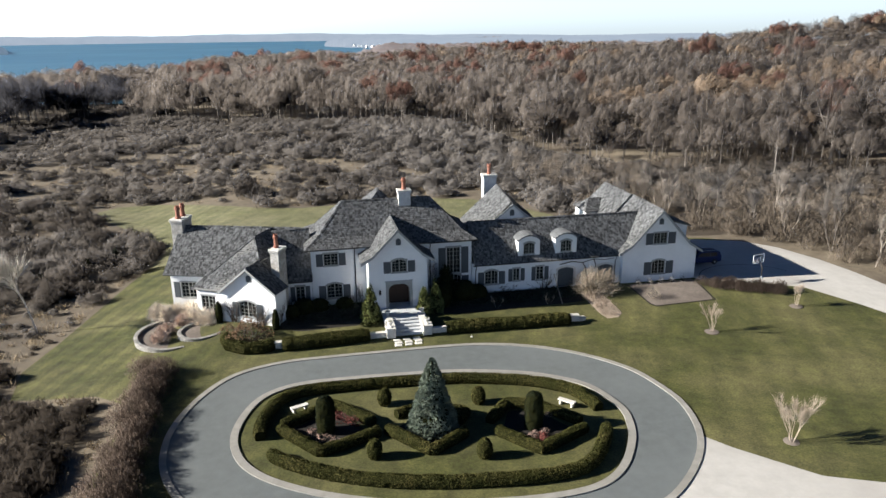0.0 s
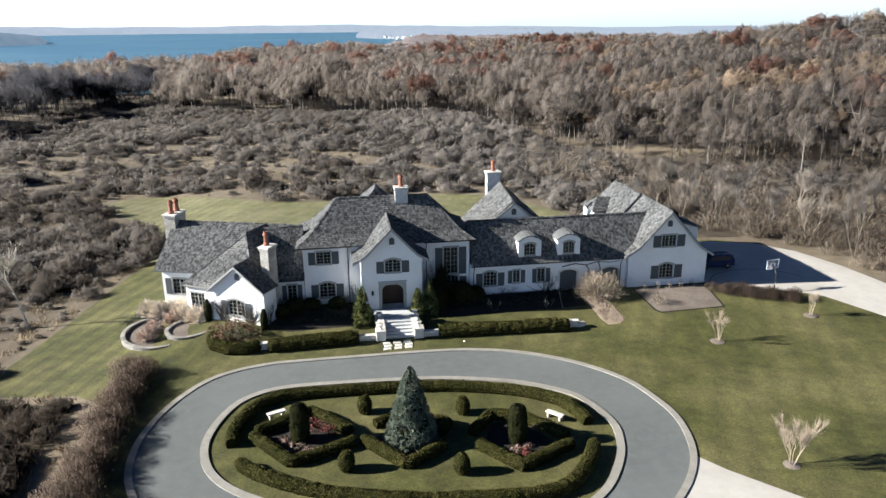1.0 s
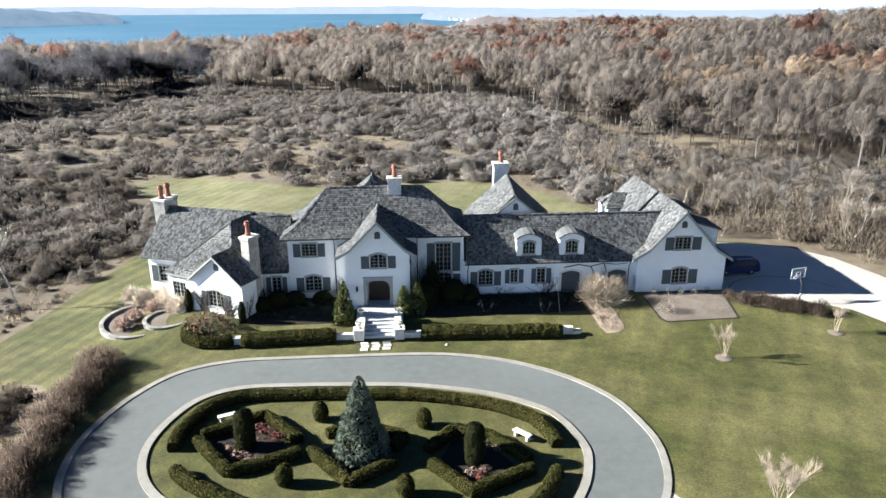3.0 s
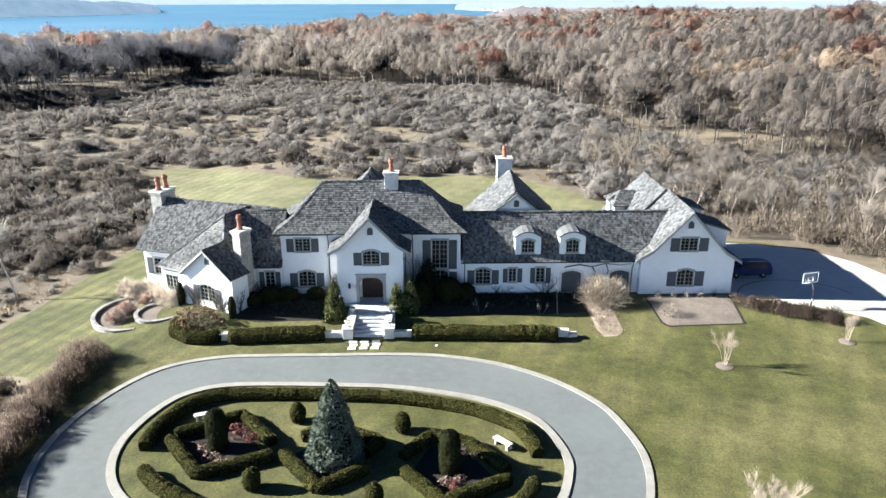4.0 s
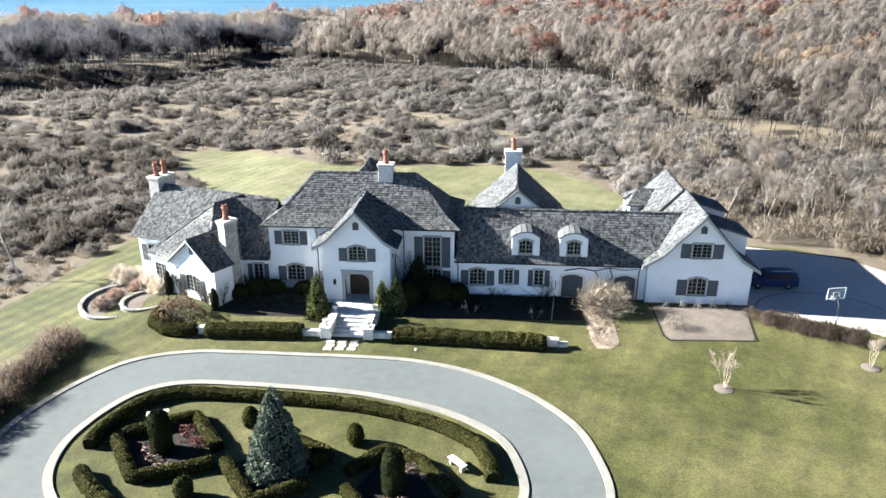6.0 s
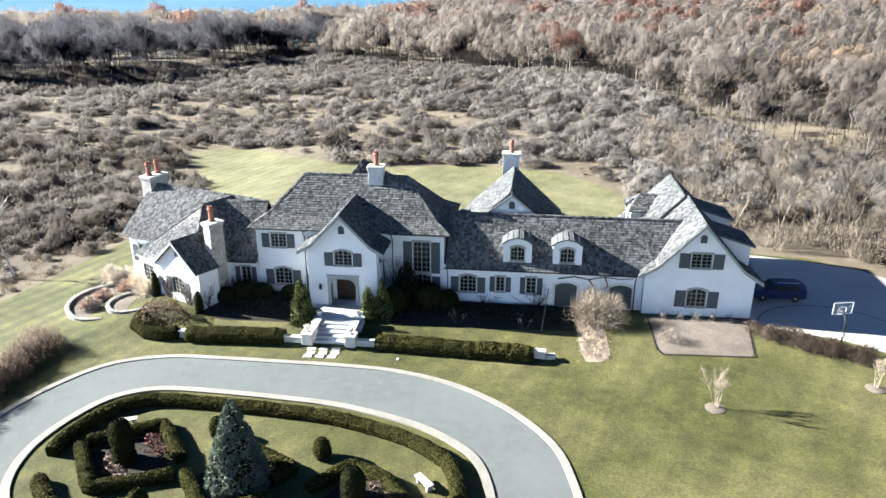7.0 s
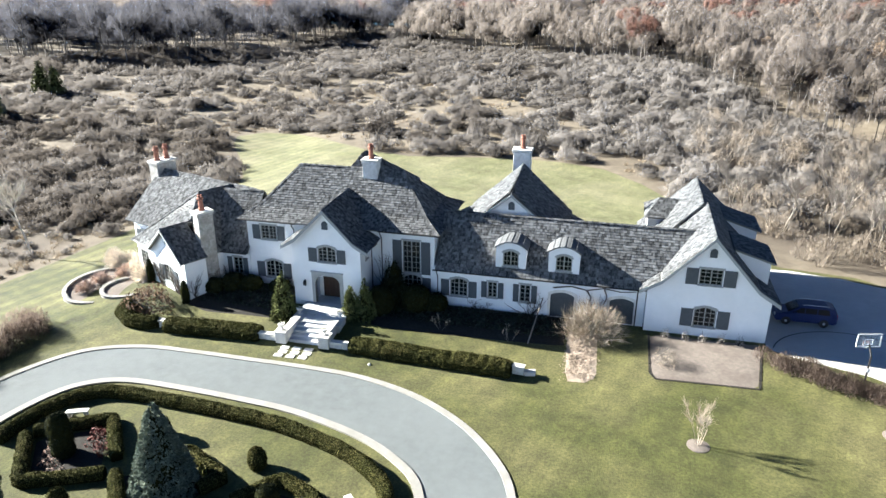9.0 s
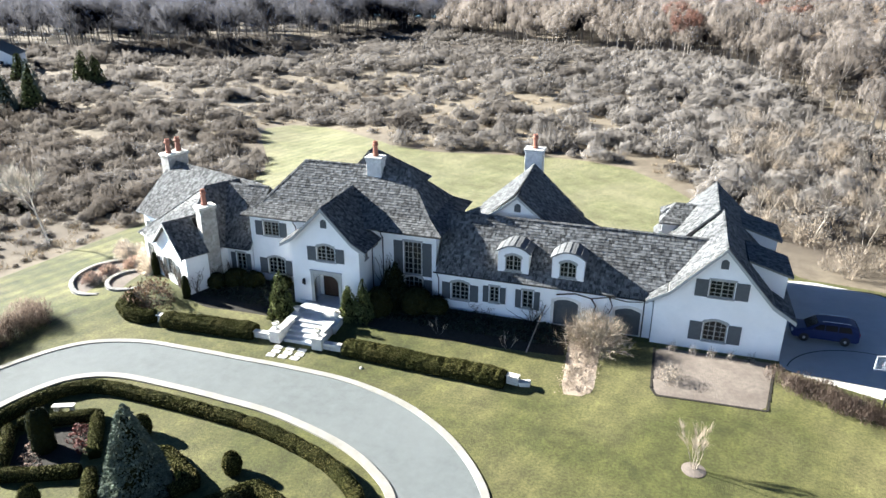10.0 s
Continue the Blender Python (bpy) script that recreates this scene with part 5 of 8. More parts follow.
def mound_shape(rng, r=2.2, h=1.8, count=110, width=0.11, length=0.55, stems=14, inner=True):
    """A leafless thicket of three to five rounded masses."""
    C, Q = [], []
    for k in range(rng.integers(3, 6)):
        s = rng.uniform(0.38, 0.75)
        a, o = rng.uniform(0, 6.28), rng.uniform(0.1, 0.65) * r
        C.append((math.cos(a) * o, math.sin(a) * o, h * s * 0.3))
        Q.append((r * s, r * s, h * s * 0.85))
    T = [spray(rng, C, Q, count, width, length, -0.1), haze(rng, C, Q, -0.1, 6 if count > 100 else 5, count > 100)]
    if not inner:
        T = T[:1]
    n = stems
    t = rng.uniform(0, 6.28, n)
    tip = np.stack([np.cos(t) * r * 0.7, np.sin(t) * r * 0.7, rng.uniform(0.7, 1.15, n) * h], 1) * rng.uniform(0.6, 1.0, (n, 1))
    T.append(shaded(blades(tip * np.array([0.3, 0.3, 0.0]), tip, np.linalg.norm(tip, axis=1) * 1.05, 0.05, rng)))
    return np.concatenate(T)


def tree_shape(rng, h=12.0, spread=3.6, twigs=120, width=0.2, length=1.2, limbs=4, girth=0.009, foot=0.58):
    """A forest tree with a clear trunk, rising limbs and a fan of twigs: (bark triangles, crown triangles)."""
    lean = rng.normal(size=2) * 0.04 * h
    top = np.array([lean[0], lean[1], h * 0.86])
    mid = np.array([lean[0] * 0.4, lean[1] * 0.4, h * rng.uniform(0.34, 0.44)])
    bark = limb((0, 0, -0.4), mid, girth * h, girth * 0.8 * h, 3) + limb(mid, top, girth * 0.8 * h, 0.002 * h, 3)
    C, Q = [(lean[0], lean[1], h * 0.74)], [(spread * 0.5, spread * 0.5, h * 0.25)]
    for k in range(limbs):
        a = 6.283 * (k + rng.uniform(-0.3, 0.3)) / max(limbs, 1)
        o = spread * rng.uniform(0.42, 0.7)
        e = np.array([lean[0] + math.cos(a) * o, lean[1] + math.sin(a) * o, h * rng.uniform(foot, 0.82)])
        bark += limb(mid + (top - mid) * rng.uniform(0, 0.4), e, 0.0055 * h, 0.002 * h, 3)
        C.append(e - np.array([0, 0, 0.03 * h]))
        q = spread * rng.uniform(0.34, 0.5)
        Q.append((q, q, h * rng.uniform(0.13, 0.2)))
    return shaded(np.array(bark)), np.concatenate([spray(rng, C, Q, twigs, width, length, -0.8), haze(rng, C, Q, -0.6, 5, twigs > 100)])


def scatter(shapes, X, Y, scale, rng, sink=0.0, tone=None):
    """All triangles of the shapes set down on the land at X, Y, and each plant's tone for its triangles."""
    out, tones = [], []
    if tone is None:
        tone = np.clip(0.5 + 0.28 * rng.normal(size=len(X)), 0, 1)
    shapes = [shaded(q) for q in shapes]
    pick = rng.integers(0, len(shapes), len(X))
    turn = rng.uniform(0, 6.283, len(X))
    Z = ground_z(X, Y) - sink
    for v, shape in enumerate(shapes):
        i = np.where(pick == v)[0]
        if not len(i) or not len(shape):
            continue
        c, s = np.cos(turn[i]), np.sin(turn[i])
        k = scale[i]
        x, y, z = shape[..., 0], shape[..., 1], shape[..., 2]
        xs = (x[None] * c[:, None, None] - y[None] * s[:, None, None]) * k[:, None, None] + X[i][:, None, None]
        ys = (x[None] * s[:, None, None] + y[None] * c[:, None, None]) * k[:, None, None] + Y[i][:, None, None]
        zs = z[None] * k[:, None, None] + Z[i][:, None, None]
        u, v, w = shape[None, ..., 3], shape[None, ..., 4], shape[None, ..., 5] + 0 * k[:, None, None]
        us, vs = u * c[:, None, None] - v * s[:, None, None], u * s[:, None, None] + v * c[:, None, None]
        out.append(np.stack([xs, ys, zs, us, vs, w], -1).astype(np.float32).reshape(-1, 3, 6))
        tones.append(np.repeat(tone[i], len(shape)))
    return np.concatenate(out), np.concatenate(tones)


def stuff(name, sets, label, category):
    """One joined mesh of many plants. sets: (triangles and tones, material)."""
    return tagged(tri_mesh(name, [(vt[0], m, vt[1]) for vt, m in sets]), label, category, kind="stuff")


def spread_points(n, x0, x1, y0, y1, rng, keep):
    X, Y = rng.uniform(x0, x1, n), rng.uniform(y0, y1, n)
    k = keep(X, Y)
    return X[k], Y[k]


def patchy(X, Y, s=0.02, seed=0.0):
    return 0.5 + 0.5 * np.sin(X * s * 3.1 + seed + 1.7 * np.sin(Y * s * 2.3 + seed)) * np.sin(Y * s * 3.7 - seed + 1.3 * np.sin(X * s * 1.9))


# ---- brush and woods ----
R = np.random.default_rng(5)


def wood_edge(x):
    return np.interp(x, [-700, -260, -171, -135, -122, -117, -114, -112, -95, -80, -52, -8, 22, 45, 58, 63, 66, 70, 77, 86, 95, 107, 130], [195, 215, 228, 224, 240, 275, 330, 375, 398, 372, 350, 317, 278, 256, 238, 205, 182, 166, 155, 144, 138, 128, 110])


def open_field(X, Y):
    return (lawn_d(X, Y) < -1.2) & (Y < wood_edge(X) + 12) & ~((X > 44) & (Y < 104 + 0.2 * (X - 44))) & ~((X > -20) & (Y < 66))


bushes = [mound_shape(R, R.uniform(1.7, 2.7), R.uniform(1.8, 3.0), 140, 0.4, 0.7, 12) for _ in range(14)]
far_bushes = [mound_shape(R, R.uniform(1.9, 2.9), R.uniform(1.8, 2.9), 60, 0.6, 0.9, 5) for _ in range(12)]


def field_tone(X, Y):
    return np.clip(0.25 + 0.5 * patchy(X, Y, 0.05, 2.5) * (0.5 + 0.5 * patchy(X, Y, 0.013, 0.4)) + 0.13 * R.normal(size=len(X)), 0, 1)


X, Y = spread_points(9900, -170, 125, 95, 410, R, open_field)
p = 0.6 * patchy(X, Y, 0.055, 1.0) + 0.4 * patchy(X, Y, 0.12, 5.0)
left = S(-X, -10, 40) * S(175 - Y, 0, 50)                 # closed thicket on the low side, near the house
right = S(X, 5, 40) * S(300 - Y, 0, 60)                   # and before the woods on the other
k = R.uniform(size=len(X)) < np.clip(0.10 + 0.95 * S(p, 0.3, 0.68) + 0.9 * left + 0.75 * right, 0, 1)
X, Y, p, left, right = X[k], Y[k], p[k], left[k], right[k]
sc = R.uniform(0.45, 1.3, len(X)) * (0.65 + 0.8 * np.maximum(p, 0.6 * left)) * (1 + 0.35 * right)
near = (Y < 185) & (X > -95)
glade = S(8 - np.hypot((X + 32) / 1.3, (Y - 80) / 1.3), 0, 3)   # open leaf litter round the pale tree
sc = sc * (1 - 0.62 * glade)
tone = np.clip(field_tone(X, Y) - 0.38 * left + 0.42 * right + 0.3 * glade, 0, 1)
tw_near, tw_far = scatter(bushes, X[near], Y[near], sc[near], R, 0.0, tone[near]), scatter(far_bushes, X[~near], Y[~near], sc[~near] * 1.1, R, 0.0, tone[~near])
shade = R.uniform(size=len(X)) < 0.022            # a few dark, close shrubs
tw_dark = scatter(bushes, X[shade], Y[shade], sc[shade] * 1.1, R, 0.0, np.zeros(shade.sum()))
stuff("brush", [(tw_near, TWIG), (tw_far, TWIG), (tw_dark, DARKSHRUB)], "leafless grey-brown brush over the rough field", "shrubs")
X, Y = spread_points(2000, -120, -15, 24, 112, R, lambda X, Y: (lawn_d(X, Y) < -1.0) & ~((X > -18.5) & (Y < 66)))
k = R.uniform(size=len(X)) < 0.6 + 0.4 * S(patchy(X, Y, 0.07, 2.0), 0.2, 0.6)
X, Y = X[k], Y[k]
X2, Y2 = spread_points(330, -52, -17, 22, 66, R, lambda X, Y: (lawn_d(X, Y) < -1.5) & (X < -19.0))
X, Y = np.concatenate([X, X2]), np.concatenate([Y, Y2])
near_bushes = [mound_shape(R, R.uniform(1.7, 2.6), R.uniform(1.7, 2.6), 220, 0.3, 0.6, 34) for _ in range(8)]
close_by = (Y < 78) & (X > -62)
glade = S(8 - np.hypot((X + 32) / 1.3, (Y - 80) / 1.3), 0, 3)
sc, tone = R.uniform(0.45, 1.25, len(X)) * (1 - 0.62 * glade), np.clip(field_tone(X, Y) - 0.6 + 0.28 * S(Y, 62, 78) + 0.3 * glade, 0, 1)
stuff("brush", [(scatter(near_bushes, X[close_by], Y[close_by], sc[close_by], R, 0.0, tone[close_by]), FINETWIG), (scatter(bushes, X[~close_by], Y[~close_by], sc[~close_by], R, 0.0, tone[~close_by]), TWIG)], "tangled dark bare brush beside the lawn", "shrubs")

X, Y = spread_points(3600, -260, 150, 110, 380, R, lambda X, Y: (Y > wood_edge(X) - 6) & (Y < wood_edge(X) + 22) & ~((X > 44) & (Y < 92)))
stuff("brush", [(scatter(far_bushes, X, Y, R.uniform(0.6, 1.6, len(X)), R, 0.0, field_tone(X, Y)), TWIG)], "bare undergrowth along the edge of the woods", "shrubs")
EDGE = np.array([(-171, 228), (-135, 224), (-122, 240), (-117, 275), (-114, 330), (-112, 375), (-95, 398), (-80, 372), (-52, 350), (-8, 317), (22, 278), (45, 256), (58, 238), (64, 200), (68, 178), (72, 164), (79, 155), (88, 146), (97, 140), (109, 131)], float)
t = R.uniform(0, len(EDGE) - 1, 900)
X, Y = np.interp(t, range(len(EDGE)), EDGE[:, 0]) + R.normal(size=900) * 5, np.interp(t, range(len(EDGE)), EDGE[:, 1]) - 5 + R.normal(size=900) * 6
stuff("brush", [(scatter(far_bushes, X, Y, R.uniform(0.7, 1.5, len(X)) * (1 + 0.3 * S(-X, 60, 110)), R, 0.0, np.clip(field_tone(X, Y) + 0.1 - 0.2 * S(-X, 80, 120), 0, 1)), TWIG)], "close bare undergrowth at the foot of the trees", "shrubs")
X, Y = spread_points(2600, -190, -70, 205, 440, R, lambda X, Y: (Y > wood_edge(X)) & (Y < wood_edge(X) + 60) & (X - np.interp(Y, [228, 240, 275, 330, 375, 400], [-135, -122, -117, -114, -112, -95]) > -30))
X, Y = X[:700], Y[:700]
stuff("brush", [(scatter(far_bushes, X, Y, R.uniform(1.3, 2.6, len(X)), R, 0.0, np.clip(0.3 + 0.2 * R.normal(size=len(X)), 0, 1)), TWIG)], "dark undergrowth inside the woods", "shrubs")
tall = [mound_shape(R, R.uniform(1.8, 2.6), R.uniform(3.2, 5.6), 270, 0.15, 0.8, 34, False) for _ in range(8)]
X, Y = spread_points(480, 46, 125, 84, 165, R, lambda X, Y: (lawn_d(np.clip(X, -60, 90), np.clip(Y, 10, 160)) < -1.5) & (Y > 94 - 0.25 * (X - 50)))
X2, Y2 = spread_points(480, 58, 104, 38, 96, R, lambda X, Y: X > np.interp(Y, [38, 52, 66, 73, 79, 84, 87, 91, 96], [84, 77, 71, 68.5, 67.5, 66.5, 64.5, 61.5, 58.5]))
X, Y = np.concatenate([X, X2]), np.concatenate([Y, Y2])
stuff("brush", [(scatter(tall, X, Y, R.uniform(0.6, 1.25, len(X)), R, 0.0, np.clip(0.6 + 0.2 * R.normal(size=len(X)), 0, 1)), NEARTWIG)], "tall tan-grey thicket behind the garage court", "shrubs")

# dry grass in tufts between the bushes
tuft = [blades(np.stack([R.normal(size=26) * 0.35, R.normal(size=26) * 0.35, np.zeros(26)], 1), np.stack([R.normal(size=26) * 0.5, R.normal(size=26) * 0.5, np.ones(26)], 1), R.uniform(0.35, 0.8, 26), 0.05, R) for _ in range(4)]
DRYGRASS = mat("straw_grass", (0.30, 0.23, 0.14), (0.43, 0.35, 0.23), 0.3, 0.9, c3=(0.20, 0.14, 0.085), scale2=0.06, amount2=0.7, island=0.3)
X, Y = spread_points(2600, -130, 75, 92, 215, R, open_field)
X2, Y2 = spread_points(1600, -90, -15, 28, 112, R, lambda X, Y: (lawn_d(X, Y) < -0.4) & ~((X > -16.5) & (Y < 66)))
X, Y = np.concatenate([X, X2]), np.concatenate([Y, Y2])
stuff("dry_grass", [(scatter(tuft, X, Y, R.uniform(0.6, 1.3, len(X)), R), DRYGRASS)], "dry straw-coloured grass tufts in the rough field", "grass")

trees = [tree_shape(R, R.uniform(11, 16), R.uniform(4.2, 6.0), 175, 0.7, 1.5, 5, 0.0085, 0.42) for _ in range(14)]
edge_trees = [tree_shape(R, R.uniform(10, 14), R.uniform(3.0, 4.6), 230, 0.42, 1.1, 5, 0.011) for _ in range(8)]
oaks = [tree_shape(R, R.uniform(11, 15), R.uniform(4.4, 5.8), 230, 0.65, 0.8, 5, 0.009) for _ in range(8)]
far_trees = [tree_shape(R, R.uniform(10, 14), R.uniform(5.5, 7.5), 44, 1.7, 2.2, 4, foot=0.42) for _ in range(12)]
far_oaks = [tree_shape(R, R.uniform(11, 14), R.uniform(5.5, 7.5), 80, 1.3, 1.4, 4) for _ in range(6)]


def in_view(X, Y):
    a = np.degrees(np.arctan2(X - 10, Y + 2))
    return (a > -62) & (a < 50)


def woods(X, Y):
    return (Y > wood_edge(X)) & (Y < shore(X) - 25) & in_view(X, Y) & ~((X < -140) & (Y < 205)) & (Y > 84 - 0.1 * X)


def plant(X, Y, kinds, leaf_kinds, leafy, tan, name, label, twig=None, bark=True, edge=0.78):
    i = np.arange(len(X))
    sc = R.uniform(0.7, 1.25, len(X)) * (edge + (1 - edge) * S(Y - wood_edge(X), 0, 45)) * (1.15 + 0.2 * S(-X, -60, 0))
    tone = np.clip(0.25 + 0.5 * patchy(X, Y, 0.02, 7.0) + 0.1 * R.normal(size=len(X)), 0, 1)
    sets = []
    for sel, shapes, leafmat in ((~leafy & ~tan, kinds, twig or WOODTWIG), (leafy, leaf_kinds, RUSSET), (tan & ~leafy, leaf_kinds, TAN)):
        b = i[sel]
        k = sc[b] * (1.2 if leafmat is RUSSET else 1.0)
        if len(b):
            state = R.bit_generator.state
            for layer, material in ((0, BARK), (1, leafmat)) if bark else ((1, leafmat),):
                R.bit_generator.state = state
                sets.append((scatter([t[layer] for t in shapes], X[b], Y[b], k, R, 0.0, tone[b]), material))
    return stuff(name, sets, label, "woods")


def clumps(X, Y, spots):
    """True where a tree stands in one of the groves (x, y, radius)."""
    hitx = np.zeros(len(X), bool)
    for x, y, r in spots:
        hitx |= np.hypot(X - x, (Y - y) * 0.8) < r * (0.75 + 0.25 * np.sin(5 * np.arctan2(Y - y, X - x) + x))
    return hitx


OAKS = [(45, 262, 8), (51, 270, 7), (57, 246, 4), (39, 405, 9), (19, 383, 6), (-16, 440, 8), (-62, 445, 12), (139, 389, 13), (134, 330, 11), (114, 545, 17), (137, 520, 14), (245, 660, 22), (256, 770, 30), (108, 150, 5), (146, 172, 8), (330, 560, 26), (250, 330, 12), (420, 640, 30), (120, 760, 26)]
X, Y = spread_points(5200, -330, 260, 70, 450, R, lambda X, Y: woods(X, Y) & (np.hypot(X, Y) < 450) & (lawn_d(np.clip(X, -60, 90), np.clip(Y, 10, 160)) < -3))
leafy = (R.uniform(size=len(X)) < 0.012) | (clumps(X, Y, OAKS) & (R.uniform(size=len(X)) < 0.8))
tan = (R.uniform(size=len(X)) < 0.9 * S(X, 98, 108) * S(Y, 190, 204) * (1 - S(Y, 234, 252)) * (1 - S(X, 200, 230))) | (R.uniform(size=len(X)) < np.where(X > 60, 0.06, 0.0))
# the left part of the woods, which takes the shade-coloured twigs
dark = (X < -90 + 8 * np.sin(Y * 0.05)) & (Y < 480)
rim = ~dark & (Y < wood_edge(X) + 20)
plant(X[~dark & ~rim], Y[~dark & ~rim], trees, oaks, leafy[~dark & ~rim], tan[~dark & ~rim], "woods", "bare grey-brown autumn woods with russet oaks")
plant(X[rim], Y[rim], edge_trees, oaks, leafy[rim], tan[rim] & False, "woods", "open bare trees along the edge of the field")
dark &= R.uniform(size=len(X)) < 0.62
plant(X[dark], Y[dark], trees, oaks, leafy[dark] & False, tan[dark] & False, "woods", "dense woods at the field's edge, crowns coloured as in shade", SHADETWIG, True, 0.95)
X, Y = spread_points(7000, -700, 640, 380, 1000, R, lambda X, Y: woods(X, Y) & (np.hypot(X, Y) >= 450) & (np.hypot(X, Y) < 950))
leafy = (R.uniform(size=len(X)) < np.where(patchy(X, Y, 0.02, 1.0) > 0.8, 0.15, 0.01)) | (clumps(X, Y, OAKS) & (R.uniform(size=len(X)) < 0.85))
tan = (X > 150) & (R.uniform(size=len(X)) < 0.12)
plant(X, Y, far_trees, far_oaks, leafy, tan, "woods", "distant autumn woods in grey, brown and russet", None, False)


# far canopy, too distant for single trees
def canopy_z(X, Y):
    g = ground_z(X, Y)
    bump = 4.0 * np.sin(X * 0.051 + 2 * np.sin(Y * 0.021)) * np.sin(Y * 0.033 + 1.1 * np.sin(X * 0.031)) + 2.5 * np.sin(X * 0.13 + Y * 0.07) + 1.6 * np.sin(X * 0.31 - Y * 0.11)
    keep = S(shore(X) - 25 - Y, 0, 40) * S(np.hypot(X, Y), 800, 900)
    return np.where(keep > 0.02, g + keep * (9 + bump), g - 3)


FAR_WOODS = mat("far_wood_canopy", (0.085, 0.08, 0.085), (0.20, 0.18, 0.18), 0.11, 1.0, c3=(0.17, 0.11, 0.09), scale2=0.01, amount2=0.5)
xs, ys = np.arange(-900, 3000, 16.0), np.concatenate([np.arange(500, 1500, 14.0), np.arange(1500, 4500, 40.0)])
tagged(sheet("backdrop", xs, ys, canopy_z, FAR_WOODS, lambda X, Y: (Y < shore(X) - 10) & (np.hypot(X, Y) > 790)), "far wooded country to the horizon", "woods", kind="structure")


def far_shore(name, pts, height, depth, material, label):
    """A low wooded ridge along a line of (x, y)."""
    P = np.array(pts, float)
    n = 160
    t = np.linspace(0, len(P) - 1, n)
    x, y = np.interp(t, range(len(P)), P[:, 0]), np.interp(t, range(len(P)), P[:, 1])
    V, F = [], []
    for i in range(n):
        e = math.sin(math.pi * i / (n - 1)) ** 0.35
        h = height * e * (0.86 + 0.08 * math.sin(i * 0.13) + 0.04 * math.sin(i * 0.41) + 0.02 * math.sin(i * 1.3))
        k = 1 + depth / math.hypot(x[i], y[i])
        V += [(x[i], y[i], -12.5), (x[i] * (1 + 0.25 * (k - 1)), y[i] * (1 + 0.25 * (k - 1)), -12 + h * 0.7), (x[i] * k, y[i] * k, -12 + h), (x[i] * (2 * k - 1), y[i] * (2 * k - 1), -13)]
        if i:
            a = 4 * (i - 1)
            F += [(a + j, a + 4 + j, a + 5 + j, a + 1 + j) for j in range(3)]
    return tagged(raw(name, V, F, material, smooth=True), label, "hills", kind="structure")


# these ridges glow in their haze colour instead of being lit
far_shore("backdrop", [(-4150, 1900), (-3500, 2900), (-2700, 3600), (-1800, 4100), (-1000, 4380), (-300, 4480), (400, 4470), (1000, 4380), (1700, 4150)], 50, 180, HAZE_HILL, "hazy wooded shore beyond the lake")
far_shore("backdrop", [(-3000, 700), (-1900, 1000), (-1250, 1330), (-940, 1560), (-800, 1760), (-690, 2010)], 52, 240, HAZE_HEADLAND, "dark wooded headland in the lake")
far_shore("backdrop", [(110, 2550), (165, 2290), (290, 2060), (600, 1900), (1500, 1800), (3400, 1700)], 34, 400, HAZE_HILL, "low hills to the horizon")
WHITEWASH = mat("white_boards", (0.7, 0.7, 0.68), (0.8, 0.8, 0.78), 0.2, 0.8)
for k in range(9):                               # lakeside town
    bm = bmesh.new()
    w = R.uniform(5, 11)
    poly_prism(bm, [(-w / 2, 0), (w / 2, 0), (w / 2, 4), (0, 6.5), (-w / 2, 4)], 0, 8)
    b = link("lakeside_house", bm, WHITEWASH)
    b.matrix_world = pose(178 + k * 13 + R.uniform(-4, 4), 2215 - k * 19 + R.uniform(-8, 8), -11 + R.uniform(0, 5), 0, 0, R.uniform(-30, 30))
    tagged(b, "small white house by the far lake shore", "house", "lakeside houses")


# ---- clipped hedges and topiary ----


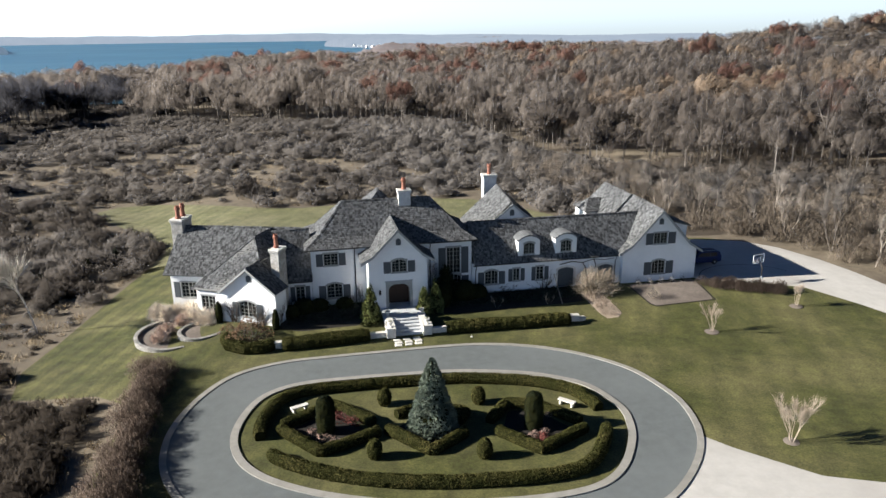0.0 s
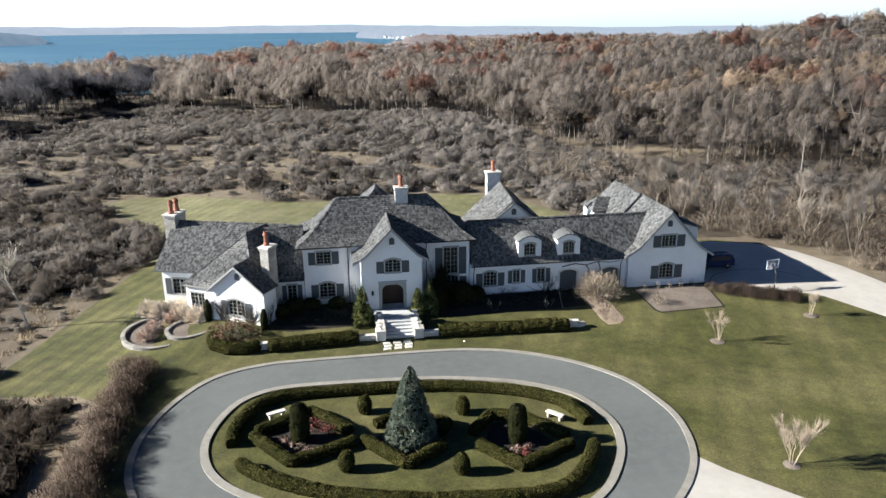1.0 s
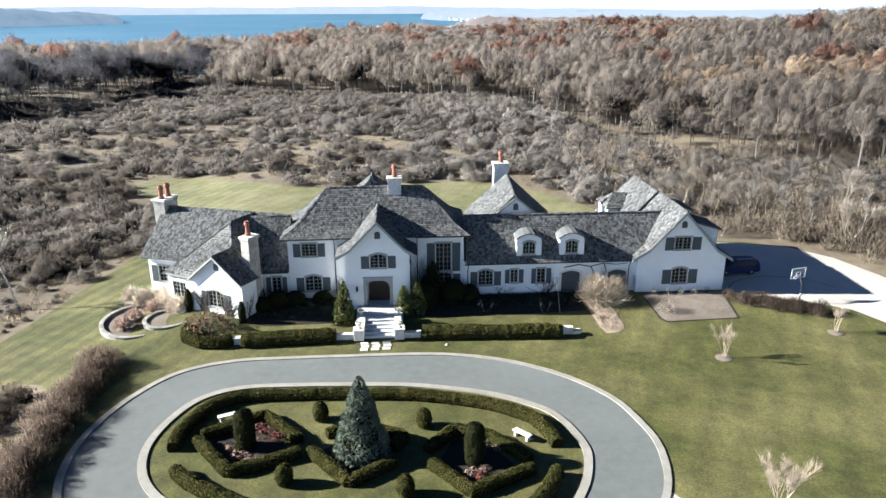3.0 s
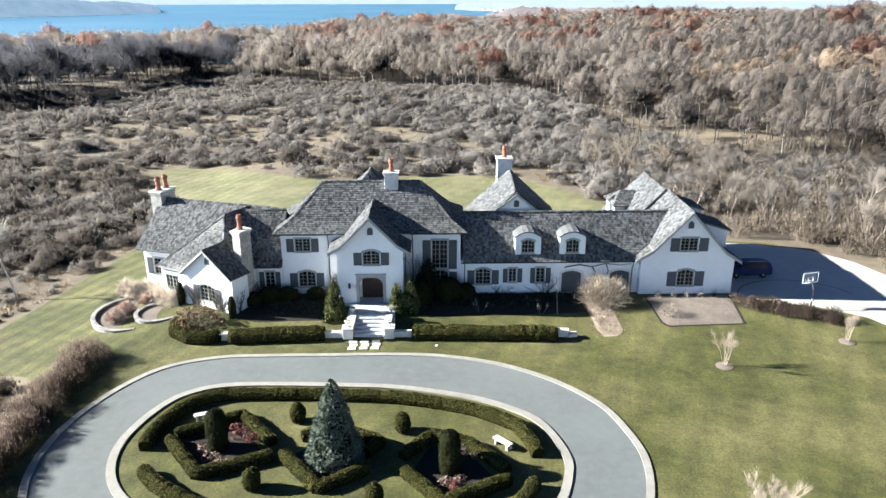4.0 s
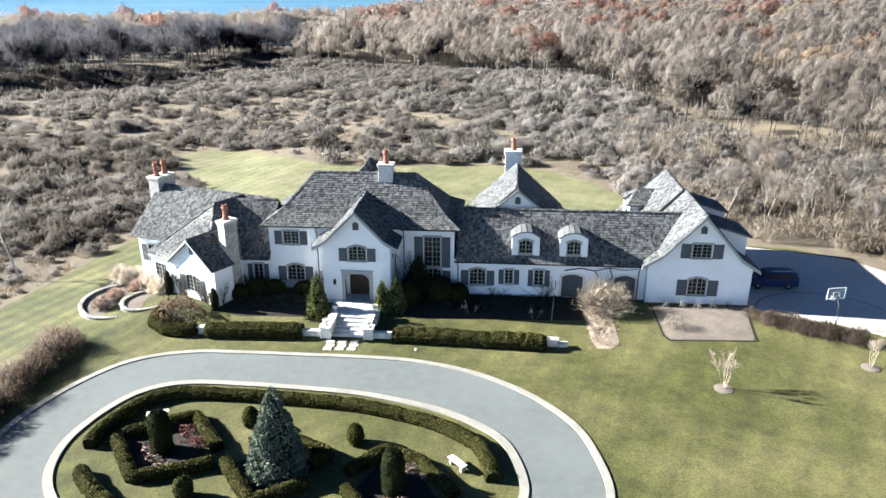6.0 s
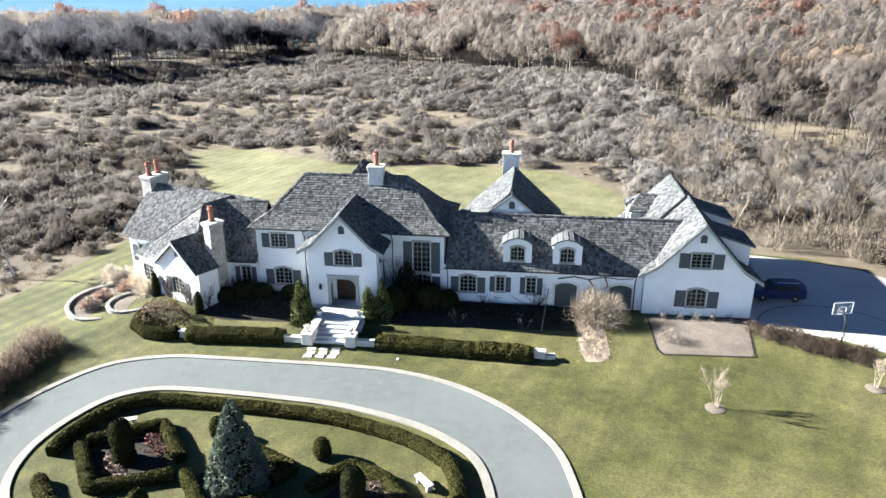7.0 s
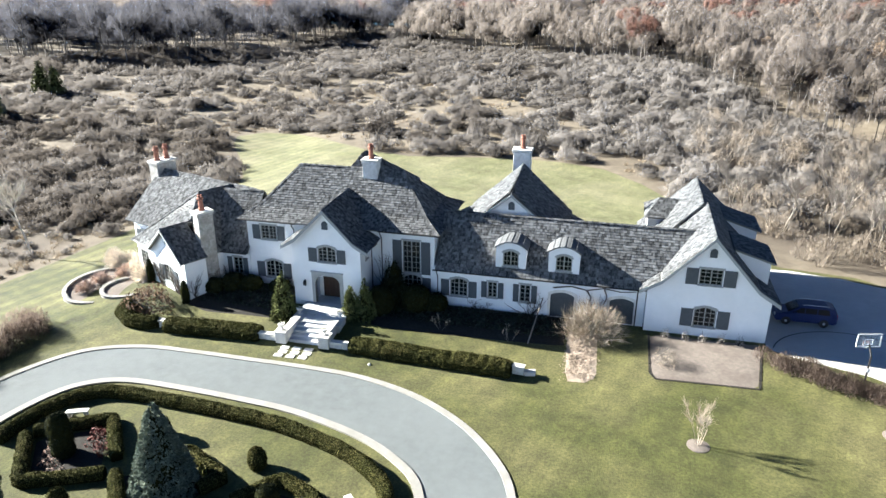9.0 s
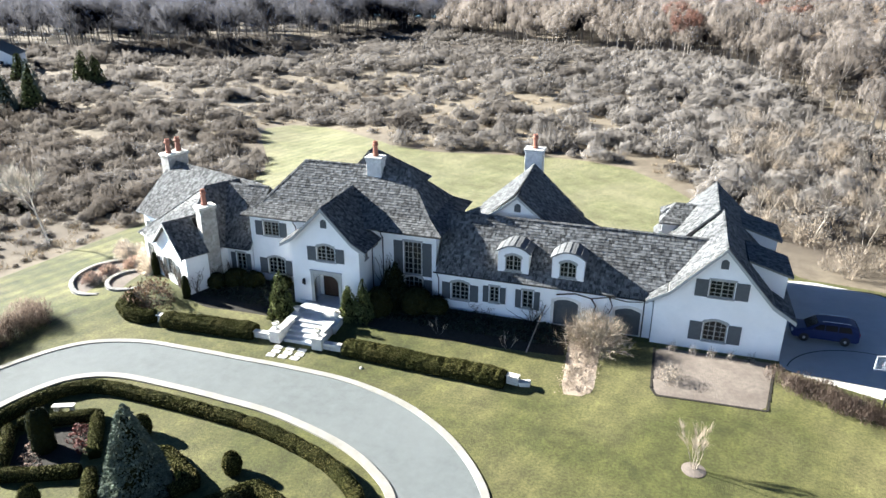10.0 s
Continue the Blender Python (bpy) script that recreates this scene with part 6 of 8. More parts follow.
def hedge(name, path, width, height, material, label, group="", leaf=0.085, dens=230, seed=1, closed=False, twiggy=False, category="hedge"):
    """A clipped hedge along a path of (x, y): an uneven body with leaves on its faces."""
    rng = np.random.default_rng(seed)
    P = np.array(path, float)
    if closed:
        P = np.concatenate([P, P[:1]])
    seg = np.concatenate([[0], np.cumsum(np.linalg.norm(np.diff(P, axis=0), axis=1))])
    n = max(3, int(seg[-1] / 0.35))
    t = np.linspace(0, seg[-1], n)
    C = np.stack([np.interp(t, seg, P[:, 0]), np.interp(t, seg, P[:, 1])], 1)
    T = unit(np.gradient(C, axis=0))
    N = np.stack([-T[:, 1], T[:, 0]], 1)
    sect = np.array([(-0.4, 0.0), (-0.5, 0.3), (-0.5, 0.62), (-0.4, 0.86), (-0.2, 0.98), (0.0, 1.02), (0.2, 0.98), (0.4, 0.86), (0.5, 0.62), (0.5, 0.3), (0.4, 0.0)])
    wob = 1 + 0.05 * rng.normal(size=(n, len(sect)))
    hb = 1 + 0.04 * np.sin(t * 0.9 + seed) + 0.03 * rng.normal(size=n)
    V = []
    for i in range(n):
        z0 = gz(*C[i])
        end = 0.82 if (not closed and i in (0, n - 1)) else 1.0
        for j, (a, b) in enumerate(sect):
            V.append((C[i, 0] + N[i, 0] * a * width * wob[i, j] * end, C[i, 1] + N[i, 1] * a * width * wob[i, j] * end, z0 - 0.05 + b * height * hb[i] * (0.95 if end < 1 else 1) * (1 + 0.02 * rng.normal())))
    m = len(sect)
    F = [(i * m + j, (i + 1) * m + j, (i + 1) * m + j + 1, i * m + j + 1) for i in range(n - 1) for j in range(m - 1)]
    if not closed:
        F += [tuple(range(m))[::-1], tuple(range((n - 1) * m, n * m))]
    V = np.array(V)
    quads = np.array([f for f in F if len(f) == 4])
    count = int(seg[-1] * (2 * height + width) * dens)
    q = quads[rng.integers(0, len(quads), count)]
    u, v = rng.uniform(size=(count, 1)), rng.uniform(size=(count, 1))
    Q = (V[q[:, 0]] * (1 - u) + V[q[:, 1]] * u) * (1 - v) + (V[q[:, 3]] * (1 - u) + V[q[:, 2]] * u) * v
    nn = unit(np.cross(V[q[:, 1]] - V[q[:, 0]], V[q[:, 3]] - V[q[:, 0]]))
    out = nn * np.where(nn[:, 2:3] < -0.2, -1, 1)
    tris = [np.array([[V[f[0]], V[f[k]], V[f[k + 1]]]]) for f in F for k in range(1, len(f) - 1)]
    root = thing(name, label, category, None, group)
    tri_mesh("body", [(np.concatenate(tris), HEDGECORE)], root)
    if twiggy:
        D = np.stack([rng.normal(size=count) * 0.5, rng.normal(size=count) * 0.5, np.ones(count)], 1) + out * 0.5
        fol = tri_mesh("foliage", [(blades(Q - np.array([0, 0, 0.25]), D, rng.uniform(0.3, 0.7, count), 0.04, rng), material)], root)
    else:
        fol = tri_mesh("foliage", [(leaves(Q + out * rng.uniform(-0.01, 0.06, (count, 1)), out, leaf, rng, 0.6), material)], root)
    fol["kind"] = "stuff"
    return root


RING = "boxwood ring hedges of the island"
ring_line = inset(LINE_IN, 1.95)
ring_turn = np.degrees(np.unwrap(np.arctan2(ring_line[:, 1] - 48.9, ring_line[:, 0] - 9.1))) + 12
for lo, hi, sd in ((3, 190, 3), (199, 357, 4)):
    half = np.concatenate([ring_line, ring_line])
    turn_at = np.concatenate([ring_turn, ring_turn + 360])
    hedge("hedge", half[(turn_at > lo) & (turn_at < hi)].tolist(), 0.95, 0.85, BOXWOOD, "clipped boxwood hedge curving along the island kerb", RING, seed=sd)
BOX = "boxwood knot hedges"
for pts, s in (([(-2.95, 50.5), (0.05, 46.6), (4.6, 48.5)], 5), ([(-2.75, 51.0), (1.4, 53.5), (4.3, 50.0)], 6), ([(5.2, 48.7), (8.1, 45.0), (11.1, 47.0)], 7), ([(6.2, 50.6), (8.6, 51.6), (11.8, 49.9), (10.9, 48.6)], 8),
               ([(13.5, 46.7), (16.0, 43.5), (20.3, 45.6)], 9), ([(13.3, 48.2), (15.4, 50.6), (17.9, 49.6), (20.3, 46.6)], 10)):
    hedge("hedge", pts, 0.85, 0.8, BOXWOOD, "angled boxwood hedge round a planting bed", BOX, seed=s)


def topiary(profile, m, name, label, material, group, leaf=0.085, dens=260, seed=1):
    """A clipped plant turned from an outline of (radius, height)."""
    rng = np.random.default_rng(seed)
    r, z = np.array(profile).T
    n = 14
    tt = np.linspace(0, len(r) - 1, 12)
    rr, zz = np.interp(tt, range(len(r)), r), np.interp(tt, range(len(r)), z)
    ang = np.linspace(0, 2 * math.pi, n, endpoint=False)
    V = np.array([[(a * (1 + 0.05 * rng.normal())) * math.cos(t), (a * (1 + 0.05 * rng.normal())) * math.sin(t), b] for a, b in zip(rr, zz) for t in ang])
    tris = []
    for i in range(len(rr) - 1):
        for k in range(n):
            a, b, c, d = i * n + k, i * n + (k + 1) % n, (i + 1) * n + (k + 1) % n, (i + 1) * n + k
            tris += [[V[a], V[b], V[c]], [V[a], V[c], V[d]]]
    area = 2 * math.pi * rr.mean() * (zz[-1] - zz[0])
    cnt = int(area * dens)
    s, t = rng.uniform(0, len(rr) - 1, cnt), rng.uniform(0, 6.283, cnt)
    q, h = np.interp(s, range(len(rr)), rr), np.interp(s, range(len(rr)), zz)
    P = np.stack([q * np.cos(t), q * np.sin(t), h], 1)
    N = unit(np.stack([np.cos(t), np.sin(t), 0.3 * np.ones(cnt)], 1))
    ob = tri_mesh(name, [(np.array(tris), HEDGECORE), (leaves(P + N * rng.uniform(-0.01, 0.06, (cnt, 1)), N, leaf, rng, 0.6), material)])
    ob.matrix_world = m
    return tagged(ob, label, name.replace("_", " "), group)


GLOBE = [(0.35, 0.0), (0.52, 0.25), (0.6, 0.7), (0.52, 1.15), (0.3, 1.45), (0.03, 1.58)]
g0 = topiary(GLOBE, pose(5.55, 53.0, 0), "topiary_bush", "egg-shaped clipped yew bush on the island lawn", BOXWOOD, "clipped bushes of the island", seed=21)
for x, y, a in ((13.25, 51.55, 40), (3.9, 45.45, 100), (11.75, 43.8, 200)):
    copy_thing(g0, pose(x, y, 0, 0, 0, a))
COLUMN = [(0.62, 0.0), (0.72, 0.4), (0.66, 0.8), (0.74, 1.2), (0.66, 1.6), (0.72, 2.0), (0.65, 2.4), (0.62, 2.8), (0.4, 3.05), (0.05, 3.12)]
g1 = topiary(COLUMN, pose(0.6, 49.75, 0), "topiary_column", "tall dark yew clipped into a column", YEW, "yew columns of the island", seed=22)
copy_thing(g1, pose(16.5, 46.85, 0, 0, 0, 90))


def conifer(name, label, m, h, r, material, tufts, seed=1, tuft=0.32, category="tree", group=""):
    """A conifer: a trunk and tiers of drooping boughs of needles."""
    rng = np.random.default_rng(seed)
    root = thing(name, label, category, m, group)
    tri = tri_mesh("trunk", [(np.array(limb((0, 0, -0.2), (0, 0, h * 0.95), 0.035 * h * 0.6, 0.01, 6)), BARK)], root)
    s = 1 - np.sqrt(rng.uniform(0, 1, tufts))
    boughs = max(24, int(h * r * 14))                # drooping bough ends, each a clump
    bs, bt = 1 - np.sqrt(rng.uniform(0, 1, boughs)), rng.uniform(0, 6.283, boughs)
    k = rng.integers(0, boughs, tufts)
    near = rng.uniform(size=tufts) < 0.75
    s = np.where(near, bs[k] + rng.normal(size=tufts) * 0.16 / h, s)
    s = np.clip(s, 0.0, 0.985)
    t = np.where(near, bt[k] + rng.normal(size=tufts) * 0.12 / np.maximum(0.25, 1 - bs[k]), rng.uniform(0, 6.283, tufts))
    lump = 1 + 0.05 * np.sin(5 * t + 9 * s) + np.where(near, 0.07, -0.06) + 0.05 * rng.normal(size=tufts)
    q = r * (1 - s) ** 0.8 * lump + 0.03
    P = np.stack([q * np.cos(t), q * np.sin(t), 0.12 + s * h * 0.97 - 0.06 * q], 1)
    N = np.stack([np.cos(t), np.sin(t), 0.65 + 0.4 * rng.normal(size=tufts)], 1)
    D = np.stack([np.cos(t), np.sin(t), 0.1 + 0.35 * rng.normal(size=tufts)], 1)
    # inner cone, coloured near-black as the shade behind the boughs
    core = []
    for k in range(10):
        a, b = 2 * math.pi * k / 10, 2 * math.pi * (k + 1) / 10
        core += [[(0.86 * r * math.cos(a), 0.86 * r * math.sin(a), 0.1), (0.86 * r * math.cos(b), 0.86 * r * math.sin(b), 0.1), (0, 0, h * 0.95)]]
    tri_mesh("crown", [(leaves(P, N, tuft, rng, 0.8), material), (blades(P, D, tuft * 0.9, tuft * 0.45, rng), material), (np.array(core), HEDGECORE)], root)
    return root


conifer("spruce_tree", "blue-grey spruce in the middle of the island", pose(8.8, 48.5, 0), 6.2, 1.8, SPRUCE, 9000, 31, 0.17)

# beds between the knot hedges
for pts, nm, lab in (([(-2.3, 50.6), (0.1, 47.3), (4.0, 48.8), (1.4, 52.8)], SOIL, "dark mulch bed inside the knot hedge"), ([(14.0, 46.9), (16.0, 44.2), (19.6, 45.8), (17.6, 49.2), (15.3, 49.8)], SOIL, "dark mulch bed inside the knot hedge"), ([(5.6, 48.8), (8.1, 45.8), (10.6, 47.2), (11.3, 49.4), (8.6, 51)], SOIL, "dark mulch bed round the spruce")):
    slab("planting_bed", pts, nm, lab, "planting bed", 0.075)
REDLEAF = mat("dark_red_leaves", (0.078, 0.0165, 0.0144), (0.144, 0.045, 0.032), 3, 0.8, island=0.5)
BROWNLEAF = mat("dry_pink_brown_leaves", (0.165, 0.1045, 0.0825), (0.242, 0.1705, 0.143), 3, 0.9, island=0.4)
YELLOWLEAF = mat("yellow_green_leaves", (0.22, 0.22, 0.04), (0.36, 0.34, 0.09), 3, 0.8, island=0.4)


def low_plant(x, y, r, h, material, label, name="low_shrub", n=260, leaf=0.14, seed=1, group="", z=None, twigs=0, category="shrub"):
    rng = np.random.default_rng(seed)
    t, s = rng.uniform(0, 6.283, n), np.arcsin(rng.uniform(0.02, 1, n))
    k = rng.uniform(0.75, 1.0, n) * (1 + 0.2 * np.sin(3 * t + seed))
    P = np.stack([r * k * np.cos(t) * np.cos(s), r * k * np.sin(t) * np.cos(s), h * k * np.sin(s)], 1)
    groups = [(leaves(P, unit(P + 1e-3), leaf, rng, 0.7), material)]
    groups.append((bush_shape(rng, r * 0.95, h * 0.95, 26 + twigs, 0.03, 3, False), TWIG))
    ob = tri_mesh(name, groups)
    ob.matrix_world = pose(x, y, gz(x, y) if z is None else z)
    return tagged(ob, label, category, group)


for x, y, r, s in ((1.9, 51.3, 0.85, 41), (2.8, 50.7, 0.7, 42), (1.3, 52.0, 0.55, 43), (16.7, 45.2, 0.5, 44)):
    low_plant(x, y, r, 0.55, REDLEAF, "low dark-red leaved shrub in a mulch bed", seed=s, group="red shrubs of the island")
for x, y, r, s in ((-0.4, 49.8, 0.6, 45), (0.3, 48.9, 0.65, 46), (1.2, 48.1, 0.6, 47), (16.2, 45.7, 0.6, 48), (17.0, 46.0, 0.5, 51), (17.3, 49.1, 0.55, 50), (18.4, 48.5, 0.5, 52)):
    low_plant(x, y, r, 0.4, BROWNLEAF, "low dried pinkish plants in a mulch bed", seed=s, group="dried plants of the island", n=160)
low_plant(10.4, 50.4, 0.5, 0.65, YELLOWLEAF, "yellow-green shrub beside the spruce", seed=49)


def bench(m):
    root = thing("garden_bench", "pale stone garden bench on the island lawn", "bench", m, "benches of the island")
    bm = bmesh.new()
    box(bm, -0.75, -0.24, 0.4, 0.75, 0.24, 0.5, 0.02)
    part("seat", bm, LIMESTONE, root)
    for x in (-0.52, 0.52):
        bm = bmesh.new()
        box(bm, x - 0.09, -0.2, 0.0, x + 0.09, 0.2, 0.4, 0.02)
        part("leg", bm, LIMESTONE, root)
    return root


b0 = bench(pose(-1.4, 53.45, 0.04, 0, 0, 22))
copy_thing(b0, pose(20.25, 49.55, 0.04, 0, 0, -47))

# ---- hedges, walls and steps before the house ----
HEDGE = "front boxwood hedges"
hedge("hedge", [(-2.9, 66.1), (1.5, 66.35), (5.7, 66.55)], 1.7, 1.12, BOXWOOD, "low clipped boxwood hedge before the house", HEDGE, seed=60)
hedge("hedge", [(13.7, 66.6), (20.0, 66.3), (26.9, 66.0)], 1.7, 1.12, BOXWOOD, "long clipped boxwood hedge before the house", HEDGE, seed=61)
hedge("hedge", [(-8.4, 69.0), (-7.9, 67.2), (-6.4, 66.1), (-4.6, 66.0), (-3.9, 66.6)], 1.4, 1.0, BOXWOOD, "dark hedge curving round a russet shrub", HEDGE, seed=62)
BROWNHEDGE = plant_material("brown_winter_hedge", (0.04, 0.0308, 0.02516), (0.06, 0.0462, 0.03774), (0.084, 0.06468, 0.05254), close=0.8)
row_hedge = thing("hedge", "tall leafless brown hedge along the drive", "hedge", None, "brown winter hedges")
for y in np.arange(31, 64.6, 0.6):
    lump_bush = mound_shape(R, R.uniform(1.75, 2.05), R.uniform(2.3, 2.7), 1100, 0.05, 0.42, 0, False)
    lump_bush[..., :3] += np.array([np.interp(y, [30, 36, 46, 56, 64.5], [-12.6, -13.0, -14.0, -14.2, -14.3]) + R.normal() * 0.15, y, gz(-14, y)])
    tri_mesh("shrub", [(lump_bush, BROWNHEDGE, np.full(len(lump_bush), R.uniform(0.3, 0.7)))], row_hedge)
REDHEDGE = plant_material("red_brown_hedge", (0.05225, 0.03885, 0.0315), (0.08075, 0.06195, 0.0504), (0.1092, 0.08505, 0.0693), close=0.85)
court_hedge = thing("hedge", "red-brown winter hedge beside the garage court", "hedge", None, "brown winter hedges")
for k in np.linspace(0, 1, 20):
    lump_bush = mound_shape(R, R.uniform(1.1, 1.3), R.uniform(1.5, 1.8), 760, 0.045, 0.28, 0, False)
    hx, hy = np.interp(k, [0, 0.4, 1], [46.2, 49.0, 53.4]), np.interp(k, [0, 0.4, 1], [71.4, 69.6, 67.8])
    lump_bush[..., :3] += np.array([hx + R.normal() * 0.05, hy + R.normal() * 0.05, gz(hx, hy)])
    tri_mesh("shrub", [(lump_bush, REDHEDGE, np.full(len(lump_bush), R.uniform(0.3, 0.7)))], court_hedge)


def stone_wall(name, path, w, z0, z1, label, category="wall", material=None):
    """A low wall of squared stones along a path: the stones are its pieces."""
    root = thing(name, label, category)
    rng = random.Random(len(path) + int(path[0][0] * 7))
    P = [Vector((x, y, 0)) for x, y in path]
    for a, b in zip(P, P[1:]):
        L = (b - a).length
        d = (b - a) / L
        rot = math.degrees(math.atan2(d.y, d.x))
        n = max(1, round(L / 0.62))
        rows = max(1, round((z1 - z0) / 0.24))
        for k in range(n):
            for j in range(rows):
                c = a + d * (L * (k + 0.5) / n)
                bm = bmesh.new()
                zz0, zz1 = z0 + (z1 - z0) * j / rows, z0 + (z1 - z0) * (j + 1) / rows
                hw = L / n / 2 - 0.008
                box(bm, -hw, -w / 2 + rng.uniform(-0.015, 0.015), zz0 + 0.006, hw, w / 2 + rng.uniform(-0.015, 0.015), zz1 - 0.006, 0.025)
                part("stone", bm, material or LIMESTONE, root, "", pose(c.x, c.y, 0, 0, 0, rot))
        bm = bmesh.new()
        box(bm, -L / 2 - 0.03, -w / 2 - 0.05, z1, L / 2 + 0.03, w / 2 + 0.05, z1 + 0.09, 0.02)
        c = (a + b) / 2
        part("coping", bm, material or LIMESTONE, root, "", pose(c.x, c.y, 0, 0, 0, rot))
    return root


LOW = "low stone walls"
tagged(stone_wall("stone_wall", [(5.75, 66.35), (7.35, 66.35)], 0.4, 0.2, 0.7, "low pale stone wall between hedge and steps"), group=LOW)
tagged(stone_wall("stone_wall", [(12.0, 66.35), (13.6, 66.35)], 0.4, 0.2, 0.7, "low pale stone wall between hedge and steps"), group=LOW)
tagged(stone_wall("stone_wall", [(27.0, 66.1), (27.9, 66.0)], 0.45, 0.2, 0.85, "short stone wall at the hedge end"), group=LOW)
tagged(stone_wall("stone_wall", [(27.9, 66.0), (28.7, 66.2)], 0.4, 0.15, 0.45, "short low stone wall end"), group=LOW)
tagged(stone_wall("stone_wall", [(-4.3, 66.3), (-3.0, 66.3)], 0.45, 0.1, 0.7, "short stone wall at the hedge end"), group=LOW)

terrace = thing("terrace", "pale stone entrance terrace with broad steps", "terrace")
BLUESTONE = mat("pale_bluestone", (0.40, 0.42, 0.43), (0.52, 0.54, 0.55), 1.5, 0.8, 0.3, 10, (0.36, 0.37, 0.37), 0.7, 0.5, rand=0.1)
for i in range(5):
    for j in range(5):
        bm = bmesh.new()
        x0, x1 = 7.5 + 0.9 * i, 7.5 + 0.9 * (i + 1)
        y0, y1 = 68.4 + 0.74 * j, 68.4 + 0.74 * (j + 1)
        box(bm, x0 + 0.006, y0 + 0.006, 0.98, x1 - 0.006, min(y1, 72.0) - 0.006, 1.1, 0.01)
        part("paving_slab", bm, BLUESTONE, terrace)
bm = bmesh.new()
box(bm, 7.55, 68.45, 0.2, 11.95, 73.9, 1.0)
part("base", bm, LIMESTONE, terrace)
bm = bmesh.new()
box(bm, 6.95, 72.02, 1.0, 12.25, 73.85, 1.09)
part("porch_floor", bm, BLUESTONE, terrace)
for k in range(4):
    bm = bmesh.new()
    y1 = 68.4 - 0.5 * k
    box(bm, 8.35, y1 - 0.52, 0.15, 11.15, y1, 0.94 - 0.17 * k, 0.015)
    part("step", bm, BLUESTONE, terrace)
for x in (8.05, 11.45):
    bm = bmesh.new()
    box(bm, x - 0.28, 66.6, 0.2, x + 0.28, 69.0, 1.15, 0.02)
    box(bm, x - 0.33, 66.55, 1.15, x + 0.33, 69.05, 1.25, 0.02)
    part("cheek_wall", bm, LIMESTONE, terrace)
for x in (7.85, 11.6):
    bm = bmesh.new()
    box(bm, x - 0.45, 65.85, 0.2, x + 0.45, 66.75, 1.15, 0.03)
    box(bm, x - 0.52, 65.78, 1.15, x + 0.52, 66.82, 1.28, 0.03)
    part("pier", bm, LIMESTONE, terrace)


def urn(m, label="pale stone garden urn", planted=True):
    root = thing("urn", label, "urn", m, "stone urns at the entrance")
    bm = bmesh.new()
    lathe(bm, [(0.2, 0), (0.2, 0.06), (0.08, 0.12), (0.08, 0.2), (0.22, 0.34), (0.27, 0.5), (0.3, 0.53), (0.3, 0.58), (0.24, 0.58)], 14)
    part("bowl", bm, LIMESTONE, root)
    rng = np.random.default_rng(4)
    P = np.stack([rng.normal(size=30) * 0.1, rng.normal(size=30) * 0.1, np.full(30, 0.5)], 1)
    tri_mesh("plant", [(blades(P, np.stack([rng.normal(size=30), rng.normal(size=30), np.full(30, 1.6)], 1), 0.3, 0.05, rng), EVERGREEN)], root)
    return root


u0 = urn(pose(7.85, 66.3, 1.28))
for p in ((11.6, 66.3, 1.28), (7.95, 69.6, 1.1), (11.6, 69.7, 1.1)):
    copy_thing(u0, pose(*p))
path = thing("stepping_stones", "pale square stepping stones set in the lawn", "paving")
for j in range(3):
    for i in range(3):
        bm = bmesh.new()
        box(bm, -0.36, -0.24, -0.05, 0.36, 0.24, 0.05, 0.02)
        x, y = 8.35 + 1.02 * i + 0.1 * (j % 2), 64.35 + 0.62 * j + 0.05 * i
        part("stone", bm, LIMESTONE, path, "", pose(x, y, gz(x, y) + 0.05, 0, 0, R.uniform(-4, 4)))

# ---- plants and things round the house ----


def bare_tree(name, label, m, h, stems, spread, bark, twigs=900, width=0.022, seed=1, base=0.1, group="", category="tree", up=0.3):
    """A bare many-stemmed tree: branching limbs, and fine twigs at their ends."""
    rng = np.random.default_rng(seed)
    root = thing(name, label, category, m, group)
    tris, ends = [], []

    def grow(p, d, length, r, level):
        d = d / np.linalg.norm(d)
        q = p + d * length * 0.5 + rng.normal(size=3) * length * 0.04
        e = q + (d + rng.normal(size=3) * 0.12) * length * 0.5
        tris.extend(limb(p, q, r, r * 0.8, 4 if level < 2 else 3))
        tris.extend(limb(q, e, r * 0.8, r * 0.55, 4 if level < 2 else 3))
        if level >= 3:
            ends.append((p, e))
            return
        for k in range(3 if level else 2):
            side = rng.normal(size=3)
            side -= d * side.dot(d)
            side /= np.linalg.norm(side)
            grow(q + (e - q) * rng.uniform(0.1, 1.0), d + side * rng.uniform(0.22, 0.52) + np.array([0, 0, up]), length * rng.uniform(0.5, 0.72), r * 0.52, level + 1)
        if level:
            ends.append((q, e))

    for k in range(stems):
        a = 2 * math.pi * (k + rng.uniform(-0.3, 0.3)) / stems
        d = np.array([math.cos(a) * spread, math.sin(a) * spread, 1.0])
        grow(np.array([math.cos(a) * base, math.sin(a) * base, -0.1]), d, h * 0.42, 0.016 * h * (0.8 if stems == 1 else 0.42), 0)
    tri_mesh("trunk", [(np.array(tris), bark)], root)
    k = rng.integers(0, len(ends), twigs)
    A, E = np.array([e[0] for e in ends])[k], np.array([e[1] for e in ends])[k]
    P = A + (E - A) * rng.uniform(0.2, 1.0, (twigs, 1))
    D = unit(E - A) + rng.normal(size=(twigs, 3)) * 0.45 + np.array([0, 0, 0.25])
    tri_mesh("crown", [(blades(P, D, rng.uniform(0.08, 0.2, twigs) * h, width, rng), bark)], root)
    return root


PALEBARK = mat("pale_tan_bark", (0.288, 0.232, 0.176), (0.4, 0.336, 0.264), 3, 0.9, island=0.2)
GREYBARK = mat("pale_grey_bark", (0.17, 0.148, 0.125), (0.26, 0.228, 0.195), 3, 0.9, island=0.25)
